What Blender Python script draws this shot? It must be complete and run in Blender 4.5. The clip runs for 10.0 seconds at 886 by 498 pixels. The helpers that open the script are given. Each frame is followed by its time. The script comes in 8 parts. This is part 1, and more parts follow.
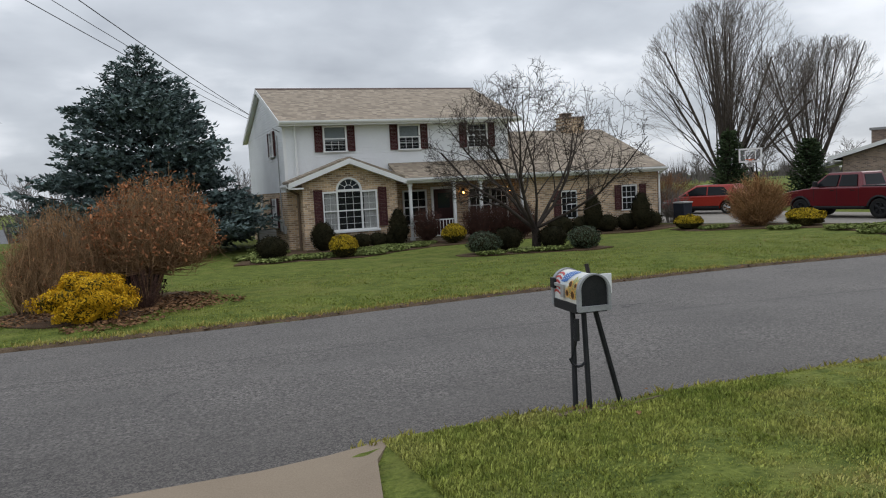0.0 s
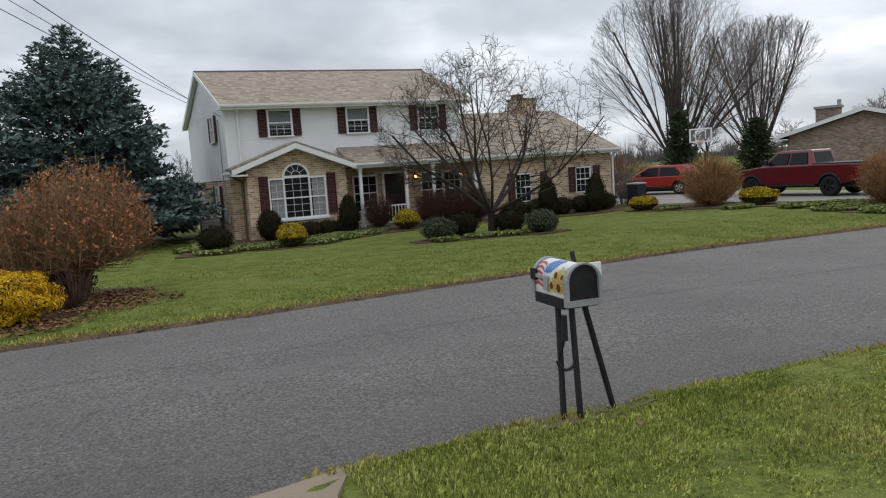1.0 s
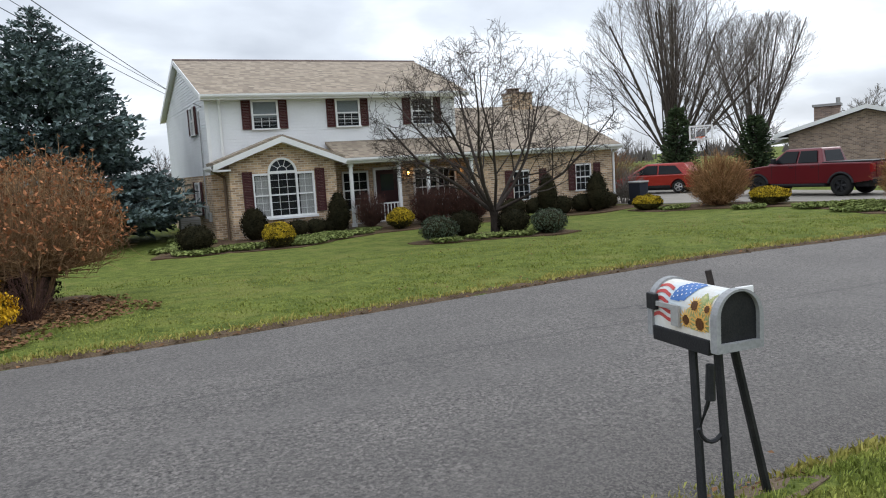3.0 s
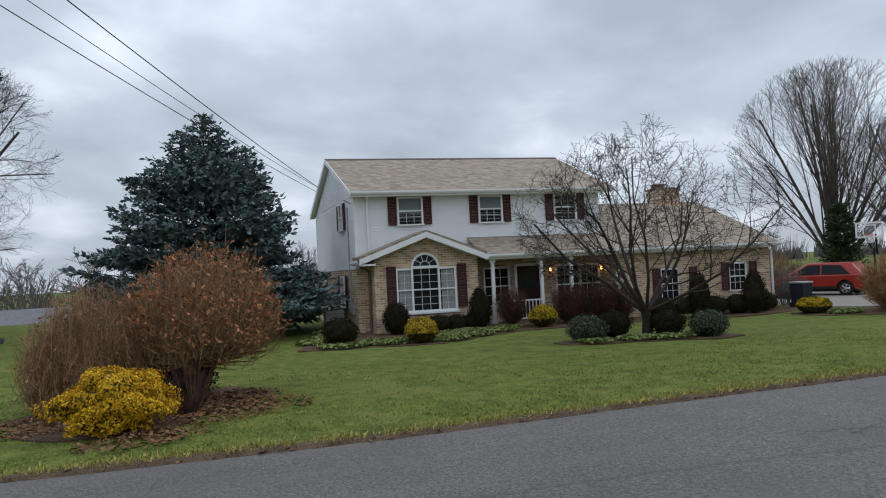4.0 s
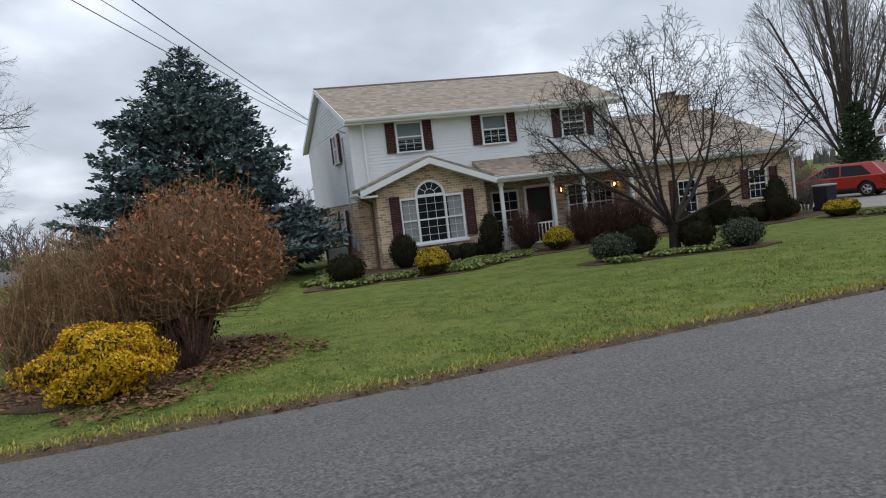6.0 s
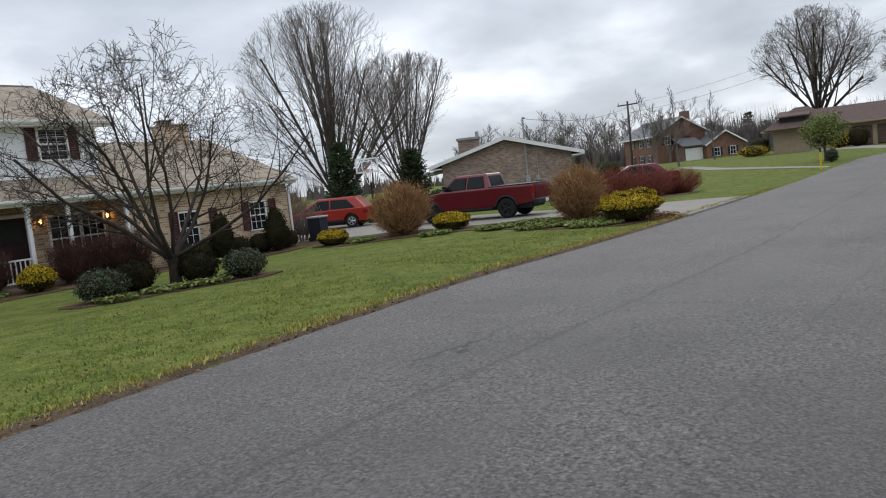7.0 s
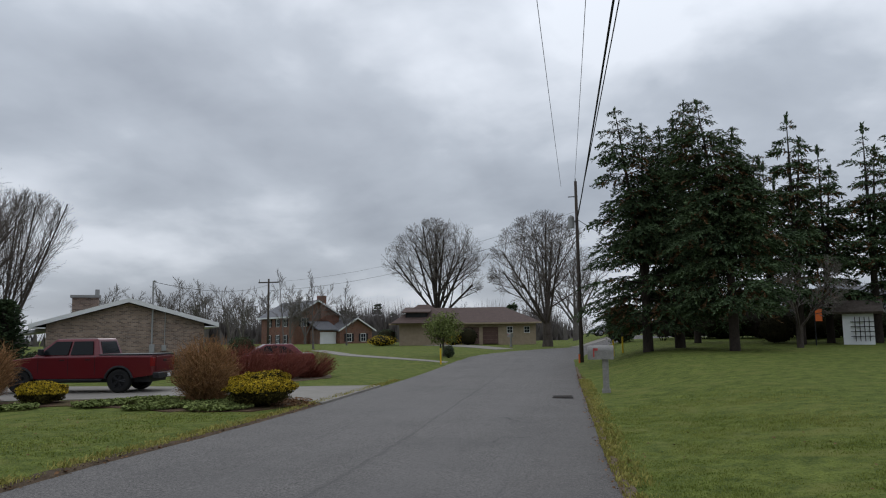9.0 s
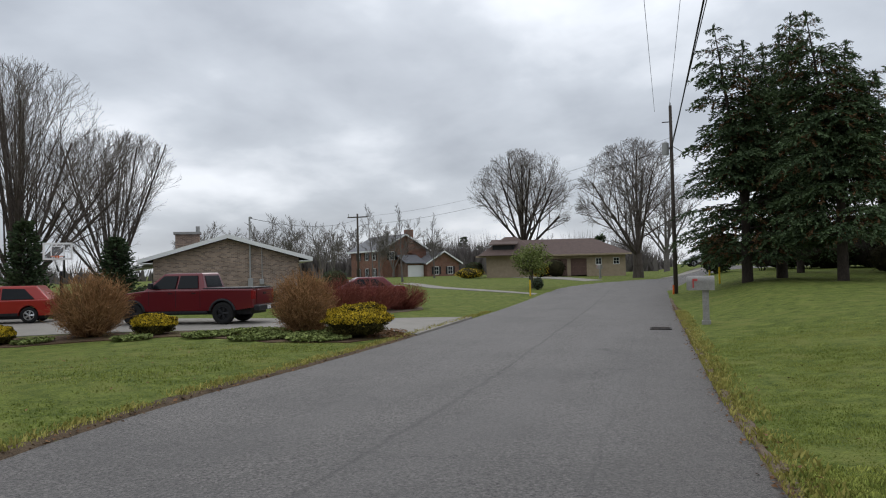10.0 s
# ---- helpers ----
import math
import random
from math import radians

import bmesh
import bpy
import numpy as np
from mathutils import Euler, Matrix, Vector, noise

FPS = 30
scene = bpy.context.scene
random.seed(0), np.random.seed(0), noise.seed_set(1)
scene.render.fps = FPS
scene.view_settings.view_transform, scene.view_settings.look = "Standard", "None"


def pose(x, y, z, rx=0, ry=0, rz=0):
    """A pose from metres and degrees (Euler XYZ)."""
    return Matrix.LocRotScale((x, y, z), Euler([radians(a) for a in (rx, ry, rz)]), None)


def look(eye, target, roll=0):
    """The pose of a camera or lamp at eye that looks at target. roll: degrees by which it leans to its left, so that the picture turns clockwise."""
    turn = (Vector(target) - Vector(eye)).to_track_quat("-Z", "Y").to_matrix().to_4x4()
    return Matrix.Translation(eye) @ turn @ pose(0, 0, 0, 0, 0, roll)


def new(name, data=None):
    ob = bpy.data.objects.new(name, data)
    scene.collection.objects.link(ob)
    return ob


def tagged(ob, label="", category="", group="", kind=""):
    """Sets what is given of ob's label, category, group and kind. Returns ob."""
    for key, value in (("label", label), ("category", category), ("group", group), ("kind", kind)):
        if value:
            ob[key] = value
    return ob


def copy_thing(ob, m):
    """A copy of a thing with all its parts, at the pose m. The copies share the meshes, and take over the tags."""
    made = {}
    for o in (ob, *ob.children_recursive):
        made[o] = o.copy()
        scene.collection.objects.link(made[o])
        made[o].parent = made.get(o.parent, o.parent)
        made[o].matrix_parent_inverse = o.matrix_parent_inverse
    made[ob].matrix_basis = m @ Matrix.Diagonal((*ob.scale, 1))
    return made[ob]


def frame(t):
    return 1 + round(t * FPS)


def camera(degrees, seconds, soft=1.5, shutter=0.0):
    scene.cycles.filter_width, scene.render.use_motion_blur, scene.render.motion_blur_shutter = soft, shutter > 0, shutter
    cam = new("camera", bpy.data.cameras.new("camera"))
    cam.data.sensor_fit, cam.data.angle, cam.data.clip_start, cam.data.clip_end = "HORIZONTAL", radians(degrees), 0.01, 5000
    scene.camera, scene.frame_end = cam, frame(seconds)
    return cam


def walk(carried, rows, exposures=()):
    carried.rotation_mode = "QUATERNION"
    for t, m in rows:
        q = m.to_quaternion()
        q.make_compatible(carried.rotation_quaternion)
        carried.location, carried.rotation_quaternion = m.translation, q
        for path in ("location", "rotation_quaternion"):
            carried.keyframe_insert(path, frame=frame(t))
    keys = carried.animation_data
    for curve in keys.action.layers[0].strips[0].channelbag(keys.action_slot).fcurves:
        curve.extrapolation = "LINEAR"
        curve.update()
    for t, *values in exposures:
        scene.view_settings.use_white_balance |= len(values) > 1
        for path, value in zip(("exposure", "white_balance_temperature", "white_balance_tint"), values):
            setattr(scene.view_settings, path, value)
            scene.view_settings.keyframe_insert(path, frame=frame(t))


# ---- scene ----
cam = camera(62.0, 10.0, soft=1.1)
PATH = [
    (0, (-4.753, -30.363, 1.602), (-4.072, -28.49, 1.435), -3.0),
    (0.5, (-4.662, -29.974, 1.571), (-3.862, -28.153, 1.367), -3.9),
    (1, (-4.545, -29.495, 1.557), (-3.743, -27.675, 1.343), -3.9),
    (1.5, (-4.505, -29.063, 1.547), (-3.689, -27.25, 1.329), -4.5),
    (2, (-4.381, -28.632, 1.506), (-3.494, -26.853, 1.285), -4.1),
    (2.2, (-4.351, -28.417, 1.517), (-3.461, -26.639, 1.298), -3.8),
    (3.3, (-4.44, -27.597, 1.521), (-3.649, -25.772, 1.307), -3.3),
    (3.5, (-4.494, -27.484, 1.527), (-3.895, -25.579, 1.416), -3.2),
    (4, (-4.586, -27.095, 1.571), (-4.046, -25.17, 1.625), -2.8),
    (4.5, (-4.576, -26.702, 1.515), (-4.118, -24.755, 1.536), -3.4),
    (5, (-4.653, -26.598, 1.525), (-4.774, -24.603, 1.59), -5.0),
    (5.5, (-4.731, -26.164, 1.485), (-4.671, -24.165, 1.453), -6.1),
    (5.7, (-4.685, -25.92, 1.428), (-4.487, -23.931, 1.349), -6.3),
    (6.8, (-3.999, -24.802, 1.285), (-2.526, -23.463, 1.096), -6.9),
    (7, (-3.793, -24.687, 1.23), (-2.211, -23.477, 1.047), -6.3),
    (7.5, (-3.328, -24.432, 1.226), (-1.553, -23.513, 1.146), -1.6),
    (8, (-2.794, -24.22, 1.328), (-0.857, -23.819, 1.625), -0.7),
    (8.5, (-2.386, -24.056, 1.289), (-0.422, -23.811, 1.576), -1.0),
    (9, (-2.218, -24.006, 1.284), (-0.257, -23.693, 1.516), -0.8),
    (9.5, (-2.168, -23.868, 1.227), (-0.23, -23.376, 1.271), -1.3),
    (10, (-1.995, -23.728, 1.268), (-0.07, -23.186, 1.323), -1.3),
]
walk(cam, [(t, look(eye, target, roll)) for t, eye, target, roll in PATH],
     [(0, -0.28, 6500, 10), (1, -0.2, 6500, 10), (2, 0.06, 6450, 10), (3.3, 0.2, 6350, 10), (3.5, -0.04, 6250, 10), (4, -0.36, 6100, 10), (4.5, -0.3, 6120, 10), (5.5, -0.26, 6150, 10), (7, -0.12, 6400, 10), (7.5, -0.36, 6400, 10), (8, -0.73, 6250, 10), (9, -0.72, 6250, 10), (9.5, -0.42, 6420, 10), (10, -0.34, 6450, 10)])

# ---- light ----
world = bpy.data.worlds.new("overcast_sky")
scene.world = world
world.use_nodes = True
wn, wl = world.node_tree.nodes, world.node_tree.links
wn.clear()


def wnode(kind, **inputs):
    n = wn.new(kind)
    for k, v in inputs.items():
        n.inputs[k].default_value = v
    return n


SUN_EL, SUN_AZ = radians(38), radians(20)      # height, and heading from +x towards +y
sky = wn.new("ShaderNodeTexSky")
sky.sky_type, sky.sun_disc = "NISHITA", False
sky.sun_elevation, sky.sun_rotation = SUN_EL, radians(90) - SUN_AZ
sky_bg = wnode("ShaderNodeBackground", Strength=0.05)
wl.new(sky.outputs[0], sky_bg.inputs[0])
tc = wn.new("ShaderNodeTexCoord")
sep = wn.new("ShaderNodeSeparateXYZ")
wl.new(tc.outputs["Generated"], sep.inputs[0])


def wmath(op, a, b=None, clamp=False):
    n = wn.new("ShaderNodeMath")
    n.operation, n.use_clamp = op, clamp
    for i, v in enumerate((a, b)):
        if v is None:
            continue
        if isinstance(v, (int, float)):
            n.inputs[i].default_value = v
        else:
            wl.new(v, n.inputs[i])
    return n.outputs[0]


up = wmath("MAXIMUM", sep.outputs[2], 0.0)
# the cloud deck as a flat sheet: direction divided by height
den = wmath("ADD", up, 0.3)
comb = wn.new("ShaderNodeCombineXYZ")
wl.new(wmath("DIVIDE", sep.outputs[0], den), comb.inputs[0])
wl.new(wmath("DIVIDE", sep.outputs[1], den), comb.inputs[1])
cl1 = wnode("ShaderNodeTexNoise", Scale=1.15, Detail=6.0, Roughness=0.46, Distortion=0.25)
cl2 = wnode("ShaderNodeTexNoise", Scale=3.1, Detail=5.0, Roughness=0.5, Distortion=0.2)
for n in (cl1, cl2):
    wl.new(comb.outputs[0], n.inputs["Vector"])
mix_n = wmath("ADD", wmath("MULTIPLY", cl1.outputs[0], 0.72), wmath("MULTIPLY", cl2.outputs[0], 0.28))
ramp = wn.new("ShaderNodeValToRGB")
ramp.color_ramp.elements[0].position, ramp.color_ramp.elements[0].color = 0.36, (0.56, 0.61, 0.69, 1)
ramp.color_ramp.elements[1].position, ramp.color_ramp.elements[1].color = 0.62, (1.28, 1.33, 1.41, 1)
mid = ramp.color_ramp.elements.new(0.5)
mid.color = (0.80, 0.86, 0.945, 1)
wl.new(mix_n, ramp.inputs[0])
# an overcast sky is about three times as bright overhead as at the horizon
lift = wmath("ADD", wmath("MULTIPLY", wmath("POWER", up, 1.3), 1.0), 0.92)
cloud_bg = wn.new("ShaderNodeBackground")
wl.new(ramp.outputs[0], cloud_bg.inputs[0])
wl.new(lift, cloud_bg.inputs[1])
add_bg, out_w = wn.new("ShaderNodeMixShader"), wn.new("ShaderNodeOutputWorld")
add_bg.inputs[0].default_value = 0.88
wl.new(sky_bg.outputs[0], add_bg.inputs[1])
wl.new(cloud_bg.outputs[0], add_bg.inputs[2])
wl.new(add_bg.outputs[0], out_w.inputs[0])
sun = new("sun", bpy.data.lights.new("sun", "SUN"))
sun.data.energy, sun.data.angle, sun.data.color = 0.7, radians(35), (1.0, 0.96, 0.9)
sun.matrix_world = look((math.cos(SUN_AZ) * math.cos(SUN_EL) * 50, math.sin(SUN_AZ) * math.cos(SUN_EL) * 50, math.sin(SUN_EL) * 50), (0, 0, 0))

# ---- materials ----


def mat(name, c1, c2, rough=0.8, scale=4.0, fine=60.0, bump=0.15, c3=None, metal=0.0, spec=0.2, rand=0.0, fine_amt=0.5, coords="Object", stretch=(1, 1, 1), bump_dist=0.02):
    """Two colours mixed by a coarse and a fine noise, fine relief; c3: stains; rand: change from piece to piece."""
    m = bpy.data.materials.new(name)
    m.use_nodes = True
    nt = m.node_tree
    bs = nt.nodes["Principled BSDF"]
    tcn, mp = nt.nodes.new("ShaderNodeTexCoord"), nt.nodes.new("ShaderNodeMapping")
    mp.inputs["Scale"].default_value = stretch
    nt.links.new(tcn.outputs[coords], mp.inputs[0])
    n1, n2 = nt.nodes.new("ShaderNodeTexNoise"), nt.nodes.new("ShaderNodeTexNoise")
    n1.inputs["Scale"].default_value, n1.inputs["Detail"].default_value = scale, 5
    n2.inputs["Scale"].default_value, n2.inputs["Detail"].default_value = fine, 4
    for n in (n1, n2):
        nt.links.new(mp.outputs[0], n.inputs["Vector"])
    a = nt.nodes.new("ShaderNodeMix")
    a.inputs[0].default_value = fine_amt
    nt.links.new(n1.outputs[0], a.inputs[2])
    nt.links.new(n2.outputs[0], a.inputs[3])
    rp = nt.nodes.new("ShaderNodeMapRange")
    rp.inputs[1].default_value, rp.inputs[2].default_value = 0.33, 0.67
    nt.links.new(a.outputs[0], rp.inputs[0])
    cm = nt.nodes.new("ShaderNodeMix")
    cm.data_type = "RGBA"
    cm.inputs[6].default_value, cm.inputs[7].default_value = (*c1, 1), (*c2, 1)
    nt.links.new(rp.outputs[0], cm.inputs[0])
    col = cm.outputs[2]
    if c3:
        n3 = nt.nodes.new("ShaderNodeTexNoise")
        n3.inputs["Scale"].default_value, n3.inputs["Detail"].default_value = scale * 0.37, 6
        nt.links.new(mp.outputs[0], n3.inputs["Vector"])
        r3 = nt.nodes.new("ShaderNodeMapRange")
        r3.inputs[1].default_value, r3.inputs[2].default_value = 0.52, 0.72
        nt.links.new(n3.outputs[0], r3.inputs[0])
        c = nt.nodes.new("ShaderNodeMix")
        c.data_type = "RGBA"
        nt.links.new(r3.outputs[0], c.inputs[0])
        nt.links.new(col, c.inputs[6])
        c.inputs[7].default_value = (*c3, 1)
        col = c.outputs[2]
    if rand:
        geo = nt.nodes.new("ShaderNodeNewGeometry")
        hs, r4 = nt.nodes.new("ShaderNodeHueSaturation"), nt.nodes.new("ShaderNodeMapRange")
        r4.inputs[3].default_value, r4.inputs[4].default_value = 1 - rand, 1 + rand
        nt.links.new(geo.outputs["Random Per Island"], r4.inputs[0])
        nt.links.new(r4.outputs[0], hs.inputs["Value"])
        nt.links.new(col, hs.inputs["Color"])
        col = hs.outputs[0]
    nt.links.new(col, bs.inputs["Base Color"])
    bs.inputs["Roughness"].default_value, bs.inputs["Metallic"].default_value = rough, metal
    bs.inputs["Specular IOR Level"].default_value = spec
    if bump:
        b = nt.nodes.new("ShaderNodeBump")
        b.inputs["Strength"].default_value, b.inputs["Distance"].default_value = bump, bump_dist
        nt.links.new(n2.outputs[0], b.inputs["Height"])
        nt.links.new(b.outputs[0], bs.inputs["Normal"])
    return m


def brick_mat(name, c1, c2, mortar, along="X", bw=0.21, bh=0.072, gap=0.009):
    """Coursed brick; along: the axis that runs along the wall."""
    m = bpy.data.materials.new(name)
    m.use_nodes = True
    nt = m.node_tree
    bs = nt.nodes["Principled BSDF"]
    tcn, sp, cb = nt.nodes.new("ShaderNodeTexCoord"), nt.nodes.new("ShaderNodeSeparateXYZ"), nt.nodes.new("ShaderNodeCombineXYZ")
    nt.links.new(tcn.outputs["Object"], sp.inputs[0])
    nt.links.new(sp.outputs["XYZ".index(along)], cb.inputs[0])
    nt.links.new(sp.outputs[2], cb.inputs[1])
    br = nt.nodes.new("ShaderNodeTexBrick")
    br.inputs["Scale"].default_value = 1.0
    br.inputs["Brick Width"].default_value, br.inputs["Row Height"].default_value = bw, bh
    br.inputs["Mortar Size"].default_value, br.inputs["Mortar Smooth"].default_value = gap, 0.3
    br.inputs["Color1"].default_value, br.inputs["Color2"].default_value, br.inputs["Mortar"].default_value = (*c1, 1), (*c2, 1), (*mortar, 1)
    br.inputs["Bias"].default_value = -0.1
    nt.links.new(cb.outputs[0], br.inputs["Vector"])
    ns = nt.nodes.new("ShaderNodeTexNoise")
    ns.inputs["Scale"].default_value, ns.inputs["Detail"].default_value = 1.3, 7
    nt.links.new(tcn.outputs["Object"], ns.inputs["Vector"])
    hs, mr = nt.nodes.new("ShaderNodeHueSaturation"), nt.nodes.new("ShaderNodeMapRange")
    mr.inputs[1].default_value, mr.inputs[2].default_value, mr.inputs[3].default_value, mr.inputs[4].default_value = 0.3, 0.7, 0.78, 1.18
    nt.links.new(ns.outputs[0], mr.inputs[0])
    nt.links.new(mr.outputs[0], hs.inputs["Value"])
    nt.links.new(br.outputs[0], hs.inputs["Color"])
    nt.links.new(hs.outputs[0], bs.inputs["Base Color"])
    bs.inputs["Roughness"].default_value = 0.9
    b = nt.nodes.new("ShaderNodeBump")
    b.invert = True
    b.inputs["Strength"].default_value, b.inputs["Distance"].default_value = 0.6, 0.008
    nt.links.new(br.outputs["Fac"], b.inputs["Height"])
    nt.links.new(b.outputs[0], bs.inputs["Normal"])
    return m


def shingle_mat(name, c1, c2, c3):
    """Asphalt shingles in courses, blended colours."""
    m = bpy.data.materials.new(name)
    m.use_nodes = True
    nt = m.node_tree
    bs = nt.nodes["Principled BSDF"]
    tcn, sp, cb = nt.nodes.new("ShaderNodeTexCoord"), nt.nodes.new("ShaderNodeSeparateXYZ"), nt.nodes.new("ShaderNodeCombineXYZ")
    nt.links.new(tcn.outputs["Object"], sp.inputs[0])
    ad = nt.nodes.new("ShaderNodeMath")
    ad.operation = "MULTIPLY_ADD"
    ad.inputs[1].default_value = 0.35
    nt.links.new(sp.outputs[1], ad.inputs[0])
    nt.links.new(sp.outputs[0], ad.inputs[2])
    nt.links.new(ad.outputs[0], cb.inputs[0])
    nt.links.new(sp.outputs[2], cb.inputs[1])
    br = nt.nodes.new("ShaderNodeTexBrick")
    br.inputs["Scale"].default_value = 1.0
    br.inputs["Brick Width"].default_value, br.inputs["Row Height"].default_value = 0.2, 0.062
    br.inputs["Mortar Size"].default_value = 0.004
    br.inputs["Color1"].default_value, br.inputs["Color2"].default_value = (*c1, 1), (*c2, 1)
    br.inputs["Mortar"].default_value = tuple(v * 0.5 for v in c1) + (1,)
    nt.links.new(cb.outputs[0], br.inputs["Vector"])
    ns = nt.nodes.new("ShaderNodeTexNoise")
    ns.inputs["Scale"].default_value, ns.inputs["Detail"].default_value = 2.6, 6
    nt.links.new(tcn.outputs["Object"], ns.inputs["Vector"])
    mr = nt.nodes.new("ShaderNodeMapRange")
    mr.inputs[1].default_value, mr.inputs[2].default_value, mr.inputs[4].default_value = 0.42, 0.6, 0.45
    nt.links.new(ns.outputs[0], mr.inputs[0])
    mx = nt.nodes.new("ShaderNodeMix")
    mx.data_type = "RGBA"
    nt.links.new(mr.outputs[0], mx.inputs[0])
    nt.links.new(br.outputs[0], mx.inputs[6])
    mx.inputs[7].default_value = (*c3, 1)
    nt.links.new(mx.outputs[2], bs.inputs["Base Color"])
    bs.inputs["Roughness"].default_value = 0.92
    b = nt.nodes.new("ShaderNodeBump")
    b.inputs["Strength"].default_value, b.inputs["Distance"].default_value = 0.4, 0.01
    nt.links.new(br.outputs[0], b.inputs["Height"])
    nt.links.new(b.outputs[0], bs.inputs["Normal"])
    return m


def glass_mat(name, tint=(0.02, 0.025, 0.03), rough=0.04):
    m = bpy.data.materials.new(name)
    m.use_nodes = True
    bs = m.node_tree.nodes["Principled BSDF"]
    bs.inputs["Base Color"].default_value = (*tint, 1)
    bs.inputs["Roughness"].default_value = rough
    bs.inputs["Specular IOR Level"].default_value = 0.25
    return m


def glow_mat(name, color, strength):
    m = bpy.data.materials.new(name)
    m.use_nodes = True
    bs = m.node_tree.nodes["Principled BSDF"]
    bs.inputs["Base Color"].default_value = (*color, 1)
    bs.inputs["Emission Color"].default_value = (*color, 1)
    bs.inputs["Emission Strength"].default_value = strength
    return m


def car_paint(name, c, rough=0.28):
    m = mat(name, c, tuple(v * 0.85 for v in c), rough=rough, scale=1.5, fine=300, bump=0.0, spec=0.5, metal=0.25)
    bs = m.node_tree.nodes["Principled BSDF"]
    bs.inputs["Coat Weight"].default_value, bs.inputs["Coat Roughness"].default_value = 0.45, 0.12
    return m




def asphalt_mat():
    """Old asphalt: pale stones in dark binder, long worn patches, thin cracks."""
    m = bpy.data.materials.new("worn_asphalt")
    m.use_nodes = True
    nt = m.node_tree
    bs = nt.nodes["Principled BSDF"]

    def nd(kind, **kw):
        n = nt.nodes.new(kind)
        for k, v in kw.items():
            n.inputs[k].default_value = v
        return n

    def mixc(f, a, c):
        n = nt.nodes.new("ShaderNodeMix")
        n.data_type = "RGBA"
        for i, v in ((0, f), (6, a), (7, c)):
            if isinstance(v, (tuple, float)):
                n.inputs[i].default_value = v
            else:
                nt.links.new(v, n.inputs[i])
        return n.outputs[2]

    def rng(v, a, c, lo=0.0, hi=1.0):
        n = nt.nodes.new("ShaderNodeMapRange")
        nt.links.new(v, n.inputs[0])
        for i, q in ((1, a), (2, c), (3, lo), (4, hi)):
            n.inputs[i].default_value = q
        return n.outputs[0]
    t = nt.nodes.new("ShaderNodeTexCoord").outputs["Object"]
    st = nd("ShaderNodeMapping", Scale=(0.12, 1.0, 1.0))
    nt.links.new(t, st.inputs[0])
    stones = nd("ShaderNodeTexVoronoi", Scale=50.0)
    grit = nd("ShaderNodeTexNoise", Scale=27.0, Detail=7.0, Roughness=0.78)
    blot = nd("ShaderNodeTexNoise", Scale=0.55, Detail=6.0, Roughness=0.6)
    tracks = nd("ShaderNodeTexNoise", Scale=0.9, Detail=4.0)
    warp = nd("ShaderNodeTexNoise", Scale=1.4, Detail=5.0)
    cr = nd("ShaderNodeTexVoronoi", Scale=0.32)
    cr.feature = "DISTANCE_TO_EDGE"
    for n in (stones, grit, blot, warp):
        nt.links.new(t, n.inputs["Vector"])
    nt.links.new(st.outputs[0], tracks.inputs["Vector"])
    wv = nt.nodes.new("ShaderNodeVectorMath")
    wv.operation = "MULTIPLY_ADD"
    nt.links.new(warp.outputs["Color"], wv.inputs[0])
    wv.inputs[1].default_value = (1.6, 1.6, 0)
    nt.links.new(t, wv.inputs[2])
    nt.links.new(wv.outputs[0], cr.inputs["Vector"])
    col = mixc(rng(grit.outputs[0], 0.36, 0.64), (0.028, 0.026, 0.025, 1), (0.215, 0.198, 0.184, 1))
    col = mixc(rng(stones.outputs["Color"], 0.62, 0.95, 0.0, 0.7), col, (0.31, 0.282, 0.258, 1))
    col = mixc(rng(blot.outputs[0], 0.35, 0.7, 0.0, 0.55), col, (0.084, 0.078, 0.074, 1))
    col = mixc(rng(tracks.outputs[0], 0.48, 0.68, 0.0, 0.45), col, (0.150, 0.139, 0.131, 1))
    cm = nt.nodes.new("ShaderNodeMath")
    cm.operation = "MULTIPLY"
    nt.links.new(rng(cr.outputs["Distance"], 0.0005, 0.0035, 0.7, 0.0), cm.inputs[0])
    nt.links.new(rng(blot.outputs[0], 0.5, 0.6), cm.inputs[1])
    col = mixc(cm.outputs[0], col, (0.035, 0.034, 0.034, 1))
    # the coarse, unswept strip along the near edge
    sy = nt.nodes.new("ShaderNodeSeparateXYZ")
    nt.links.new(wv.outputs[0], sy.inputs[0])
    coarse = nd("ShaderNodeTexVoronoi", Scale=70.0)
    nt.links.new(t, coarse.inputs["Vector"])
    gravel = mixc(rng(coarse.outputs["Color"], 0.3, 0.8), (0.035, 0.031, 0.029, 1), (0.18, 0.162, 0.146, 1))
    col = mixc(rng(sy.outputs[1], -23.75, -22.3, 0.6, 0.0), col, gravel)
    # paving seams along the road
    sp = nt.nodes.new("ShaderNodeSeparateXYZ")
    nt.links.new(t, sp.inputs[0])
    for y0, wide, dark in ((-21.0, 0.06, 0.4), (-23.2, 0.03, 0.2), (-19.3, 0.03, 0.2)):
        ma, mb = nt.nodes.new("ShaderNodeMath"), nt.nodes.new("ShaderNodeMath")
        ma.operation, mb.operation = "MULTIPLY_ADD", "ADD"
        nt.links.new(warp.outputs[0], ma.inputs[0])
        ma.inputs[1].default_value, ma.inputs[2].default_value = 0.22, -y0 - 0.11
        nt.links.new(sp.outputs[1], mb.inputs[0])
        nt.links.new(ma.outputs[0], mb.inputs[1])
        ab = nt.nodes.new("ShaderNodeMath")
        ab.operation = "ABSOLUTE"
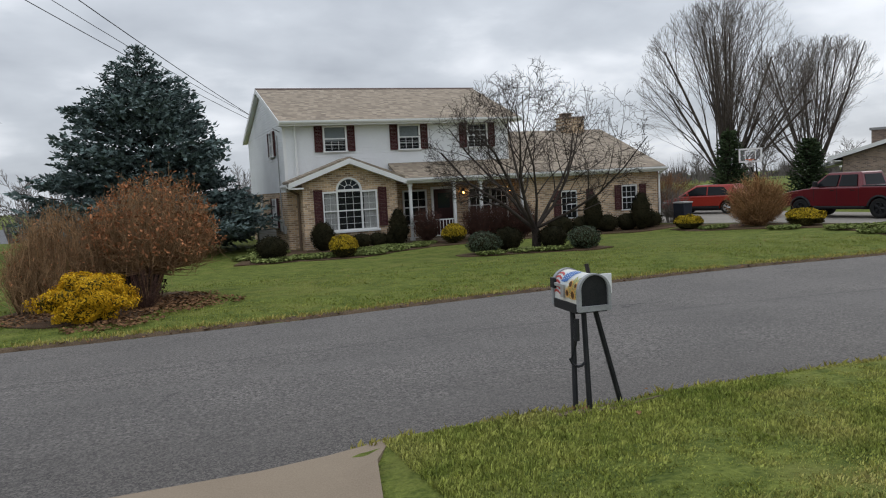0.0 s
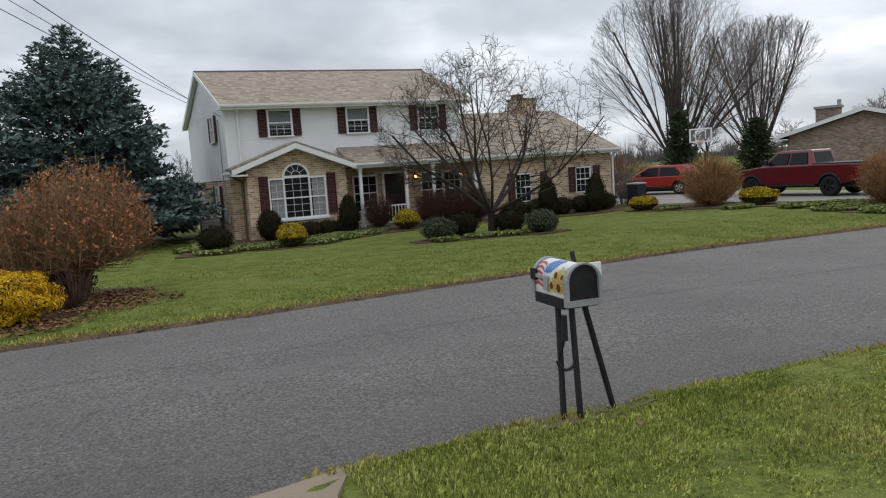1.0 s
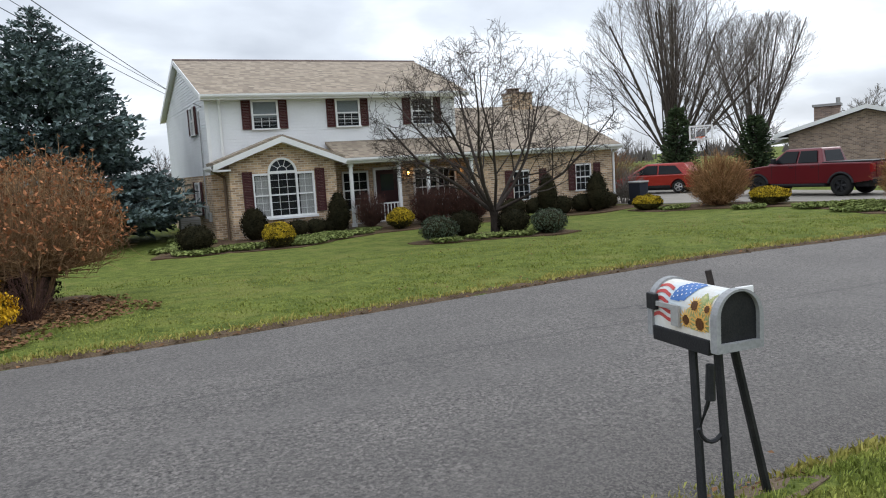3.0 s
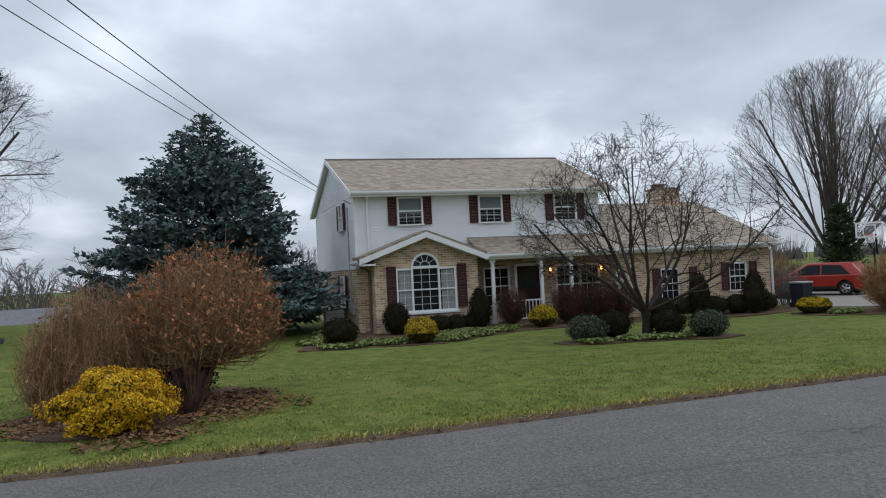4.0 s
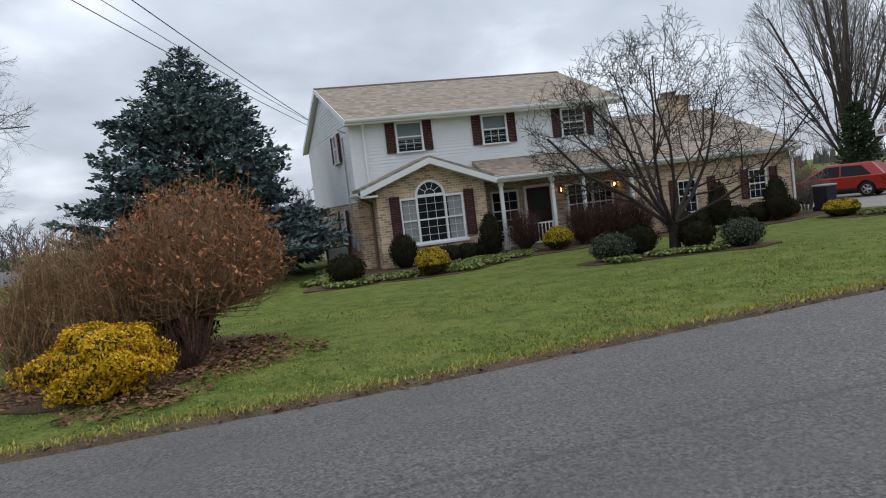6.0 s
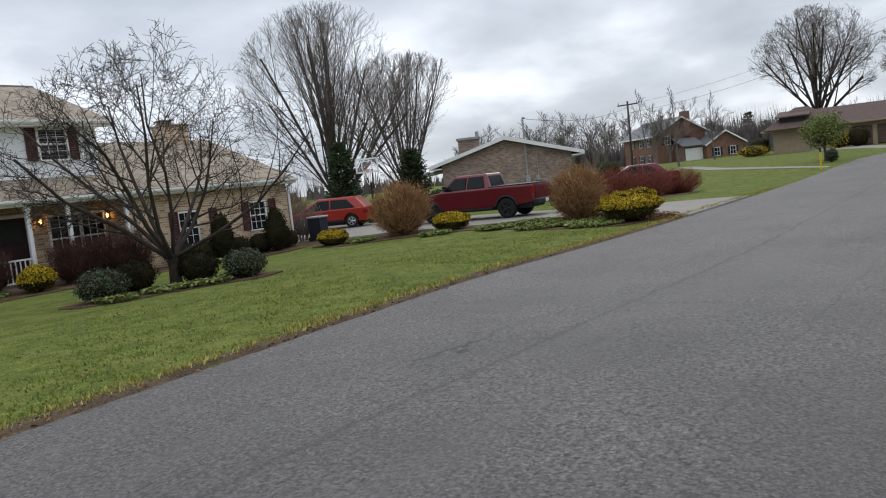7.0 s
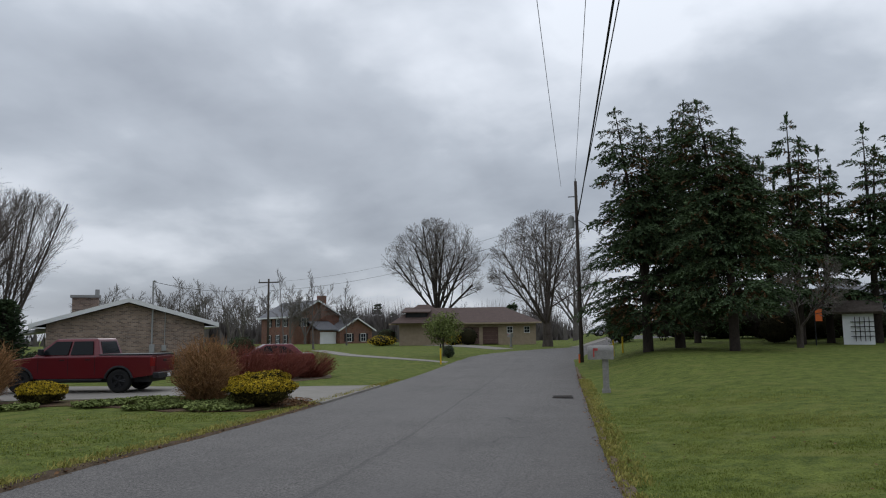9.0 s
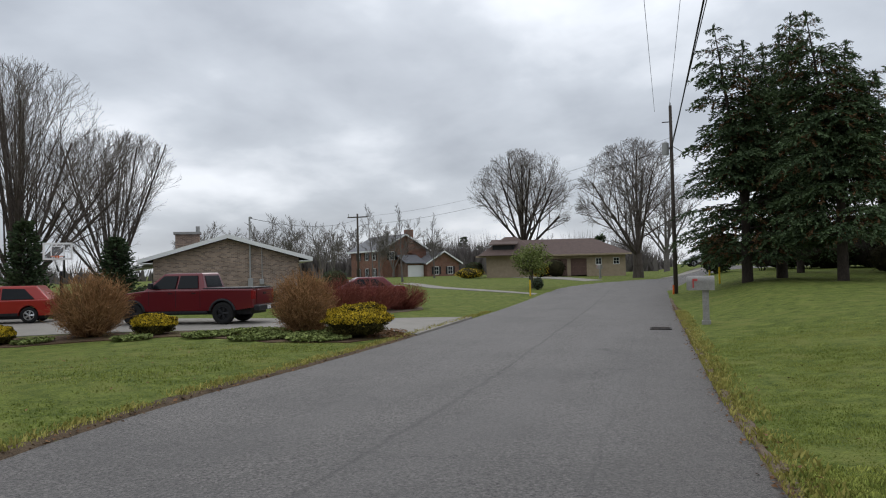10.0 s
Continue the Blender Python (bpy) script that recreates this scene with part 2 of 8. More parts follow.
        nt.links.new(mb.outputs[0], ab.inputs[0])
        col = mixc(rng(ab.outputs[0], 0.006, wide, dark, 0.0), col, (0.05, 0.047, 0.046, 1))
    nt.links.new(col, bs.inputs["Base Color"])
    bs.inputs["Roughness"].default_value = 0.78
    bs.inputs["Specular IOR Level"].default_value = 0.35
    b = nd("ShaderNodeBump", Strength=1.0, Distance=0.018)
    nt.links.new(grit.outputs[0], b.inputs["Height"])
    nt.links.new(b.outputs[0], bs.inputs["Normal"])
    return m


GRASS = mat("lawn_grass", (0.040, 0.062, 0.012), (0.186, 0.216, 0.047), rough=0.95, scale=3.2, fine=20, bump=1.0, c3=(0.164, 0.172, 0.046), spec=0.1, fine_amt=0.5, bump_dist=0.05)
BLADE = mat("grass_blades", (0.165, 0.212, 0.042), (0.40, 0.405, 0.11), rough=0.9, scale=1.6, fine=7, bump=0, c3=(0.46, 0.41, 0.15), spec=0.1, rand=0.55)
LAWNBLADE = mat("lawn_blades", (0.138, 0.182, 0.038), (0.285, 0.302, 0.08), rough=0.95, scale=0.6, fine=5, bump=0, c3=(0.31, 0.285, 0.085), spec=0.05, rand=0.25)
DRYBLADE = mat("dry_grass_blades", (0.22, 0.215, 0.05), (0.42, 0.36, 0.115), rough=0.9, scale=1.1, fine=9, bump=0, spec=0.1, rand=0.3)
ASPHALT = asphalt_mat()
CONCRETE = mat("driveway_concrete", (0.20, 0.155, 0.112), (0.28, 0.225, 0.165), rough=0.9, scale=0.8, fine=90, bump=0.25, c3=(0.17, 0.145, 0.115))
PALECONC = mat("pale_concrete", (0.215, 0.196, 0.17), (0.295, 0.272, 0.24), rough=0.9, scale=1.2, fine=80, bump=0.2)
MULCH = mat("bark_mulch", (0.055, 0.035, 0.022), (0.16, 0.10, 0.06), rough=0.95, scale=3, fine=40, bump=1.0, c3=(0.10, 0.085, 0.03), bump_dist=0.04)
DARKMULCH = mat("black_mulch", (0.018, 0.015, 0.013), (0.05, 0.04, 0.035), rough=0.95, scale=3, fine=40, bump=1.0, bump_dist=0.04)
EDGESOIL = mat("dark_edge_soil", (0.05, 0.034, 0.022), (0.15, 0.105, 0.065), rough=0.95, scale=2.5, fine=40, bump=1.0, bump_dist=0.03)
DIRT = mat("bare_soil", (0.09, 0.062, 0.042), (0.19, 0.145, 0.10), rough=0.95, scale=2.5, fine=50, bump=0.8, bump_dist=0.02)
TANBRICK_X = brick_mat("tan_brick_front", (0.62, 0.43, 0.26), (0.22, 0.135, 0.078), (0.62, 0.55, 0.45), "X", 0.24, 0.082, 0.011)
TANBRICK_Y = brick_mat("tan_brick_side", (0.62, 0.43, 0.26), (0.22, 0.135, 0.078), (0.62, 0.55, 0.45), "Y", 0.24, 0.082, 0.011)
GREYBRICK_X = brick_mat("brown_grey_brick", (0.36, 0.26, 0.195), (0.14, 0.10, 0.08), (0.36, 0.31, 0.27), "X")
GREYBRICK_Y = brick_mat("brown_grey_brick_side", (0.36, 0.26, 0.195), (0.14, 0.10, 0.08), (0.36, 0.31, 0.27), "Y")
REDBRICK_X = brick_mat("red_brick", (0.34, 0.118, 0.064), (0.21, 0.07, 0.043), (0.30, 0.24, 0.19), "X")
REDBRICK_Y = brick_mat("red_brick_side", (0.34, 0.118, 0.064), (0.21, 0.07, 0.043), (0.30, 0.24, 0.19), "Y")
BROWNBRICK_X = brick_mat("brown_red_brick", (0.25, 0.10, 0.062), (0.15, 0.062, 0.042), (0.27, 0.22, 0.18), "X")
BROWNBRICK_Y = brick_mat("brown_red_brick_side", (0.25, 0.10, 0.062), (0.15, 0.062, 0.042), (0.27, 0.22, 0.18), "Y")
SHINGLE = shingle_mat("tan_shingles", (0.375, 0.31, 0.235), (0.18, 0.142, 0.108), (0.28, 0.225, 0.165))
SHINGLE_B = shingle_mat("brown_shingles", (0.165, 0.122, 0.10), (0.11, 0.082, 0.07), (0.14, 0.105, 0.088))
SHINGLE_D = shingle_mat("dark_brown_shingles", (0.13, 0.085, 0.07), (0.09, 0.06, 0.05), (0.11, 0.075, 0.065))
SHINGLE_G = shingle_mat("grey_shingles", (0.19, 0.19, 0.20), (0.13, 0.13, 0.14), (0.16, 0.16, 0.17))
SIDING = mat("white_vinyl_siding", (0.72, 0.73, 0.74), (0.80, 0.81, 0.82), rough=0.55, scale=0.9, fine=25, bump=0.05, c3=(0.66, 0.67, 0.68))
WHITE = mat("white_trim_paint", (0.74, 0.74, 0.73), (0.82, 0.82, 0.81), rough=0.5, scale=1.5, fine=40, bump=0.05)
# the shutters' maroon made darker: the porch shade on the door as colour
SHADED_DOOR = mat("shaded_maroon_door", (0.03, 0.011, 0.011), (0.045, 0.018, 0.017), rough=0.5, scale=2, fine=30, bump=0.05)
SHUTTER = mat("maroon_shutter", (0.058, 0.020, 0.020), (0.085, 0.030, 0.029), rough=0.6, scale=2, fine=30, bump=0.1)
GLASS = glass_mat("window_glass")
GLASS.node_tree.nodes["Principled BSDF"].inputs["Alpha"].default_value = 0.2
DARKGLASS = glass_mat("dark_window_glass")
CURTAIN = mat("white_curtain", (0.62, 0.62, 0.60), (0.8, 0.8, 0.78), rough=0.9, scale=3, fine=14, bump=0.4, stretch=(3, 3, 0.15))
BLIND = mat("grey_blind", (0.34, 0.39, 0.40), (0.46, 0.51, 0.52), rough=0.8, scale=1, fine=40, bump=0.3, stretch=(0.1, 0.1, 1))
# near-black for plates behind the panes: the unlit rooms' shade as colour
DARK = mat("painted_room_shade", (0.012, 0.012, 0.012), (0.03, 0.028, 0.026), rough=0.8, scale=1.5, fine=10, bump=0)
BLACK = mat("black_paint", (0.012, 0.013, 0.015), (0.03, 0.03, 0.032), rough=0.45, scale=8, fine=90, bump=0.1)
RUSTBLACK = mat("weathered_black_iron", (0.014, 0.013, 0.013), (0.04, 0.03, 0.026), rough=0.65, scale=9, fine=90, bump=0.3, c3=(0.06, 0.035, 0.022))
RUBBER = mat("tyre_rubber", (0.012, 0.012, 0.012), (0.022, 0.022, 0.022), rough=0.85, scale=6, fine=80, bump=0.2)
CHROME = mat("dull_steel", (0.45, 0.46, 0.47), (0.6, 0.61, 0.62), rough=0.35, scale=4, fine=60, bump=0.05, metal=0.9)
GREYPLASTIC = mat("grey_plastic", (0.30, 0.30, 0.29), (0.38, 0.38, 0.37), rough=0.6, scale=3, fine=50, bump=0.08)
MAROON = car_paint("maroon_car_paint", (0.13, 0.008, 0.014))
REDPAINT = car_paint("red_car_paint", (0.34, 0.02, 0.012))
WHITEPAINT = car_paint("white_car_paint", (0.78, 0.79, 0.80))
SILVER = car_paint("silver_car_paint", (0.55, 0.56, 0.58))
CARGLASS = glass_mat("tinted_car_glass", (0.012, 0.014, 0.016), 0.06)
CARGLASS.node_tree.nodes["Principled BSDF"].inputs["Specular IOR Level"].default_value = 0.14
WARM = glow_mat("lit_porch_bulb", (1.0, 0.48, 0.12), 14.0)
TAILRED = mat("red_lens", (0.16, 0.010, 0.010), (0.24, 0.015, 0.015), rough=0.25, scale=4, fine=40, bump=0)
PLATEWHITE = mat("white_plate", (0.6, 0.6, 0.6), (0.7, 0.7, 0.7), rough=0.5, scale=3, fine=40, bump=0)
TANMETAL = mat("brown_metal_pipe", (0.12, 0.085, 0.06), (0.18, 0.13, 0.09), rough=0.6, scale=3, fine=40, bump=0.05)
BARK = mat("grey_brown_bark", (0.050, 0.040, 0.033), (0.115, 0.095, 0.08), rough=0.95, scale=5, fine=30, bump=0.8, stretch=(1, 1, 0.25))
BARK_DARK = mat("dark_bark", (0.025, 0.02, 0.017), (0.07, 0.055, 0.046), rough=0.95, scale=5, fine=30, bump=0.8, stretch=(1, 1, 0.25))
BARK_PALE = mat("pale_twig_bark", (0.12, 0.105, 0.092), (0.22, 0.195, 0.175), rough=0.95, scale=5, fine=30, bump=0.4)
BARK_FAR = mat("distant_branches", (0.11, 0.095, 0.088), (0.18, 0.16, 0.15), rough=0.95, scale=0.3, fine=6, bump=0)
BARK_TWIG = mat("grey_brown_twigs", (0.11, 0.094, 0.082), (0.20, 0.175, 0.155), rough=0.95, scale=0.5, fine=8, bump=0)
TWIG = mat("brown_twigs", (0.17, 0.085, 0.045), (0.30, 0.165, 0.09), rough=0.95, scale=3, fine=20, bump=0, rand=0.35)
DRYTWIG = mat("dry_brown_twigs", (0.17, 0.098, 0.05), (0.37, 0.235, 0.125), rough=0.95, scale=2, fine=14, bump=0, rand=0.5)
STRAW = mat("straw_twigs", (0.17, 0.088, 0.04), (0.38, 0.215, 0.10), rough=0.95, scale=2, fine=14, bump=0, rand=0.5)
SPRUCE = mat("blue_spruce_needles", (0.045, 0.072, 0.068), (0.19, 0.245, 0.235), rough=0.9, scale=1.4, fine=12, bump=0, rand=0.45, spec=0.2)
HEMLOCK = mat("dark_green_needles", (0.030, 0.052, 0.028), (0.105, 0.145, 0.066), rough=0.95, scale=0.5, fine=6, bump=0, rand=0.5, spec=0.15)
DEADNEEDLE = mat("withered_needles", (0.10, 0.06, 0.032), (0.2, 0.12, 0.06), rough=0.95, scale=1, fine=8, bump=0, rand=0.4, spec=0.1)
# yew leaves; as a shrub core its near-black also paints the inner shade
YEW = mat("yew_leaves_and_core_shade", (0.011, 0.012, 0.007), (0.034, 0.029, 0.015), rough=0.95, scale=2, fine=14, bump=0, rand=0.5, spec=0.03)
YEW_TIP = mat("brown_green_needles", (0.03, 0.028, 0.010), (0.085, 0.072, 0.022), rough=0.95, scale=3, fine=18, bump=0, rand=0.5, spec=0.05)
HOLLY = mat("green_holly_leaves", (0.028, 0.045, 0.024), (0.07, 0.095, 0.05), rough=0.6, scale=3, fine=14, bump=0, rand=0.5, spec=0.35)
GOLD = mat("golden_leaves", (0.44, 0.255, 0.008), (0.70, 0.43, 0.02), rough=0.8, scale=4, fine=20, bump=0, rand=0.3, spec=0.2)
GOLDGREEN = mat("yellow_green_tips", (0.36, 0.255, 0.015), (0.56, 0.40, 0.03), rough=0.85, scale=3, fine=20, bump=0, rand=0.4, spec=0.15)
RUSTLEAF = mat("rust_brown_leaves", (0.21, 0.085, 0.04), (0.42, 0.19, 0.09), rough=0.85, scale=2, fine=14, bump=0, rand=0.65, spec=0.15)
DEADLEAF = mat("fallen_leaf_litter", (0.10, 0.055, 0.03), (0.24, 0.13, 0.065), rough=0.9, scale=3, fine=20, bump=0, rand=0.5, spec=0.1)
BARBERRY = mat("red_barberry_twigs", (0.13, 0.036, 0.026), (0.25, 0.080, 0.055), rough=0.9, scale=3, fine=20, bump=0, rand=0.4)
IVY = mat("ivy_leaves", (0.09, 0.12, 0.036), (0.25, 0.28, 0.095), rough=0.9, scale=2.5, fine=14, bump=0, rand=0.5, spec=0.08)
FENCEWOOD = mat("new_fence_wood", (0.25, 0.175, 0.065), (0.36, 0.26, 0.105), rough=0.85, scale=2, fine=30, bump=0.3, stretch=(6, 6, 0.4))
POLEWOOD = mat("weathered_pole_wood", (0.045, 0.036, 0.03), (0.095, 0.078, 0.065), rough=0.95, scale=3, fine=30, bump=0.5, stretch=(4, 4, 0.3))
BROWNDOOR = mat("brown_garage_door", (0.12, 0.072, 0.06), (0.16, 0.10, 0.085), rough=0.6, scale=2, fine=30, bump=0.1)
YELLOWPAINT = mat("yellow_marker_paint", (0.62, 0.40, 0.02), (0.7, 0.46, 0.03), rough=0.6, scale=3, fine=30, bump=0)
ORANGE = mat("orange_plastic", (0.65, 0.13, 0.03), (0.75, 0.17, 0.04), rough=0.6, scale=3, fine=30, bump=0)
TANWALL = mat("tan_brick_far", (0.30, 0.235, 0.165), (0.44, 0.35, 0.25), rough=0.9, scale=2, fine=14, bump=0.1)
BLUEBIN = mat("navy_bin_plastic", (0.014, 0.017, 0.026), (0.025, 0.03, 0.042), rough=0.5, scale=3, fine=40, bump=0.05)
WIRE = mat("black_cable", (0.012, 0.012, 0.013), (0.02, 0.02, 0.02), rough=0.7, scale=3, fine=30, bump=0)
CLEAR = glass_mat("clear_backboard", (0.8, 0.82, 0.84), 0.05)
CLEAR.node_tree.nodes["Principled BSDF"].inputs["Alpha"].default_value = 0.1

# ---- mesh tools ----


class B:
    """Collects vertices and faces of one mesh."""

    def __init__(self):
        self.v, self.f = [], []

    def add(self, vs, fs):
        n = len(self.v)
        self.v += [tuple(p) for p in vs]
        self.f += [tuple(i + n for i in f) for f in fs]
        return self

    def box(self, x0, x1, y0, y1, z0, z1, c=0.0):
        """A box; c: width of its bevelled edges."""
        if c <= 0:
            return self.add([(x0, y0, z0), (x1, y0, z0), (x1, y1, z0), (x0, y1, z0), (x0, y0, z1), (x1, y0, z1), (x1, y1, z1), (x0, y1, z1)],
                            [(3, 2, 1, 0), (4, 5, 6, 7), (0, 1, 5, 4), (1, 2, 6, 5), (2, 3, 7, 6), (3, 0, 4, 7)])
        bm = bmesh.new()
        bmesh.ops.create_cube(bm, size=1)
        for v in bm.verts:
            v.co = Vector(((x0 + x1) / 2 + v.co.x * (x1 - x0), (y0 + y1) / 2 + v.co.y * (y1 - y0), (z0 + z1) / 2 + v.co.z * (z1 - z0)))
        bmesh.ops.bevel(bm, geom=bm.edges[:], offset=c, segments=2, affect="EDGES", profile=0.5)
        return self.bm(bm)

    def bm(self, bm):
        bm.verts.index_update()
        self.add([v.co[:] for v in bm.verts], [[v.index for v in f.verts] for f in bm.faces])
        bm.free()
        return self

    def prism(self, poly, axis, a, b):
        """A flat outline pushed from a to b along an axis."""
        n = len(poly)

        def put(p, h):
            return {"x": (h, p[0], p[1]), "y": (p[0], h, p[1]), "z": (p[0], p[1], h)}[axis]
        vs = [put(p, a) for p in poly] + [put(p, b) for p in poly]
        fs = [tuple(range(n - 1, -1, -1)), tuple(range(n, 2 * n))] + [(i, (i + 1) % n, n + (i + 1) % n, n + i) for i in range(n)]
        return self.add(vs, fs)

    def tube(self, p0, p1, r0, r1, n=8, caps=True):
        p0, p1 = Vector(p0), Vector(p1)
        d = (p1 - p0).normalized()
        u = d.orthogonal().normalized()
        w = d.cross(u)
        vs = []
        for p, r in ((p0, r0), (p1, r1)):
            for i in range(n):
                a = 2 * math.pi * i / n
                vs.append(p + (u * math.cos(a) + w * math.sin(a)) * r)
        fs = [(i, (i + 1) % n, n + (i + 1) % n, n + i) for i in range(n)]
        if caps:
            fs += [tuple(range(n - 1, -1, -1)), tuple(range(n, 2 * n))]
        return self.add(vs, fs)

    def path(self, pts, r, n=6):
        """One connected tube along a line of points."""
        pts = [Vector(p) for p in pts]
        vs, fs, k = [], [], len(pts)
        for j, p in enumerate(pts):
            d = (pts[min(j + 1, k - 1)] - pts[max(j - 1, 0)]).normalized()
            u = d.cross(Vector((0, 0, 1)) if abs(d.z) < 0.95 else Vector((1, 0, 0))).normalized()
            w = d.cross(u)
            for i in range(n):
                a = 2 * math.pi * i / n
                vs.append(p + (u * math.cos(a) + w * math.sin(a)) * r)
            if j:
                o = (j - 1) * n
                fs += [(o + i, o + (i + 1) % n, o + n + (i + 1) % n, o + n + i) for i in range(n)]
        fs += [tuple(range(n - 1, -1, -1)), tuple(range((k - 1) * n, k * n))]
        return self.add(vs, fs)

    def slab(self, quad, t):
        """A plate of thickness t below the four-sided top face."""
        q = [Vector(p) for p in quad]
        nrm = (q[1] - q[0]).cross(q[-1] - q[0]).normalized() * t
        n = len(q)
        vs = q + [p - nrm for p in q]
        fs = [tuple(range(n)), tuple(range(2 * n - 1, n - 1, -1))] + [(i, n + i, n + (i + 1) % n, (i + 1) % n) for i in range(n)]
        return self.add(vs, fs)

    def ball(self, c, r, sub=2, jitter=0.0, freq=2.0, seed=0.0):
        bm = bmesh.new()
        bmesh.ops.create_icosphere(bm, subdivisions=sub, radius=1)
        for v in bm.verts:
            k = 1 + jitter * noise.noise(v.co * freq + Vector((seed, seed * 1.7, -seed)))
            v.co = Vector((c[0] + v.co.x * r[0] * k, c[1] + v.co.y * r[1] * k, c[2] + v.co.z * r[2] * k))
        return self.bm(bm)


SPLIT = {"wall", "roof", "rake_board", "corner_board", "soffit", "fascia", "meter_box", "gutter", "window_frame"}


def islands(b):
    """The separate pieces of a mesh, each as its own B."""
    root = list(range(len(b.v)))

    def find(i):
        while root[i] != i:
            root[i] = root[root[i]]
            i = root[i]
        return i
    for f in b.f:
        for i in f[1:]:
            root[find(i)] = find(f[0])
    out = {}
    for f in b.f:
        out.setdefault(find(f[0]), []).append(f)
    pieces = []
    for fs in out.values():
        c, ids = B(), {}
        for f in fs:
            for i in f:
                if i not in ids:
                    ids[i] = len(c.v)
                    c.v.append(b.v[i])
            c.f.append(tuple(ids[i] for i in f))
        pieces.append(c)
    return pieces


def part(name, b, material, parent=None, label="", smooth=False):
    if name in SPLIT and parent is not None and name != "window_frame":
        pieces = islands(b)
        if len(pieces) > 1:
            return [part_one(name, c, material, parent, label, smooth) for c in pieces][0]
    return part_one(name, b, material, parent, label, smooth)


def part_one(name, b, material, parent=None, label="", smooth=False):
    me = bpy.data.meshes.new(name)
    me.from_pydata(b.v, [], b.f)
    me.materials.append(material)
    if smooth:
        me.polygons.foreach_set("use_smooth", [True] * len(me.polygons))
    ob = new(name, me)
    ob.parent = parent
    if label:
        ob["label"] = label
    return ob


def thing(name, label, category, m=None, group="", kind=""):
    ob = new(name)
    ob.empty_display_size = 0.2
    if m is not None:
        ob.matrix_basis = m
    return tagged(ob, label, category, group, kind)


def ss(a, b, x):
    t = min(1.0, max(0.0, (x - a) / (b - a)))
    return t * t * (3 - 2 * t)


# ---- ground and road ----


def edge_left(x):
    return -18.25 + 1.35 * ss(-4, 9, x)


def edge_right(x):
    return -24.9 + 0.24 * ss(-6, 10, x)


CURVE = (50.0, -44.0)          # centre of the bend
R_OUT, R_IN = 27.0, 18.6


def road_side(x, y):
    """Metres inside the road, negative on the grass."""
    if x < 48.0:
        return min(edge_left(x) - y, y - edge_right(x))
    d = math.hypot(x - CURVE[0], y - CURVE[1])
    if y < -44:
        return min(x - CURVE[0] - R_IN, CURVE[0] + R_OUT - x)
    return min(R_OUT - d, d - R_IN)


def gz(x, y):
    """Height of the land."""
    lawn = ss(-18.5, -14, y)
    z = (-0.42 - 0.25 * ss(-2, 12, x)) * (1 - lawn) + (-0.42 - 0.2 * ss(7, 18, x)) * lawn
    z -= 0.22 * ss(-17, -5, y) * ss(-11, -6, x) * (1 - ss(13, 19, x))
    z += 0.75 * ss(28, 80, x)
    z += 0.45 * ss(-24.5, -31, y) + 0.45 * ss(12, 36, x) * ss(-25, -29, y)
    z += 0.15 * ss(-24.75, -25.2, y) * (1 - ss(0, 7, x)) * ss(-4.2, -3.2, x)
    z += 0.32 * ss(-7, -14, x) * ss(-16, -3, y)
    z -= 5.4 * ss(11, 60, y) * (1 - ss(0, 30, x)) + 2.6 * ss(11, 60, y) * ss(0, 30, x) * (1 - ss(30, 60, x))
    return z


def axis_steps(near0, near1, step, far0, far1, k=1.25):
    out, v, s = [], near0, step
    while v > far0:
        s *= k
        v -= s
        out.append(v)
    out.reverse()
    v = near0
    while v < near1:
        out.append(v)
        v += step
    s = step
    while v < far1:
        out.append(v)
        s *= k
        v += s
    return out + [far1]


def build_ground():
    xs = axis_steps(-12, 46, 0.35, -900, 1500)
    ys = axis_steps(-32, -12, 0.2, -900, 1100)
    verts, faces = [], []
    for y in ys:
        for x in xs:
            side = road_side(x, y)
            z = gz(x, y) - 0.07 * ss(-0.06, 0.1, side)
            z += 0.025 * noise.noise(Vector((x * 0.5, y * 0.5, 0))) * (1 - ss(-0.2, 0.1, side))
            z += 0.02 * noise.noise(Vector((x * 1.9, y * 1.9, 3))) * (1 - ss(-0.2, 0.1, side))
            verts.append((x, y, z))
    n = len(xs)
    for j in range(len(ys) - 1):
        for i in range(n - 1):
            a = j * n + i
            faces.append((a, a + 1, a + n + 1, a + n))
    b = B()
    b.v, b.f = verts, faces
    tagged(part("ground", b, GRASS, smooth=True), "green winter lawn with pale brown patches", "lawn", kind="structure")


def build_road():
    rows = []
    x = -120.0
    while x < 48.0:
        rows.append(((x, edge_left(x)), (x, edge_right(x))))
        x += 1.0 if x > -30 else 6.0
    for a in range(0, 31):
        t = radians(90 - a * 3)
        rows.append(((CURVE[0] + R_OUT * math.cos(t), CURVE[1] + R_OUT * math.sin(t)), (CURVE[0] + R_IN * math.cos(t), CURVE[1] + R_IN * math.sin(t))))
    for k in range(1, 12):
        rows.append(((CURVE[0] + R_OUT, CURVE[1] - 8 * k), (CURVE[0] + R_IN, CURVE[1] - 8 * k)))
    b, n = B(), 13
    for (lx, ly), (rx, ry) in rows:
        for i in range(n):
            t = i / (n - 1)
            px, py = lx + (rx - lx) * t, ly + (ry - ly) * t
            wob = (0.05 * noise.noise(Vector((px * 0.9, py, 7)))) if i in (0, n - 1) else 0
            b.v.append((px, py + wob, gz(px, py) - 0.035 + 0.06 * (1 - (2 * t - 1) ** 2)))
    for j in range(len(rows) - 1):
        for i in range(n - 1):
            a = j * n + i
            b.f.append((a, a + n, a + n + 1, a + 1))
    tagged(part("road", b, ASPHALT, smooth=True), "worn grey asphalt road with fine cracks", "road", kind="structure")


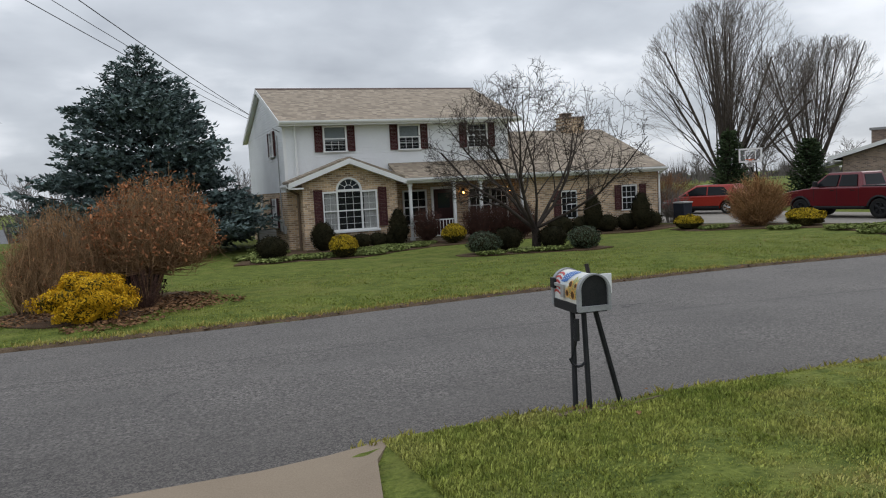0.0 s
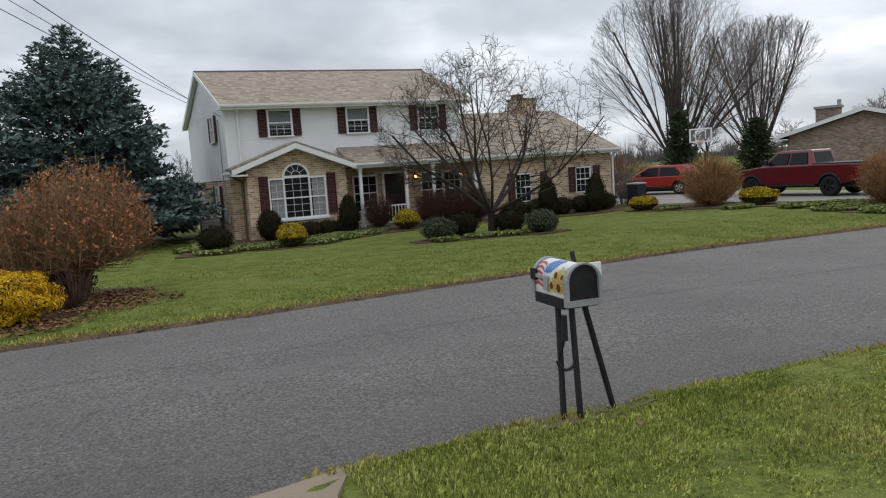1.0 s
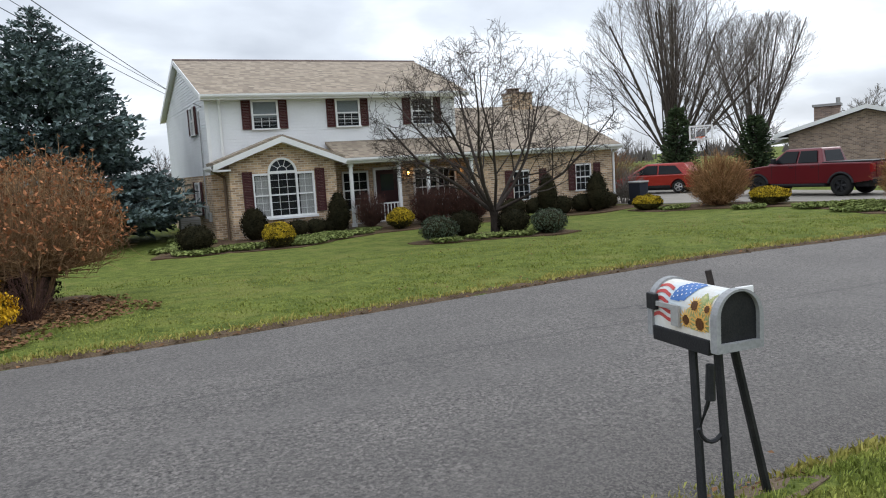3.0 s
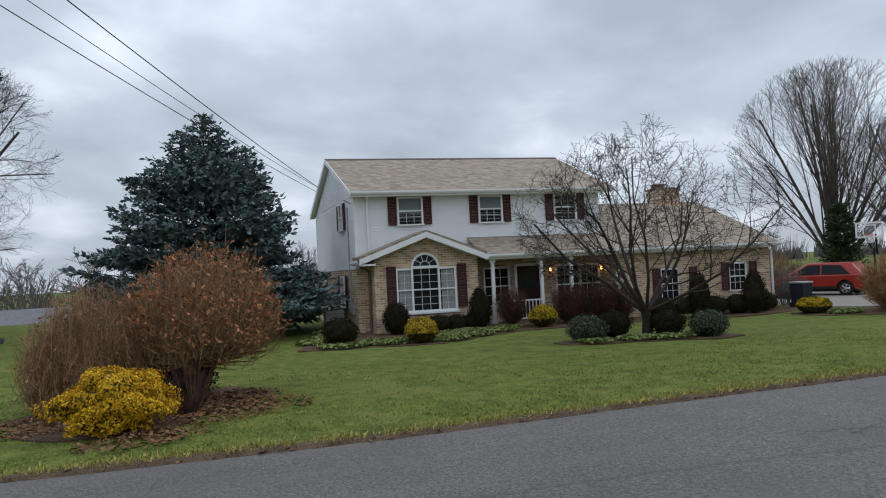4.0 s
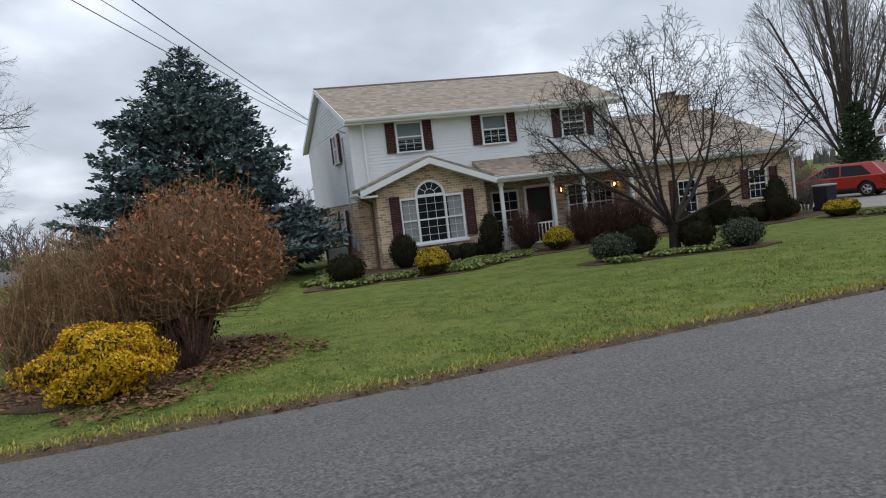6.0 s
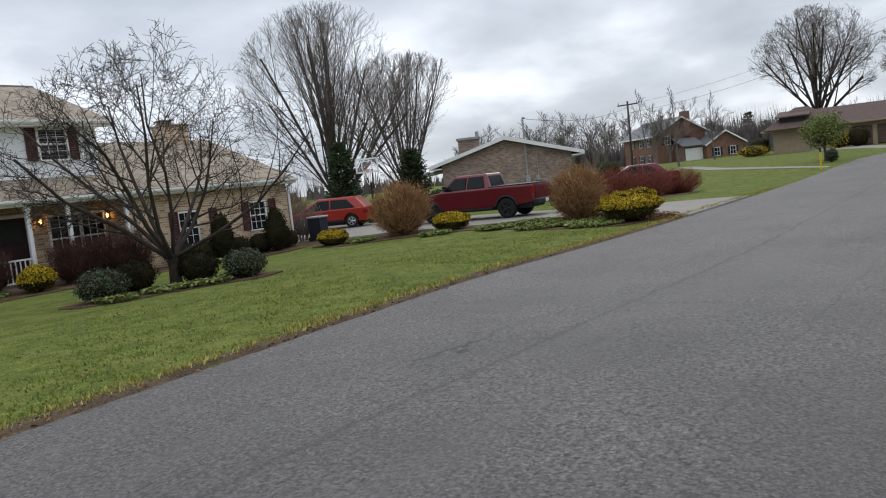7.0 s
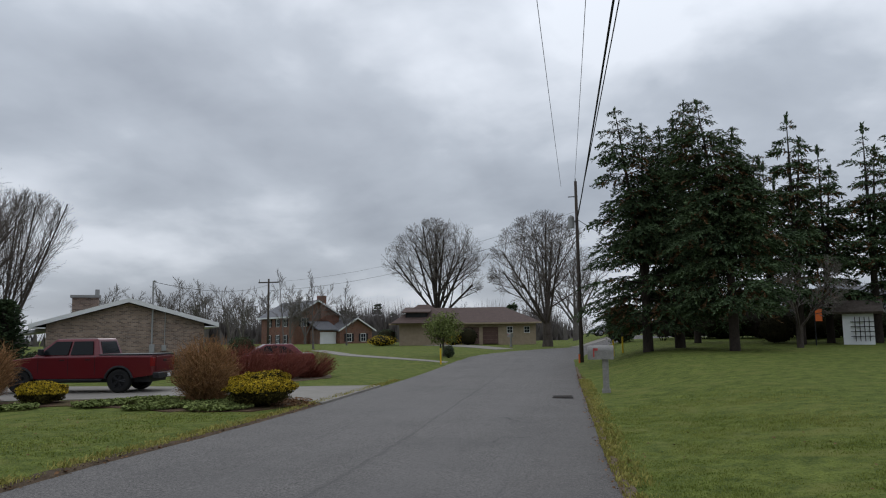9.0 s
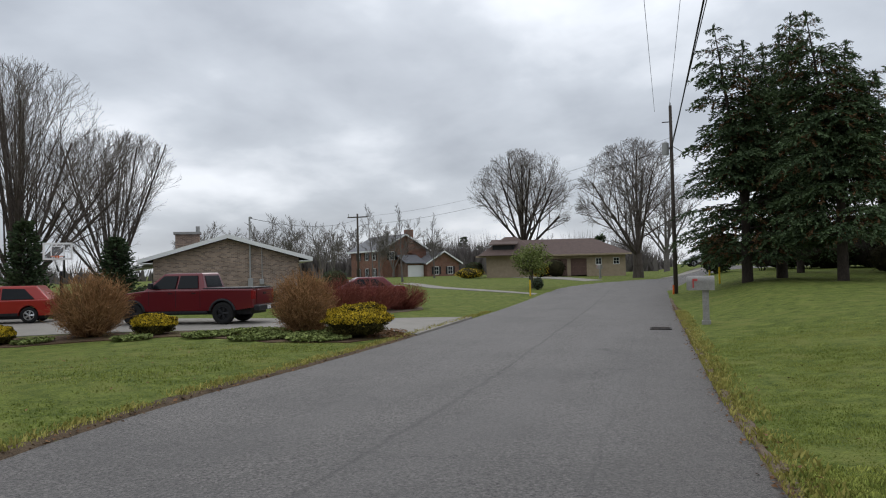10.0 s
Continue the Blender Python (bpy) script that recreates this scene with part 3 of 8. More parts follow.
def drape(name, outline, material, lift, label, category, step=0.5, wob=0.0):
    """A paving or bed that follows the land inside an outline."""
    bm = bmesh.new()
    pts = []
    for (x0, y0), (x1, y1) in zip(outline, outline[1:] + outline[:1]):
        k = max(1, int(math.hypot(x1 - x0, y1 - y0) / step))
        for i in range(k):
            x, y = x0 + (x1 - x0) * i / k, y0 + (y1 - y0) * i / k
            w = wob * noise.noise(Vector((x * 1.3, y * 1.3, 2)))
            pts.append((x + w, y + w))
    vs = [bm.verts.new((x, y, 0)) for x, y in pts]
    f = bm.faces.new(vs)
    if f.normal.z < 0 or f.calc_area() and sum(p[0] * q[1] - q[0] * p[1] for p, q in zip(pts, pts[1:] + pts[:1])) < 0:
        f.normal_flip()
    x0, x1 = min(p[0] for p in pts), max(p[0] for p in pts)
    y0, y1 = min(p[1] for p in pts), max(p[1] for p in pts)
    cut = max(step, (x1 - x0) / 30, (y1 - y0) / 30)
    for axis, a0, a1 in ((0, x0, x1), (1, y0, y1)):
        c = a0 + cut
        while c < a1 - 0.01:
            co, no = [0, 0, 0], [0, 0, 0]
            co[axis], no[axis] = c, 1
            bmesh.ops.bisect_plane(bm, geom=bm.verts[:] + bm.edges[:] + bm.faces[:], plane_co=co, plane_no=no)
            c += cut
    for v in bm.verts:
        v.co.z = gz(v.co.x, v.co.y) + lift
    ret = bmesh.ops.extrude_face_region(bm, geom=bm.faces[:])
    for v in ret["geom"]:
        if isinstance(v, bmesh.types.BMVert):
            v.co.z -= 0.12
    bmesh.ops.recalc_face_normals(bm, faces=bm.faces[:])
    return tagged(part(name, B().bm(bm), material), label, category, kind="structure")




def verge(name, edge, x0, x1, side, wide, material, label):
    """A ragged strip of soil or grit between the asphalt and the turf."""
    b, x, n = B(), x0, 0
    while x <= x1:
        e = edge(x)
        w = wide * (0.75 + 0.8 * noise.noise(V_((x * 0.9, side, 1))) + 0.35 * noise.noise(V_((x * 4.1, side, 2))))
        for i, t in enumerate((-0.35 * w, 0.0, 0.7 * w, w)):
            y = e + side * t
            b.v.append((x, y, gz(x, y) + (-0.045, 0.004, 0.016, -0.03)[i]))
        if n:
            for i in range(3):
                a = (n - 1) * 4 + i
                b.f.append((a, a + 4, a + 5, a + 1) if side < 0 else (a, a + 1, a + 5, a + 4))
        n += 1
        x += 0.12
    return tagged(part(name, b, material, smooth=True), label, "verge", kind="structure")


V_ = Vector
build_ground()
build_road()
verge("verge_1", edge_left, -28, 19, 1, 0.26, EDGESOIL, "brown leaf litter along the road edge")
verge("verge_2", edge_right, -3.2, 40, -1, 0.15, DIRT, "grey grit strip along the road edge")
drape("driveway_1", [(-3.3, -24.98), (-3.55, -25.5), (-3.7, -26.2), (-3.8, -34), (-9.0, -34), (-9.0, -26.2), (-9.4, -25.2), (-9.8, -24.98)], CONCRETE, 0.03, "tan concrete driveway apron beside the road", "driveway")
drape("driveway_2", [(18.9, -16.98), (20.2, -15.2), (20.6, -12.0), (18.6, -5.5), (17.2, -2.5), (16.95, 9), (25.6, 9), (25.6, -6), (25.0, -13.5), (26.3, -16.9)], PALECONC, 0.03, "pale concrete driveway beside the brick house", "driveway")
drape("driveway_3", [(-15.2, -0.9), (-14.9, -6), (-14.6, -12.4), (-13.6, -18.15), (-22.5, -18.15), (-22, -1.0)], CONCRETE, 0.03, "tan concrete driveway before a garage", "driveway")

# ---- windows, shutters and other parts of houses ----


def window(parent, m, w, h, cols=3, rows=4, blind=0.0, curtain=False, arch=False, fat=0.07):
    """A sash window in its opening; m puts its lower left corner, outside is -y."""
    win = thing("window", "", "", m)
    del_keys = [k for k in ("label", "category") if k in win]
    for k in del_keys:
        del win[k]
    win.parent = parent
    f = B()
    f.box(-fat, 0, -0.05, 0.05, -0.05, h + fat).box(w, w + fat, -0.05, 0.05, -0.05, h + fat).box(0, w, -0.05, 0.05, h, h + fat)
    f.box(0, w, -0.03, 0.03, h / 2 - 0.025, h / 2 + 0.025)
    part("window_frame", f, WHITE, win)
    part("window_sill", B().box(-fat - 0.03, w + fat + 0.03, -0.09, 0.04, -0.10, -0.05, 0.008), WHITE, win)
    g = B()
    for i in range(1, cols):
        x = w * i / cols
        g.box(x - 0.007, x + 0.007, -0.016, 0.012, 0, h * (1 - blind))
    for j in range(1, rows):
        if abs(j / rows - 0.5) > 0.01 and j / rows < 1.01 - blind:
            z = h * j / rows
            g.box(0, w, -0.015, 0.011, z - 0.008, z + 0.008)
    if g.v:
        part("muntins", g, WHITE, win)
    part("pane", B().box(0, w, -0.006, 0.0, -0.05, h), GLASS, win)
    # flat near-black plate in place of the dim room behind the glass
    part("room_shade_plate", B().box(0, w, 0.02, 0.034, -0.05, h), DARK, win)
    if blind:
        part("blind", B().box(0.02, w - 0.02, 0.006, 0.016, h * (1 - blind), h - 0.01), BLIND, win)
    if curtain:
        c = B()
        for x0, x1 in ((0.02, w * 0.36), (w * 0.64, w - 0.02)):
            n = 8
            pts = [(x0 + (x1 - x0) * i / n, 0.008 + 0.005 * (i % 2)) for i in range(n + 1)]
            for (a, b), (c1, d) in zip(pts, pts[1:]):
                c.add([(a, b, 0.02), (c1, d, 0.02), (c1, d, h - 0.02), (a, b, h - 0.02)], [(0, 1, 2, 3)])
        part("curtain", c, CURTAIN, win)
    return win


def shutter(parent, m, w, h):
    """A louvred shutter; outside is -y."""
    s = new("shutter")
    s.matrix_basis, s.parent = m, parent
    f = B()
    r = 0.05
    f.box(0, r, -0.045, 0, 0, h).box(w - r, w, -0.045, 0, 0, h)
    for z in (0, h / 2 - r / 2, h - r):
        f.box(r, w - r, -0.045, 0, z, z + r)
    part("shutter_frame", f, SHUTTER, s)
    l = B()
    n = max(8, int(h / 0.06))
    for i in range(n):
        z = r + (h - 2 * r) * i / n
        l.add([(r, -0.01, z + 0.05), (w - r, -0.01, z + 0.05), (w - r, -0.036, z), (r, -0.036, z)], [(3, 2, 1, 0)])
    part("louvres", l, SHUTTER, s)
    return s


def siding(parent, x0, x1, zs, y, side=0, exposure=0.115, profile=None):
    """Lapped boards on a wall of y = const (side 0) or x = const (side -1)."""
    b = B()
    z0, z1 = zs
    n = int((z1 - z0) / exposure)
    for i in range(n + 1):
        za, zb = z0 + i * exposure, min(z1, z0 + (i + 1) * exposure)
        a0, a1 = (x0, x1) if profile is None else profile(zb)
        if a1 - a0 < 0.05 or zb - za < 0.005:
            continue
        if side == 0:
            b.add([(a0, y - 0.022, za), (a1, y - 0.022, za), (a1, y - 0.004, zb), (a0, y - 0.004, zb), (a0, y - 0.004, za), (a1, y - 0.004, za)], [(0, 1, 2, 3), (4, 5, 1, 0)])
        else:
            b.add([(y - 0.022, a1, za), (y - 0.022, a0, za), (y - 0.004, a0, zb), (y - 0.004, a1, zb), (y - 0.004, a1, za), (y - 0.004, a0, za)], [(0, 1, 2, 3), (4, 5, 1, 0)])
    return part("siding", b, SIDING, parent, "white lapped vinyl siding")


def gutter(parent, p0, p1, name="gutter"):
    """A K-shaped gutter from p0 to p1 along x or y."""
    b = B()
    p0, p1 = Vector(p0), Vector(p1)
    d = (p1 - p0).normalized()
    out = Vector((d.y, -d.x, 0))
    prof = [(0, 0), (0.08, 0), (0.12, 0.06), (0.12, 0.12), (0.10, 0.12), (0.10, 0.07), (0.07, 0.02), (0, 0.02)]
    n = len(prof)
    vs = [p + out * a + Vector((0, 0, c)) for p in (p0, p1) for a, c in prof]
    b.add(vs, [(i, (i + 1) % n, n + (i + 1) % n, n + i) for i in range(n)] + [tuple(range(n - 1, -1, -1)), tuple(range(n, 2 * n))])
    return part(name, b, WHITE, parent)


def downspout(parent, pts, material=WHITE):
    b = B()
    for a, c in zip(pts, pts[1:]):
        b.tube(a, c, 0.05, 0.05, 6)
    return part("downspout", b, material, parent, smooth=False)


def wall_lamp(parent, m, box=False):
    l = new("wall_lamp")
    l.matrix_basis, l.parent = m, parent
    b = B().box(-0.05, 0.05, -0.03, 0.0, -0.12, 0.12, 0.006).box(-0.02, 0.02, -0.12, -0.03, 0.10, 0.13)
    b.tube((0, -0.12, 0.12), (0, -0.12, 0.2), 0.07, 0.015, 8).tube((0, -0.12, -0.12), (0, -0.12, -0.10), 0.045, 0.06, 8)
    for i in range(4):
        a = math.pi / 4 + i * math.pi / 2
        b.tube((0.055 * math.cos(a), -0.12 + 0.055 * math.sin(a), -0.1), (0.065 * math.cos(a), -0.12 + 0.065 * math.sin(a), 0.12), 0.006, 0.006, 4)
    part("lantern", b, BLACK, l)
    part("bulb", B().ball((0, -0.12, 0.0), (0.04, 0.04, 0.07), 2), WARM, l, "glowing amber bulb", smooth=True)
    return l


# ---- the tan brick house with white siding ----
HG = -1.05      # foot of its walls, below the turf


def main_house():
    h = thing("house", "two-storey tan brick house with white siding and maroon shutters", "house", pose(0, 0, 0))
    # main block
    X0, X1, Y1 = -0.32, 9.62, 9.8
    w = B()
    w.box(X0, X1, 0.0, 0.2, HG, 4.5)
    w.box(X1 - 0.2, X1, 0.2, Y1, HG, 4.5).box(X0, X1 - 0.2, Y1 - 0.2, Y1, HG, 4.5)
    part("wall", w, TANBRICK_X, h, "tan brick wall")
    w = B().box(X0, X0 + 0.2, 0.2, Y1 - 0.2, HG, 4.5)
    w.prism([(-0.0, 4.5), (Y1, 4.5), (4.9, 6.38)], "x", X0, X0 + 0.2)
    part("wall", w, TANBRICK_Y, h, "tan brick side wall")
    part("wall", B().prism([(-0.0, 4.5), (Y1, 4.5), (4.9, 6.38)], "x", X1 - 0.2, X1), SIDING, h)
    siding(h, X0, X1, (2.05, 4.5), -0.0)
    siding(h, 0, Y1, (1.72, 4.5), X0, side=-1)
    siding(h, 0, Y1, (4.5, 6.33), X0, side=-1, profile=lambda z: (4.9 - 4.9 * (6.40 - z) / 1.9, 4.9 + 4.9 * (6.40 - z) / 1.9))
    cb = B().box(X0 - 0.03, X0 + 0.09, -0.035, -0.003, 1.72, 4.5).box(X0 - 0.03, X0 - 0.003, -0.003, 0.1, 1.72, 4.5).box(X1 - 0.09, X1 + 0.03, -0.035, -0.003, 2.6, 4.5)
    part("corner_board", cb, WHITE, h)
    # roof of the main block
    E0, RZ, RY = 4.55, 6.55, 4.9
    r = B().slab([(-0.52, -0.45, E0), (10.1, -0.45, E0), (10.1, RY, RZ), (-0.52, RY, RZ)], 0.14)
    r.slab([(-0.52, RY, RZ), (10.1, RY, RZ), (10.1, 10.25, E0), (-0.52, 10.25, E0)], 0.14)
    part("roof", r, SHINGLE, h, "tan and brown blended shingles")
    part("ridge_cap", B().prism([(RY - 0.16, RZ - 0.045), (RY, RZ + 0.035), (RY + 0.16, RZ - 0.045), (RY, RZ - 0.01)], "x", -0.54, 10.12), SHINGLE_D, h)
    f = B()
    for xa, xb in ((-0.55, -0.522), (10.102, 10.13)):
        f.prism([(-0.47, E0 - 0.2), (-0.47, E0 + 0.0), (RY, RZ + 0.0), (RY, RZ - 0.2)], "x", xa, xb)
        f.prism([(RY, RZ - 0.2), (RY, RZ + 0.0), (10.27, E0 + 0.0), (10.27, E0 - 0.2)], "x", xa, xb)
    part("rake_board", f, WHITE, h)
    s = B().box(-0.52, 10.1, -0.44, 0.0, E0 - 0.19, E0 - 0.16).box(-0.52, X0, 0.0, 0.03, E0 - 0.19, E0 - 0.16)
    s.box(-0.52, 10.1, -0.47, -0.44, E0 - 0.2, E0 - 0.01)
    for xa, xb in ((-0.52, X0), (X1, 10.1)):
        s.slab([(xa, -0.44, E0 - 0.155), (xb, -0.44, E0 - 0.155), (xb, RY, RZ - 0.16), (xa, RY, RZ - 0.16)], 0.02)
        s.slab([(xa, RY, RZ - 0.16), (xb, RY, RZ - 0.16), (xb, 10.23, E0 - 0.155), (xa, 10.23, E0 - 0.155)], 0.02)
    part("soffit", s, WHITE, h)
    gutter(h, (-0.52, -0.47, E0 - 0.13), (10.1, -0.47, E0 - 0.13))
    # upper windows with shutters
    for k, (xa, blind) in enumerate(((0.93, 0.62), (4.14, 0.5), (7.30, 0.0))):
        shutter(h, pose(xa, -0.03, 3.29), 0.33, 1.06)
        shutter(h, pose(xa + 1.36, -0.03, 3.29), 0.33, 1.06)
        window(h, pose(xa + 0.42, -0.04, 3.36), 0.86, 0.92, 3, 4, blind)
    # window in the side wall, upstairs and downstairs
    window(h, pose(X0 - 0.04, 2.95, 3.36, 0, 0, -90), 0.8, 0.95, 3, 4, 0.4)
    shutter(h, pose(X0 - 0.03, 3.45, 3.3, 0, 0, -90), 0.33, 1.06)
    shutter(h, pose(X0 - 0.03, 2.05, 3.3, 0, 0, -90), 0.33, 1.06)
    window(h, pose(X0 - 0.04, 3.2, 0.3, 0, 0, -90), 0.85, 1.1, 3, 4)
    shutter(h, pose(X0 - 0.03, 3.75, 0.2, 0, 0, -90), 0.36, 1.3)
    shutter(h, pose(X0 - 0.03, 2.2, 0.2, 0, 0, -90), 0.36, 1.3)
    # gabled room at the front
    GX0, GX1, GY = 0.08, 3.92, -1.35
    AX = 1.93
    wall = B()
    ox0, ox1, oz0, oz1, cx, rad = 0.84, 3.08, 0.08, 1.66, 1.93, 0.53
    outline_l = [(GX0, HG), (AX, HG), (AX, oz0), (ox0, oz0), (ox0, oz1), (cx - rad, oz1)]
    arc = [(cx - rad * math.cos(t * math.pi / 20), oz1 + rad * math.sin(t * math.pi / 20)) for t in range(1, 11)]
    outline_l += arc + [(AX, 2.8), (GX0, 2.0)]
    arc_r = [(2 * cx - x, z) for x, z in outline_l[6:16]]
    outline_r = [(GX1, HG), (GX1, 2.0), (AX, 2.8)] + arc_r[::-1] + [(cx + rad, oz1), (ox1, oz1), (ox1, oz0), (AX, oz0), (AX, HG)]
    wall.prism(outline_l, "y", GY, GY + 0.2)
    wall.prism(outline_r, "y", GY, GY + 0.2)
    part("wall", wall, TANBRICK_X, h, "tan brick gable wall")
    part("wall", B().box(GX0, GX0 + 0.2, GY + 0.2, 0, HG, 2.0).box(GX1 - 0.2, GX1, GY + 0.2, 0, HG, 2.0), TANBRICK_Y, h)
    part("wall", B().box(GX0 - 0.03, GX1 + 0.03, GY - 0.05, GY, HG, -0.66), PALECONC, h, "concrete footing")
    # dark board across the room: its dimness is painted on
    part("room_shade_back", B().box(GX0 + 0.25, GX1 - 0.25, -0.10, -0.06, HG, 2.0), DARK, h)
    # brick arch over the window
    va = B()
    for i in range(17):
        t0, t1 = math.pi * i / 17 + 0.012, math.pi * (i + 1) / 17 - 0.012
        vs = [(cx - rr * math.cos(t), y, oz1 + rr * math.sin(t)) for y in (GY - 0.012, GY + 0.05) for t, rr in ((t0, rad + 0.05), (t1, rad + 0.05), (t1, rad + 0.17), (t0, rad + 0.17))]
        va.add(vs, [(0, 3, 2, 1), (4, 5, 6, 7), (0, 1, 5, 4), (1, 2, 6, 5), (2, 3, 7, 6), (3, 0, 4, 7)])
    part("brick_arch", va, TANBRICK_X, h)
    # three-part window with a fan light
    win = new("window")
    win.matrix_basis, win.parent = pose(0, GY, 0), h
    f = B()
    for a, c in ((ox0, ox0 + 0.07), (1.40, 1.47), (2.39, 2.46), (ox1 - 0.07, ox1)):
        f.box(a, c, -0.04, 0.08, oz0, oz1)
    f.box(ox0 + 0.07, 1.40, -0.04, 0.08, oz1 - 0.08, oz1).box(2.46, ox1 - 0.07, -0.04, 0.08, oz1 - 0.08, oz1).box(1.47, 2.39, -0.04, 0.08, oz1 - 0.04, oz1 + 0.06)
    for a, c in ((ox0 + 0.07, 1.40), (1.47, 2.39), (2.46, ox1 - 0.07)):
        f.box(a, c, -0.03, 0.06, oz0, oz0 + 0.05).box(a, c, -0.02, 0.06, (oz0 + oz1) / 2 - 0.025, (oz0 + oz1) / 2 + 0.025)
    for i in range(20):
        t0, t1 = math.pi * i / 20, math.pi * (i + 1) / 20
        vs = [(cx - rr * math.cos(t), y, oz1 + 0.0 + rr * math.sin(t)) for y in (-0.045, 0.08) for t, rr in ((t0, rad - 0.075), (t1, rad - 0.075), (t1, rad), (t0, rad))]
        f.add(vs, [(0, 3, 2, 1), (4, 5, 6, 7), (0, 1, 5, 4), (1, 2, 6, 5), (2, 3, 7, 6), (3, 0, 4, 7)])
    part("window_frame", f, WHITE, win)
    part("window_sill", B().box(ox0 - 0.06, ox1 + 0.06, -0.09, 0.06, oz0 - 0.09, oz0, 0.01), WHITE, win)
    g = B()
    for a, c, n in ((ox0 + 0.07, 1.40, 2), (1.47, 2.39, 3), (2.46, ox1 - 0.07, 2)):
        for i in range(1, n):
            x = a + (c - a) * i / n
            g.box(x - 0.006, x + 0.006, 0.0, 0.016, oz0, oz1)
        for j in range(1, 6):
            z = oz0 + (oz1 - oz0) * j / 6
            g.box(a, c, 0.001, 0.015, z - 0.006, z + 0.006)
    for k in range(1, 5):
        t = math.pi * k / 5
        g.tube((cx - 0.16 * math.cos(t), 0.015, oz1 + 0.05 + 0.16 * math.sin(t)), (cx - 0.46 * math.cos(t), 0.015, oz1 + 0.03 + 0.44 * math.sin(t)), 0.011, 0.011, 4)
    for k in range(10):
        t0, t1 = math.pi * k / 10, math.pi * (k + 1) / 10
        g.tube((cx - 0.18 * math.cos(t0), 0.015, oz1 + 0.05 + 0.18 * math.sin(t0)), (cx - 0.18 * math.cos(t1), 0.015, oz1 + 0.05 + 0.18 * math.sin(t1)), 0.011, 0.011, 4)
    part("muntins", g, WHITE, win)
    for a, c in ((ox0 + 0.07, 1.40), (1.47, 2.39), (2.46, ox1 - 0.07)):
        part("pane", B().box(a, c, 0.018, 0.024, oz0, oz1), GLASS, win)
        # plate close behind each pane, coloured as the room's shade
        part("room_shade_plate", B().box(a, c, 0.05, 0.056, oz0, oz1), DARK, win)
    part("pane", B().prism([(cx - 0.47 * math.cos(t * math.pi / 16), oz1 + 0.47 * math.sin(t * math.pi / 16)) for t in range(17)], "y", 0.05, 0.056), DARKGLASS, win)
    for a, c in ((0.95, 1.40), (2.53, 3.01)):
        cur = B()
        n = 12
        for i in range(n):
            xa, xb = a + (c - a) * i / n, a + (c - a) * (i + 1) / n
            ya, yb = 0.034 + 0.008 * (i % 2), 0.034 + 0.008 * ((i + 1) % 2)
            cur.add([(xa, ya, oz0 + 0.05), (xb, yb, oz0 + 0.05), (xb, yb, oz1 - 0.1), (xa, ya, oz1 - 0.1)], [(0, 1, 2, 3)])
        part("curtain", cur, CURTAIN, win, "pale gathered curtain")
    shutter(h, pose(0.50, GY, 0.18), 0.35, 1.56)
    shutter(h, pose(3.12, GY, 0.18), 0.35, 1.56)
    # gable roof, its white rakes, and the long porch roof
    gr = B().slab([(-0.46, -1.74, 2.02), (AX, -1.74, 2.89), (AX, 0.0, 2.89), (-0.46, 0.0, 2.02)][::-1], 0.1)
    gr.slab([(4.16, -1.74, 2.05), (AX, -1.74, 2.89), (AX, 0.0, 2.89), (4.16, 0.0, 2.05)], 0.1)
    part("roof", gr, SHINGLE, h)
    rk = B().prism([(-0.50, 1.83), (-0.50, 2.03), (AX, 2.92), (AX, 2.72)], "y", -1.775, -1.742)
    rk.prism([(4.2, 2.03), (4.2, 1.83), (AX, 2.72), (AX, 2.92)], "y", -1.775, -1.742)
    rk.prism([(-0.46, 1.86), (-0.46, 1.89), (AX, 2.75), (AX, 2.72)], "y", -1.74, GY)
    rk.prism([(4.16, 1.89), (4.16, 1.86), (AX, 2.72), (AX, 2.75)], "y", -1.74, GY)
    rk.box(-0.50, GX0, -1.742, 0.0, 1.80, 1.86)
    part("rake_board", rk, WHITE, h)
    gutter(h, (-0.47, 0.0, 1.86), (-0.47, -1.74, 1.86))
    SL = (4.2 - 2.06) / (3.7 + 1.7)
    pr = B().slab([(4.0, -1.72, 2.05), (9.62, -1.72, 2.05), (9.62, 0.0, 2.05 + 1.72 * SL), (4.0, 0.0, 2.05 + 1.72 * SL)], 0.1)
    pr.slab([(9.62, -1.72, 2.05), (16.85, -1.72, 2.05), (16.85, 3.75, 4.22), (9.62, 3.75, 4.22)], 0.12)
    pr.slab([(9.62, 3.75, 4.22), (16.85, 3.75, 4.22), (16.85, 9.2, 2.05), (9.62, 9.2, 2.05)], 0.12)
    part("roof", pr, SHINGLE, h, "tan shingled porch and wing roof")
    part("fascia", B().box(4.2, 16.85, -1.75, -1.722, 1.84, 2.03).box(4.2, 16.85, -1.72, -1.3, 1.82, 1.85).prism([(-1.74, 1.84), (-1.74, 2.05), (3.75, 4.23), (3.75, 4.02)], "x", 16.852, 16.88), WHITE, h)
    gutter(h, (4.22, -1.75, 1.90), (16.88, -1.75, 1.90))
    # wing
    w = B()
    wy = -1.35
    spans = [(9.6, 11.52), (12.32, 14.66), (15.50, 16.62)]
    for a, c in spans:
        w.box(a, c, wy, wy + 0.2, HG, 1.84)
    for a, c, z0, z1 in ((11.52, 12.32, 0.0, 1.12), (14.66, 15.50, 0.2, 1.22)):
        w.box(a, c, wy, wy + 0.2, HG, z0 - 0.1).box(a, c, wy, wy + 0.2, z1 + 0.07, 1.84)
    w.box(9.6, 16.42, 8.6, 8.8, HG, 1.9)
    part("wall", w, TANBRICK_X, h, "tan brick wing wall")
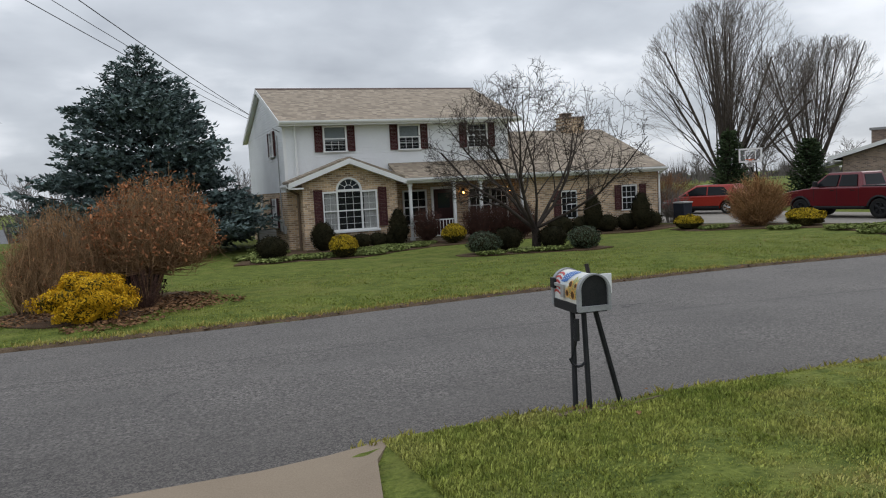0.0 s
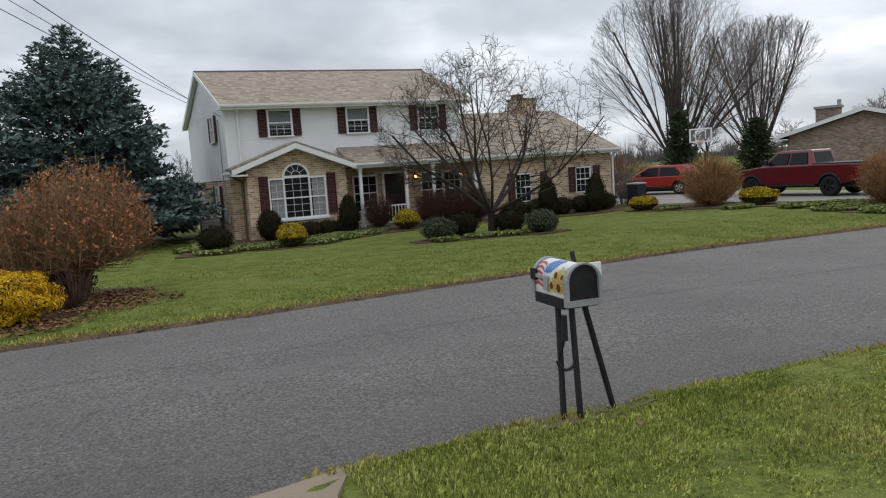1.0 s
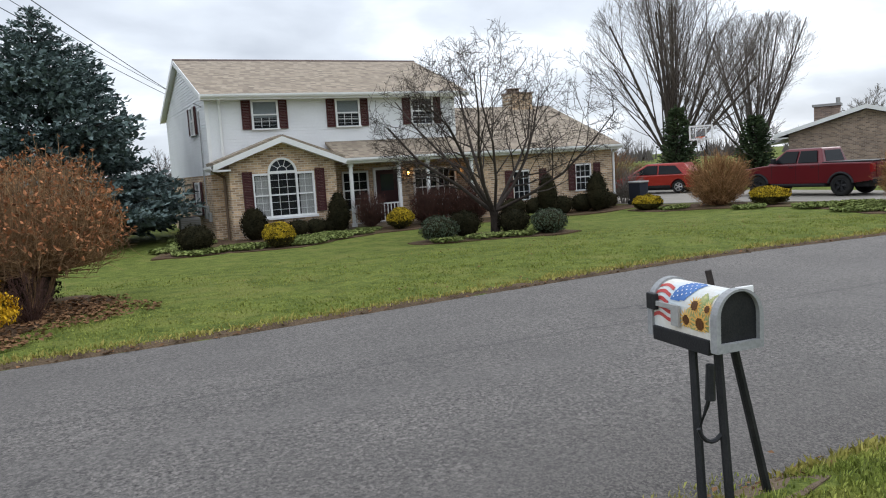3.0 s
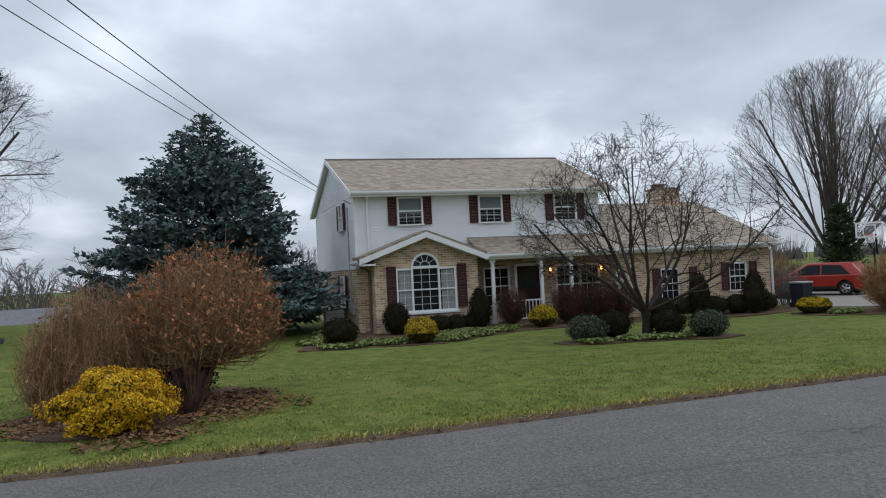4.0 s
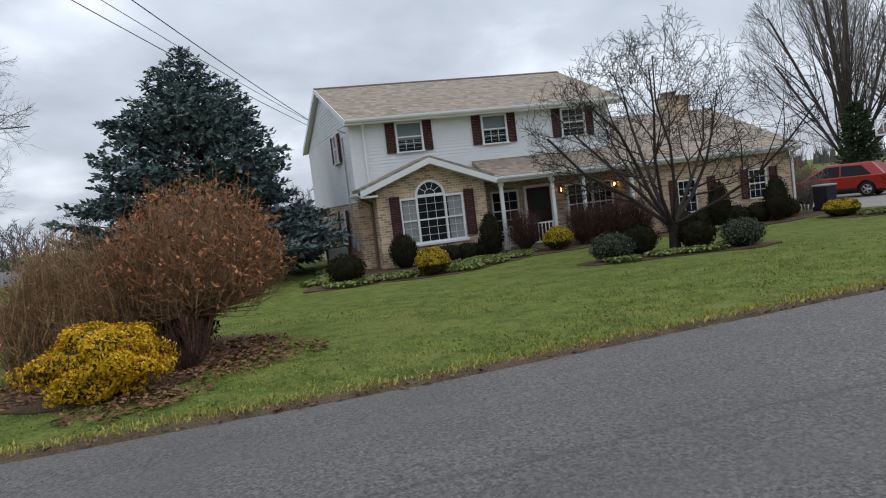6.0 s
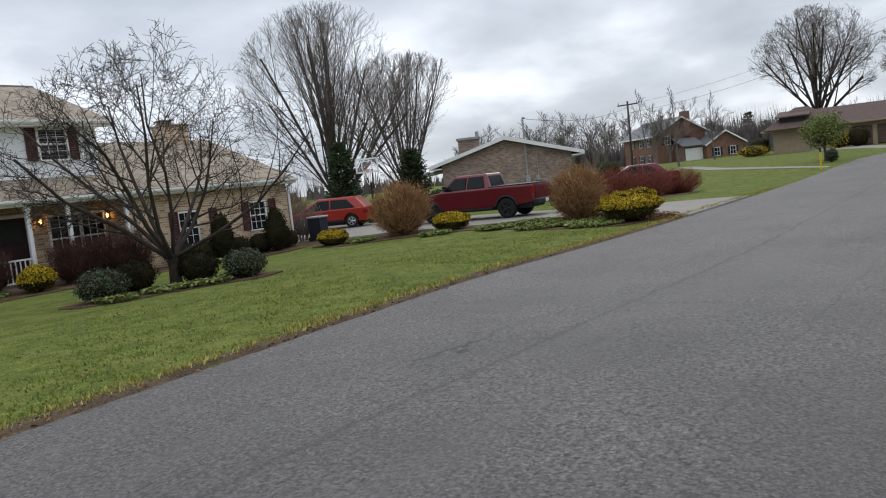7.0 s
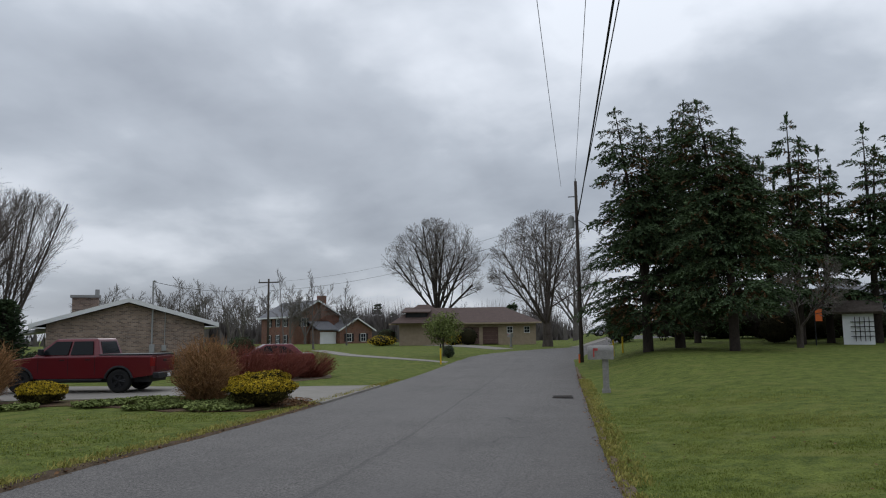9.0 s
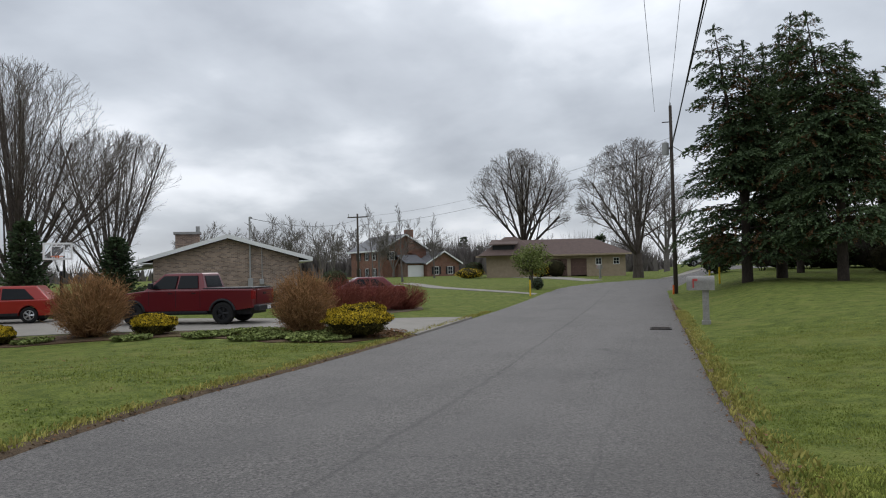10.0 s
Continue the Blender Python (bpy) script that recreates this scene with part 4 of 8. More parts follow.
    part("wall", B().box(16.42, 16.62, wy + 0.2, 8.8, HG, 1.9).prism([(wy, 1.9), (8.8, 1.9), (3.75, 4.0)], "x", 16.42, 16.62).box(9.6, 9.8, wy + 0.2, 0, HG, 1.84), TANBRICK_Y, h)
    for a, z0, hh, sh in ((11.55, 0.0, 1.1, (11.12, 12.78)), (14.70, 0.2, 1.0, (14.27, 15.60))):
        window(h, pose(a, wy + 0.06, z0), 0.74, hh, 3, 4, 0.0)
        # near-black board that gives the wing room its darkness by colour
        part("room_shade_back", B().box(a - 0.1, a + 0.9, wy + 0.3, wy + 0.34, z0 - 0.2, z0 + hh + 0.2), DARK, h)
        shutter(h, pose(sh[0], wy, z0 - 0.04), 0.35, hh + 0.12)
        shutter(h, pose(sh[1], wy, z0 - 0.04), 0.35, hh + 0.12)
    # chimney
    ch = B().box(14.40, 15.55, 3.2, 4.1, 3.6, 4.78)
    part("chimney", ch, TANBRICK_X, h, "tan brick chimney")
    part("chimney_cap", B().box(14.34, 15.61, 3.14, 4.16, 4.78, 4.86, 0.015).box(14.5, 14.95, 3.4, 3.85, 4.86, 5.02).box(14.42, 15.03, 3.32, 3.93, 5.02, 5.06), GREYBRICK_X, h)
    # porch
    part("porch_floor", B().box(3.92, 9.6, -1.62, 0.0, HG, -0.52), CONCRETE, h, "concrete porch slab")
    for x in (4.44, 6.36, 7.57, 9.50):
        p = B().box(x - 0.06, x + 0.06, -1.58, -1.46, -0.52, 1.84, 0.01).box(x - 0.09, x + 0.09, -1.61, -1.43, -0.52, -0.38, 0.01).box(x - 0.09, x + 0.09, -1.61, -1.43, 1.70, 1.84, 0.01)
        part("porch_post", p, WHITE, h, "white square porch post")
    for a, c in ((4.5, 6.3), (7.63, 9.44), (9.56, 10.0)):
        rl = B().box(a, c, -1.55, -1.49, 0.24, 0.29).box(a, c, -1.54, -1.50, -0.42, -0.37)
        n = max(2, int((c - a) / 0.13))
        for i in range(n):
            x = a + (c - a) * (i + 0.5) / n
            rl.box(x - 0.016, x + 0.016, -1.536, -1.504, -0.37, 0.24)
        part("railing", rl, WHITE, h, "white porch railing with balusters")
    # ceiling in dark brown so that the porch below reads as shaded
    part("porch_ceiling", B().box(3.95, 9.58, -1.5, -0.02, 1.84, 1.87), BROWNDOOR, h, "brown porch ceiling, coloured dark to deepen the porch shade")
    d = new("door")
    d.matrix_basis, d.parent = pose(5.95, -0.03, -0.5), h
    part("door_panel", B().box(0, 0.95, -0.02, 0.03, 0, 2.03), SHADED_DOOR, d)
    part("door_frame", B().box(-0.1, 0, -0.05, 0.03, 0, 2.13).box(0.95, 1.05, -0.05, 0.03, 0, 2.13).box(0, 0.95, -0.05, 0.03, 2.03, 2.13), WHITE, d)
    part("door_glass", B().box(0.2, 0.75, -0.026, -0.02, 1.2, 1.85), DARKGLASS, d)
    window(h, pose(4.62, -0.04, 0.12), 0.95, 1.35, 3, 4)
    window(h, pose(7.65, -0.04, 0.0), 0.95, 1.45, 3, 4)
    window(h, pose(8.7, -0.04, 0.0), 0.75, 1.45, 3, 4)
    wall_lamp(h, pose(7.33, -0.02, 1.34))
    wall_lamp(h, pose(9.58, -0.25, 1.32, 0, 0, -60))
    # pipes, meter and mast
    downspout(h, [(0.1, -0.5, 4.44), (0.14, -0.12, 4.2), (0.14, -0.10, 2.3)])
    downspout(h, [(-0.5, -1.5, 1.84), (0.0, -0.75, 1.6), (0.0, -0.7, -0.7)], TANMETAL)
    downspout(h, [(X0 - 0.06, 6.2, 1.7), (X0 - 0.06, 6.2, -0.7)])
    downspout(h, [(16.78, -1.8, 1.95), (16.66, -1.42, 1.7), (16.66, -1.42, -0.5)])
    part("meter_box", B().box(X0 - 0.16, X0 - 0.01, 0.9, 1.2, 0.1, 0.6, 0.02).box(X0 - 0.12, X0 - 0.01, 0.5, 0.75, 0.0, 0.35, 0.02), GREYPLASTIC, h, "grey electric meter box")
    part("service_mast", B().tube((X0 - 0.07, 1.05, 0.6), (X0 - 0.07, 1.05, 4.1), 0.025, 0.025, 6).tube((X0 - 0.02, 0.6, 4.2), (X0 - 0.3, 0.6, 4.35), 0.02, 0.02, 6), GREYPLASTIC, h)
    # the gable end stands a little out of square
    for ob in h.children:
        if ob.type == "MESH":
            for v in ob.data.vertices:
                if v.co.x < 0.06 and v.co.y > 0:
                    v.co.x -= 0.04 * v.co.y
        elif ob.matrix_basis.translation.x < -0.2:
            ob.matrix_basis = pose(-0.04 * ob.matrix_basis.translation.y, 0, 0) @ ob.matrix_basis
    return h


main_house()

# ---- other houses ----


def hip_roof(b, x0, x1, y0, y1, z0, z1, inset):
    ym = (y0 + y1) / 2
    a, c = (x0 + inset, ym, z1), (x1 - inset, ym, z1)
    b.add([(x0, y0, z0), (x1, y0, z0), (x1, y1, z0), (x0, y1, z0), a, c], [(0, 1, 5, 4), (1, 2, 5), (2, 3, 4, 5), (3, 0, 4), (3, 2, 1, 0)])
    return b


def gable_roof_x(b, x0, x1, y0, y1, z0, z1, t=0.15):
    ym = (y0 + y1) / 2
    b.slab([(x0, y0, z0), (x1, y0, z0), (x1, ym, z1), (x0, ym, z1)], t)
    b.slab([(x0, ym, z1), (x1, ym, z1), (x1, y1, z0), (x0, y1, z0)], t)
    return b


def gable_roof_y(b, x0, x1, y0, y1, z0, z1, t=0.15):
    xm = (x0 + x1) / 2
    b.slab([(x0, y1, z0), (x0, y0, z0), (xm, y0, z1), (xm, y1, z1)], t)
    b.slab([(xm, y1, z1), (xm, y0, z1), (x1, y0, z0), (x1, y1, z0)], t)
    return b


def lattice(b, w, h, cols, rows):
    for i in range(1, cols):
        b.box(w * i / cols - 0.02, w * i / cols + 0.02, -0.03, 0.0, 0, h)
    for j in range(1, rows):
        b.box(0, w, -0.029, 0.001, h * j / rows - 0.02, h * j / rows + 0.02)
    return b


def far_window(parent, m, w, h, shutters=None):
    win = new("window")
    win.matrix_basis, win.parent = m, parent
    part("window_frame", lattice(B().box(-0.08, 0, -0.05, 0.02, -0.08, h + 0.08).box(w, w + 0.08, -0.05, 0.02, -0.08, h + 0.08).box(0, w, -0.05, 0.02, h, h + 0.08).box(0, w, -0.05, 0.02, -0.08, 0), w, h, 2, 2), WHITE, win)
    part("pane", B().box(0, w, -0.012, -0.006, 0, h), DARKGLASS, win)
    if shutters:
        for a, c in ((-0.45, -0.1), (w + 0.1, w + 0.45)):
            part("shutter", B().box(a, c, -0.05, 0.0, -0.05, h + 0.05), shutters, win)


def garage_house():
    """Red brick house with a wide white garage door; its own x runs along the front."""
    g = -0.22
    h = thing("house", "red brick house with hip roof and white garage door", "house", pose(-20.3, -0.9, g, 0, 0, 12))
    # front wall at y = 0 with the opening, door at x -0.1..4.75
    w = B().box(4.75, 5.75, 0, 0.22, -0.4, 2.32).box(-0.1, 4.75, 0, 0.22, 2.14, 2.32).box(-1.3, -0.1, 0, 0.22, -0.4, 2.32).box(-9.5, -1.3, -1.0, -0.78, -0.4, 2.32)
    w.box(-9.5, 5.53, 9.0, 9.22, -0.4, 2.32)
    part("wall", w, REDBRICK_X, h, "red brick front wall")
    part("wall", B().box(5.53, 5.75, 0.22, 9.22, -0.4, 2.32).box(-1.3, -1.08, -1.0, -0.002, -0.4, 2.32).box(-9.5, -9.28, -0.78, 9.0, -0.4, 2.32), REDBRICK_Y, h)
    d = new("garage_door")
    d.parent = h
    for i in range(4):
        part("door_panel", B().box(-0.08, 4.73, 0.07, 0.12, 0.02 + i * 0.53, 0.535 + i * 0.53, 0.008), WHITE, d)
    part("door_frame", B().box(-0.16, -0.08, 0.0, 0.13, 0, 2.2).box(4.73, 4.81, -0.02, 0.13, 0, 2.2).box(-0.08, 4.73, -0.02, 0.13, 2.13, 2.2), WHITE, d)
    r = hip_roof(B(), -10.4, 6.5, -0.95, 9.9, 2.42, 4.15, 5.2)
    part("roof", r, SHINGLE_B, h, "brown shingled hip roof")
    part("ridge_cap", B().tube((-5.2, 4.475, 4.15), (1.3, 4.475, 4.15), 0.07, 0.07, 6), SHINGLE_D, h)
    part("roof", B().slab([(-10.4, -1.9, 2.2), (-0.9, -1.9, 2.2), (-0.9, 0.0, 2.75), (-10.4, 0.0, 2.75)], 0.12), SHINGLE_B, h)
    part("soffit", B().box(-0.9, 6.5, -0.95, 0.0, 2.32, 2.40).box(5.75, 6.5, 0.0, 9.9, 2.32, 2.40), BROWNDOOR, h)
    gutter(h, (-10.4, -0.96, 2.32), (6.55, -0.96, 2.32))
    gutter(h, (6.52, -0.95, 2.32), (6.52, 9.9, 2.32))
    downspout(h, [(6.4, -0.9, 2.3), (5.8, -0.05, 1.9), (5.8, -0.05, -0.3)])
    wall_lamp(h, pose(5.15, -0.01, 1.72))
    wall_lamp(h, pose(-0.65, -0.01, 1.55))
    downspout(h, [(-0.85, -0.06, 2.3), (-0.85, -0.06, -0.3)])
    part("vent_pipe", B().tube((3.9, 6.2, 3.2), (3.9, 6.2, 4.6), 0.11, 0.11, 8), TANMETAL, h)
    # new wooden fence beside it
    f = thing("fence", "new yellow wooden board fence beside the red brick house", "fence", pose(-14.7, 2.2, -0.35, 0, 0, 10))
    for i in range(11):
        part("board", B().box(-0.25 + i * 0.152, -0.25 + i * 0.152 + 0.142, 0.0, 0.022, 0.05, 1.92 + 0.012 * (i % 3), 0.004), FENCEWOOD, f)
    for z in (0.35, 1.1, 1.7):
        part("rail", B().box(-0.25, 1.42, 0.022, 0.06, z, z + 0.09), FENCEWOOD, f)
    for x in (-0.2, 1.36):
        part("post", B().box(x - 0.05, x + 0.05, 0.06, 0.16, 0, 1.95), FENCEWOOD, f)


def gable_house():
    """Low brown-grey brick house, its gable end towards the road; own y runs away."""
    hx, hy = 32.1, 2.6
    ang = math.degrees(math.atan2(-4.6 - 2.6, 36.6 - 32.1))
    h = thing("house", "low brown-grey brick house with white-edged gable roof", "house", pose(hx, hy, -0.5, 0, 0, ang))
    L = 8.5
    w = B().prism([(0.35, -0.3), (L - 0.35, -0.3), (L - 0.35, 2.62), (L / 2, 3.72), (0.35, 2.62)], "y", 0, 0.22)
    w.prism([(0.35, -0.3), (L - 0.35, -0.3), (L - 0.35, 2.62), (L / 2, 3.72), (0.35, 2.62)], "y", 13.8, 14.0)
    part("wall", w, GREYBRICK_X, h, "brown-grey brick gable wall")
    part("wall", B().box(0.35, 0.57, 0.22, 13.8, -0.3, 2.62).box(L - 0.57, L - 0.35, 0.22, 13.8, -0.3, 2.62), GREYBRICK_Y, h)
    part("roof", gable_roof_y(B(), -0.35, L + 0.35, -0.4, 14.4, 2.62, 3.95), SHINGLE_D, h)
    t = B().prism([(-0.4, 2.42), (-0.4, 2.64), (L / 2, 3.99), (L / 2, 3.76)], "y", -0.44, -0.4).prism([(L + 0.4, 2.64), (L + 0.4, 2.42), (L / 2, 3.76), (L / 2, 3.99)], "y", -0.44, -0.4)
    t.box(-0.40, 0.35, -0.4, 14.4, 2.40, 2.46).box(L - 0.35, L + 0.40, -0.4, 14.4, 2.40, 2.46)
    part("rake_board", t, WHITE, h, "white painted rake board")
    part("chimney", B().box(1.2, 2.6, 4.6, 5.5, 2.8, 4.25), GREYBRICK_X, h, "brick chimney")
    part("chimney_cap", B().box(1.1, 2.7, 4.5, 5.6, 4.25, 4.4).tube((2.5, 5.0, 4.4), (2.5, 5.0, 4.75), 0.12, 0.12, 8), GREYPLASTIC, h)
    part("service_mast", B().tube((5.45, -0.1, 1.1), (5.45, -0.1, 4.95), 0.05, 0.05, 6).tube((5.45, -0.1, 4.95), (5.6, -0.1, 4.9), 0.05, 0.04, 6), GREYPLASTIC, h, "grey metal service mast")
    part("meter_box", B().box(5.32, 5.6, -0.16, 0.0, 1.05, 1.5, 0.02).box(5.95, 6.2, -0.14, 0.0, 1.15, 1.45, 0.02).tube((6.1, -0.05, 1.45), (6.1, -0.05, 3.3), 0.025, 0.025, 6), GREYPLASTIC, h)
    part("porch_roof", B().slab([(-2.6, 2.0, 2.1), (0.2, 2.0, 2.45), (0.2, 7, 2.45), (-2.6, 7, 2.1)], 0.16).box(-2.5, -2.38, 2.1, 2.22, -0.3, 2.0), WHITE, h)
    part("garage_door", B().box(-0.0, 0.34, 3, 6.5, -0.2, 1.9), WHITE, h)


def red_brick_house():
    """Two-storey red brick house with its gable end and a lower garage wing towards the road."""
    h = thing("house", "red brick two-storey house with grey roof and white trim", "house", pose(113.6, 14.6, -0.3, 0, 0, -42))
    gable = [(-3.0, 5.2), (5.6, 5.2), (1.3, 7.6)]
    part("wall", B().box(-3.0, 5.6, 4.0, 4.3, -1, 5.2).box(-3.0, 5.6, 15.7, 16.0, -1, 5.2).prism(gable, "y", 4.0, 4.3).prism(gable, "y", 15.7, 16.0), BROWNBRICK_X, h, "red brick gable wall")
    part("wall", B().box(-3.0, -2.7, 4.3, 15.7, -1, 5.2).box(5.3, 5.6, 4.3, 15.7, -1, 5.2), BROWNBRICK_Y, h)
    part("wall", B().box(0.0, 3.4, 1.0, 3.95, -1, 2.7).box(3.4, 9.7, 0.0, 3.95, -1, 2.7).box(5.65, 9.7, 3.95, 9.0, -1, 2.7).prism([(3.4, 2.7), (9.7, 2.7), (6.55, 4.5)], "y", 0.0, 0.3), BROWNBRICK_X, h, "red brick garage wing")
    part("roof", gable_roof_y(B(), -3.6, 6.2, 3.4, 16.5, 5.0, 7.75), SHINGLE_G, h, "grey shingled roof")
    part("roof", gable_roof_y(B(), 2.9, 10.2, -0.5, 9.2, 2.6, 4.7), SHINGLE_G, h)
    part("roof", B().slab([(-0.4, 0.5, 2.75), (3.6, 0.5, 2.75), (3.6, 4, 4.2), (-0.4, 4, 4.2)], 0.15), SHINGLE_G, h)
    part("rake_board", B().prism([(2.85, 2.35), (2.85, 2.62), (6.55, 4.74), (6.55, 4.48)], "y", -0.56, -0.51).prism([(10.25, 2.62), (10.25, 2.35), (6.55, 4.48), (6.55, 4.74)], "y", -0.56, -0.51)
         .prism([(-3.65, 4.75), (-3.65, 5.02), (1.3, 7.79), (1.3, 7.5)], "y", 3.33, 3.38).prism([(6.25, 5.02), (6.25, 4.75), (1.3, 7.5), (1.3, 7.79)], "y", 3.33, 3.38).box(-3.66, -3.6, 3.4, 16.5, 4.75, 5.0), WHITE, h)
    part("chimney", B().box(1.8, 2.9, 3.6, 4.0, 4.5, 8.5).box(1.8, 2.9, 4.0, 4.9, 7.0, 8.5), BROWNBRICK_X, h, "red brick chimney")
    part("garage_door", B().box(0.35, 3.05, 0.92, 1.0, 0.0, 2.2).box(0.2, 0.35, 0.9, 1.0, 0, 2.35).box(3.05, 3.2, 0.9, 1.0, 0, 2.35).box(0.35, 3.05, 0.9, 1.0, 2.2, 2.35), WHITE, h, "white garage door")
    far_window(h, pose(4.7, 0.0, 0.8), 0.9, 1.2, BLACK)
    far_window(h, pose(7.5, 0.0, 0.8), 0.9, 1.2, BLACK)
    far_window(h, pose(-1.6, 4.0, 3.4), 0.95, 1.3, BLACK)
    for y in (6.4, 9.2, 12.4):
        far_window(h, pose(-3.0, y + 0.95, 3.4, 0, 0, -90), 0.95, 1.2, BLACK)
        far_window(h, pose(-3.0, y + 0.95, 0.6, 0, 0, -90), 0.95, 1.3, BLACK)


def far_house():
    """Low tan brick house with brown hip roofs beyond the bend."""
    h = thing("house", "low tan brick house with brown hip roof beyond the bend", "house", pose(82.84, -6.1, 0.25, 0, 0, -84) @ Matrix.Scale(0.82, 4))
    # x along the front (towards -y of the world), front faces -y
    w = B()
    for a, c in ((-1.2, 8.0), (10.2, 10.7), (12.9, 18.2)):
        w.box(a, c, 0.0, 0.25, -1, 2.9)
    w.box(8.0, 10.2, 0, 0.25, 2.35, 2.9).box(10.7, 12.9, 0, 0.25, 2.35, 2.9)
    w.box(-1.2, -0.95, 0.25, 9, -1, 2.9).box(17.95, 18.2, 0.25, 9, -1, 2.9).box(-0.95, 17.95, 8.75, 9, -1, 2.9)
    part("wall", w, TANWALL, h, "tan brick wall")
    for a in (8.0, 10.7):
        d = new("garage_door")
        d.parent = h
        for i in range(4):
            part("door_panel", B().box(a, a + 2.2, 0.12, 0.17, i * 0.58 - 0.02, i * 0.58 + 0.55), BROWNDOOR, d)
    part("roof", hip_roof(B(), -2.6, 19.0, -0.9, 10.2, 2.95, 5.3, 5.0), SHINGLE_D, h, "brown shingled hip roof")
    part("roof", hip_roof(B(), -2.2, 6.5, -1.8, 7.5, 3.0, 5.75, 3.5), SHINGLE_D, h)
    part("dormer", B().box(-0.2, 2.8, -0.4, 3.0, 3.5, 4.7), BLACK, h, "dark glazed dormer")
    part("dormer_roof", B().slab([(-0.7, -0.9, 4.6), (3.3, -0.9, 4.6), (3.3, 3.6, 5.4), (-0.7, 3.6, 5.4)], 0.15), SHINGLE_D, h)
    part("fascia", B().box(-2.6, 19.0, -0.95, -0.9, 2.75, 2.97), TANWALL, h)
    for x in (4.6, 14.2, 16.6):
        far_window(h, pose(x, 0.0, 1.5), 0.7, 0.8)


def hidden_house():
    """House behind the dark evergreens: brick wall, pale roof edge, post."""
    h = thing("house", "brick house with white porch post behind dark evergreens", "house", pose(70, -58, 0.3, 0, 0, -62))
    part("wall", B().box(-9, 9, 0, 8, -1, 2.6), REDBRICK_X, h)
    part("roof", gable_roof_x(B(), -9.8, 9.8, -0.8, 8.8, 2.6, 5.0), SHINGLE_G, h)
    part("fascia", B().box(-9.8, 9.8, -0.86, -0.8, 2.38, 2.62), WHITE, h)
    for x in (-6, 1.5, 5.5):
        far_window(h, pose(x, 0, 0.7), 1.4, 1.3)
    for x in (-3.0, -0.2):
        part("porch_post", B().box(x, x + 0.14, -0.75, -0.6, -1, 2.4), WHITE, h)


def distant_house(m, label):
    h = thing("house", label, "house", m)
    part("wall", B().box(-5, 5, 0, 7, -1.5, 2.6).prism([(0, 2.6), (7, 2.6), (3.5, 4.3)], "x", -5, 5), REDBRICK_X, h)
    part("roof", gable_roof_x(B(), -5.5, 5.5, -0.5, 7.5, 2.6, 4.6), SHINGLE_G, h)
    for x in (-3.5, 0.0, 3.0):
        far_window(h, pose(x, 0, 0.9), 0.9, 1.1)
    return h


garage_house()
gable_house()
red_brick_house()
far_house()
hidden_house()
distant_house(pose(-24.5, 47, -4.9, 0, 0, 18), "small brick house with grey roof far behind the yards")

# ---- plants ----
V = Vector
TWIG_DARK = mat("dark_clipped_twigs", (0.045, 0.024, 0.02), (0.10, 0.052, 0.04), rough=0.95, scale=3, fine=20, bump=0, rand=0.35)


def branch(b, rnd, p, d, length, r, lev, prm, twigs):
    """One limb with its side limbs; thick wood goes to b, thin twigs to twigs."""
    nseg = 4 if lev < 2 else 3 if lev < 4 else 2
    pts = [p]
    seg = length / nseg
    wig, trop, env = prm["wig"], prm["trop"], prm.get("env")
    r1 = r
    for i in range(nseg):
        d = (d + V((rnd.uniform(-1, 1), rnd.uniform(-1, 1), rnd.uniform(-1, 1))) * wig + V((0, 0, trop))).normalized()
        q = p + d * seg
        if env:
            u = V(((q.x - env[0]) / env[2], (q.y - env[1]) / env[2], (q.z - env[3]) / (env[4] if q.z > env[3] else env[5])))
            if u.length > 1 + 0.1 * noise.noise(u.normalized() * 3.0) + rnd.uniform(-0.04, 0.04):
                break
        r2 = max(prm["tip"] * 0.6, r * (1 - prm.get("taper", 0.72) * (i + 1) / nseg))
        tgt = b if r1 > prm["thin"] else twigs
        tgt.tube(p, q, r1, r2, 7 if r1 > 0.08 else 5 if r1 > 0.03 else 3, caps=False)
        p, r1 = q, r2
        pts.append(q)
    nseg = len(pts) - 1
    if lev >= prm["levels"] or nseg < 1:
        return
    k = prm["kids"][lev]
    for j in range(k):
        t = prm["low"] + (1 - prm["low"]) * (j + rnd.uniform(0.2, 0.8)) / k
        f = t * nseg
        i = min(nseg - 1, int(f))
        at = pts[i].lerp(pts[i + 1], f - i)
        base = (pts[i + 1] - pts[i]).normalized()
        ang = radians(prm["angle"][lev] * rnd.uniform(0.6, 1.3))
        side = base.orthogonal().normalized()
        side.rotate(Matrix.Rotation(rnd.uniform(0, 2 * math.pi), 3, base))
        nd = base * math.cos(ang) + side * math.sin(ang)
        branch(b, rnd, at, nd, length * prm["ratio"][lev] * rnd.uniform(0.7, 1.15) * (1.1 - 0.35 * t), max(prm["tip"], r * (1 - 0.72 * t) * prm["thick"]), lev + 1, prm, twigs)


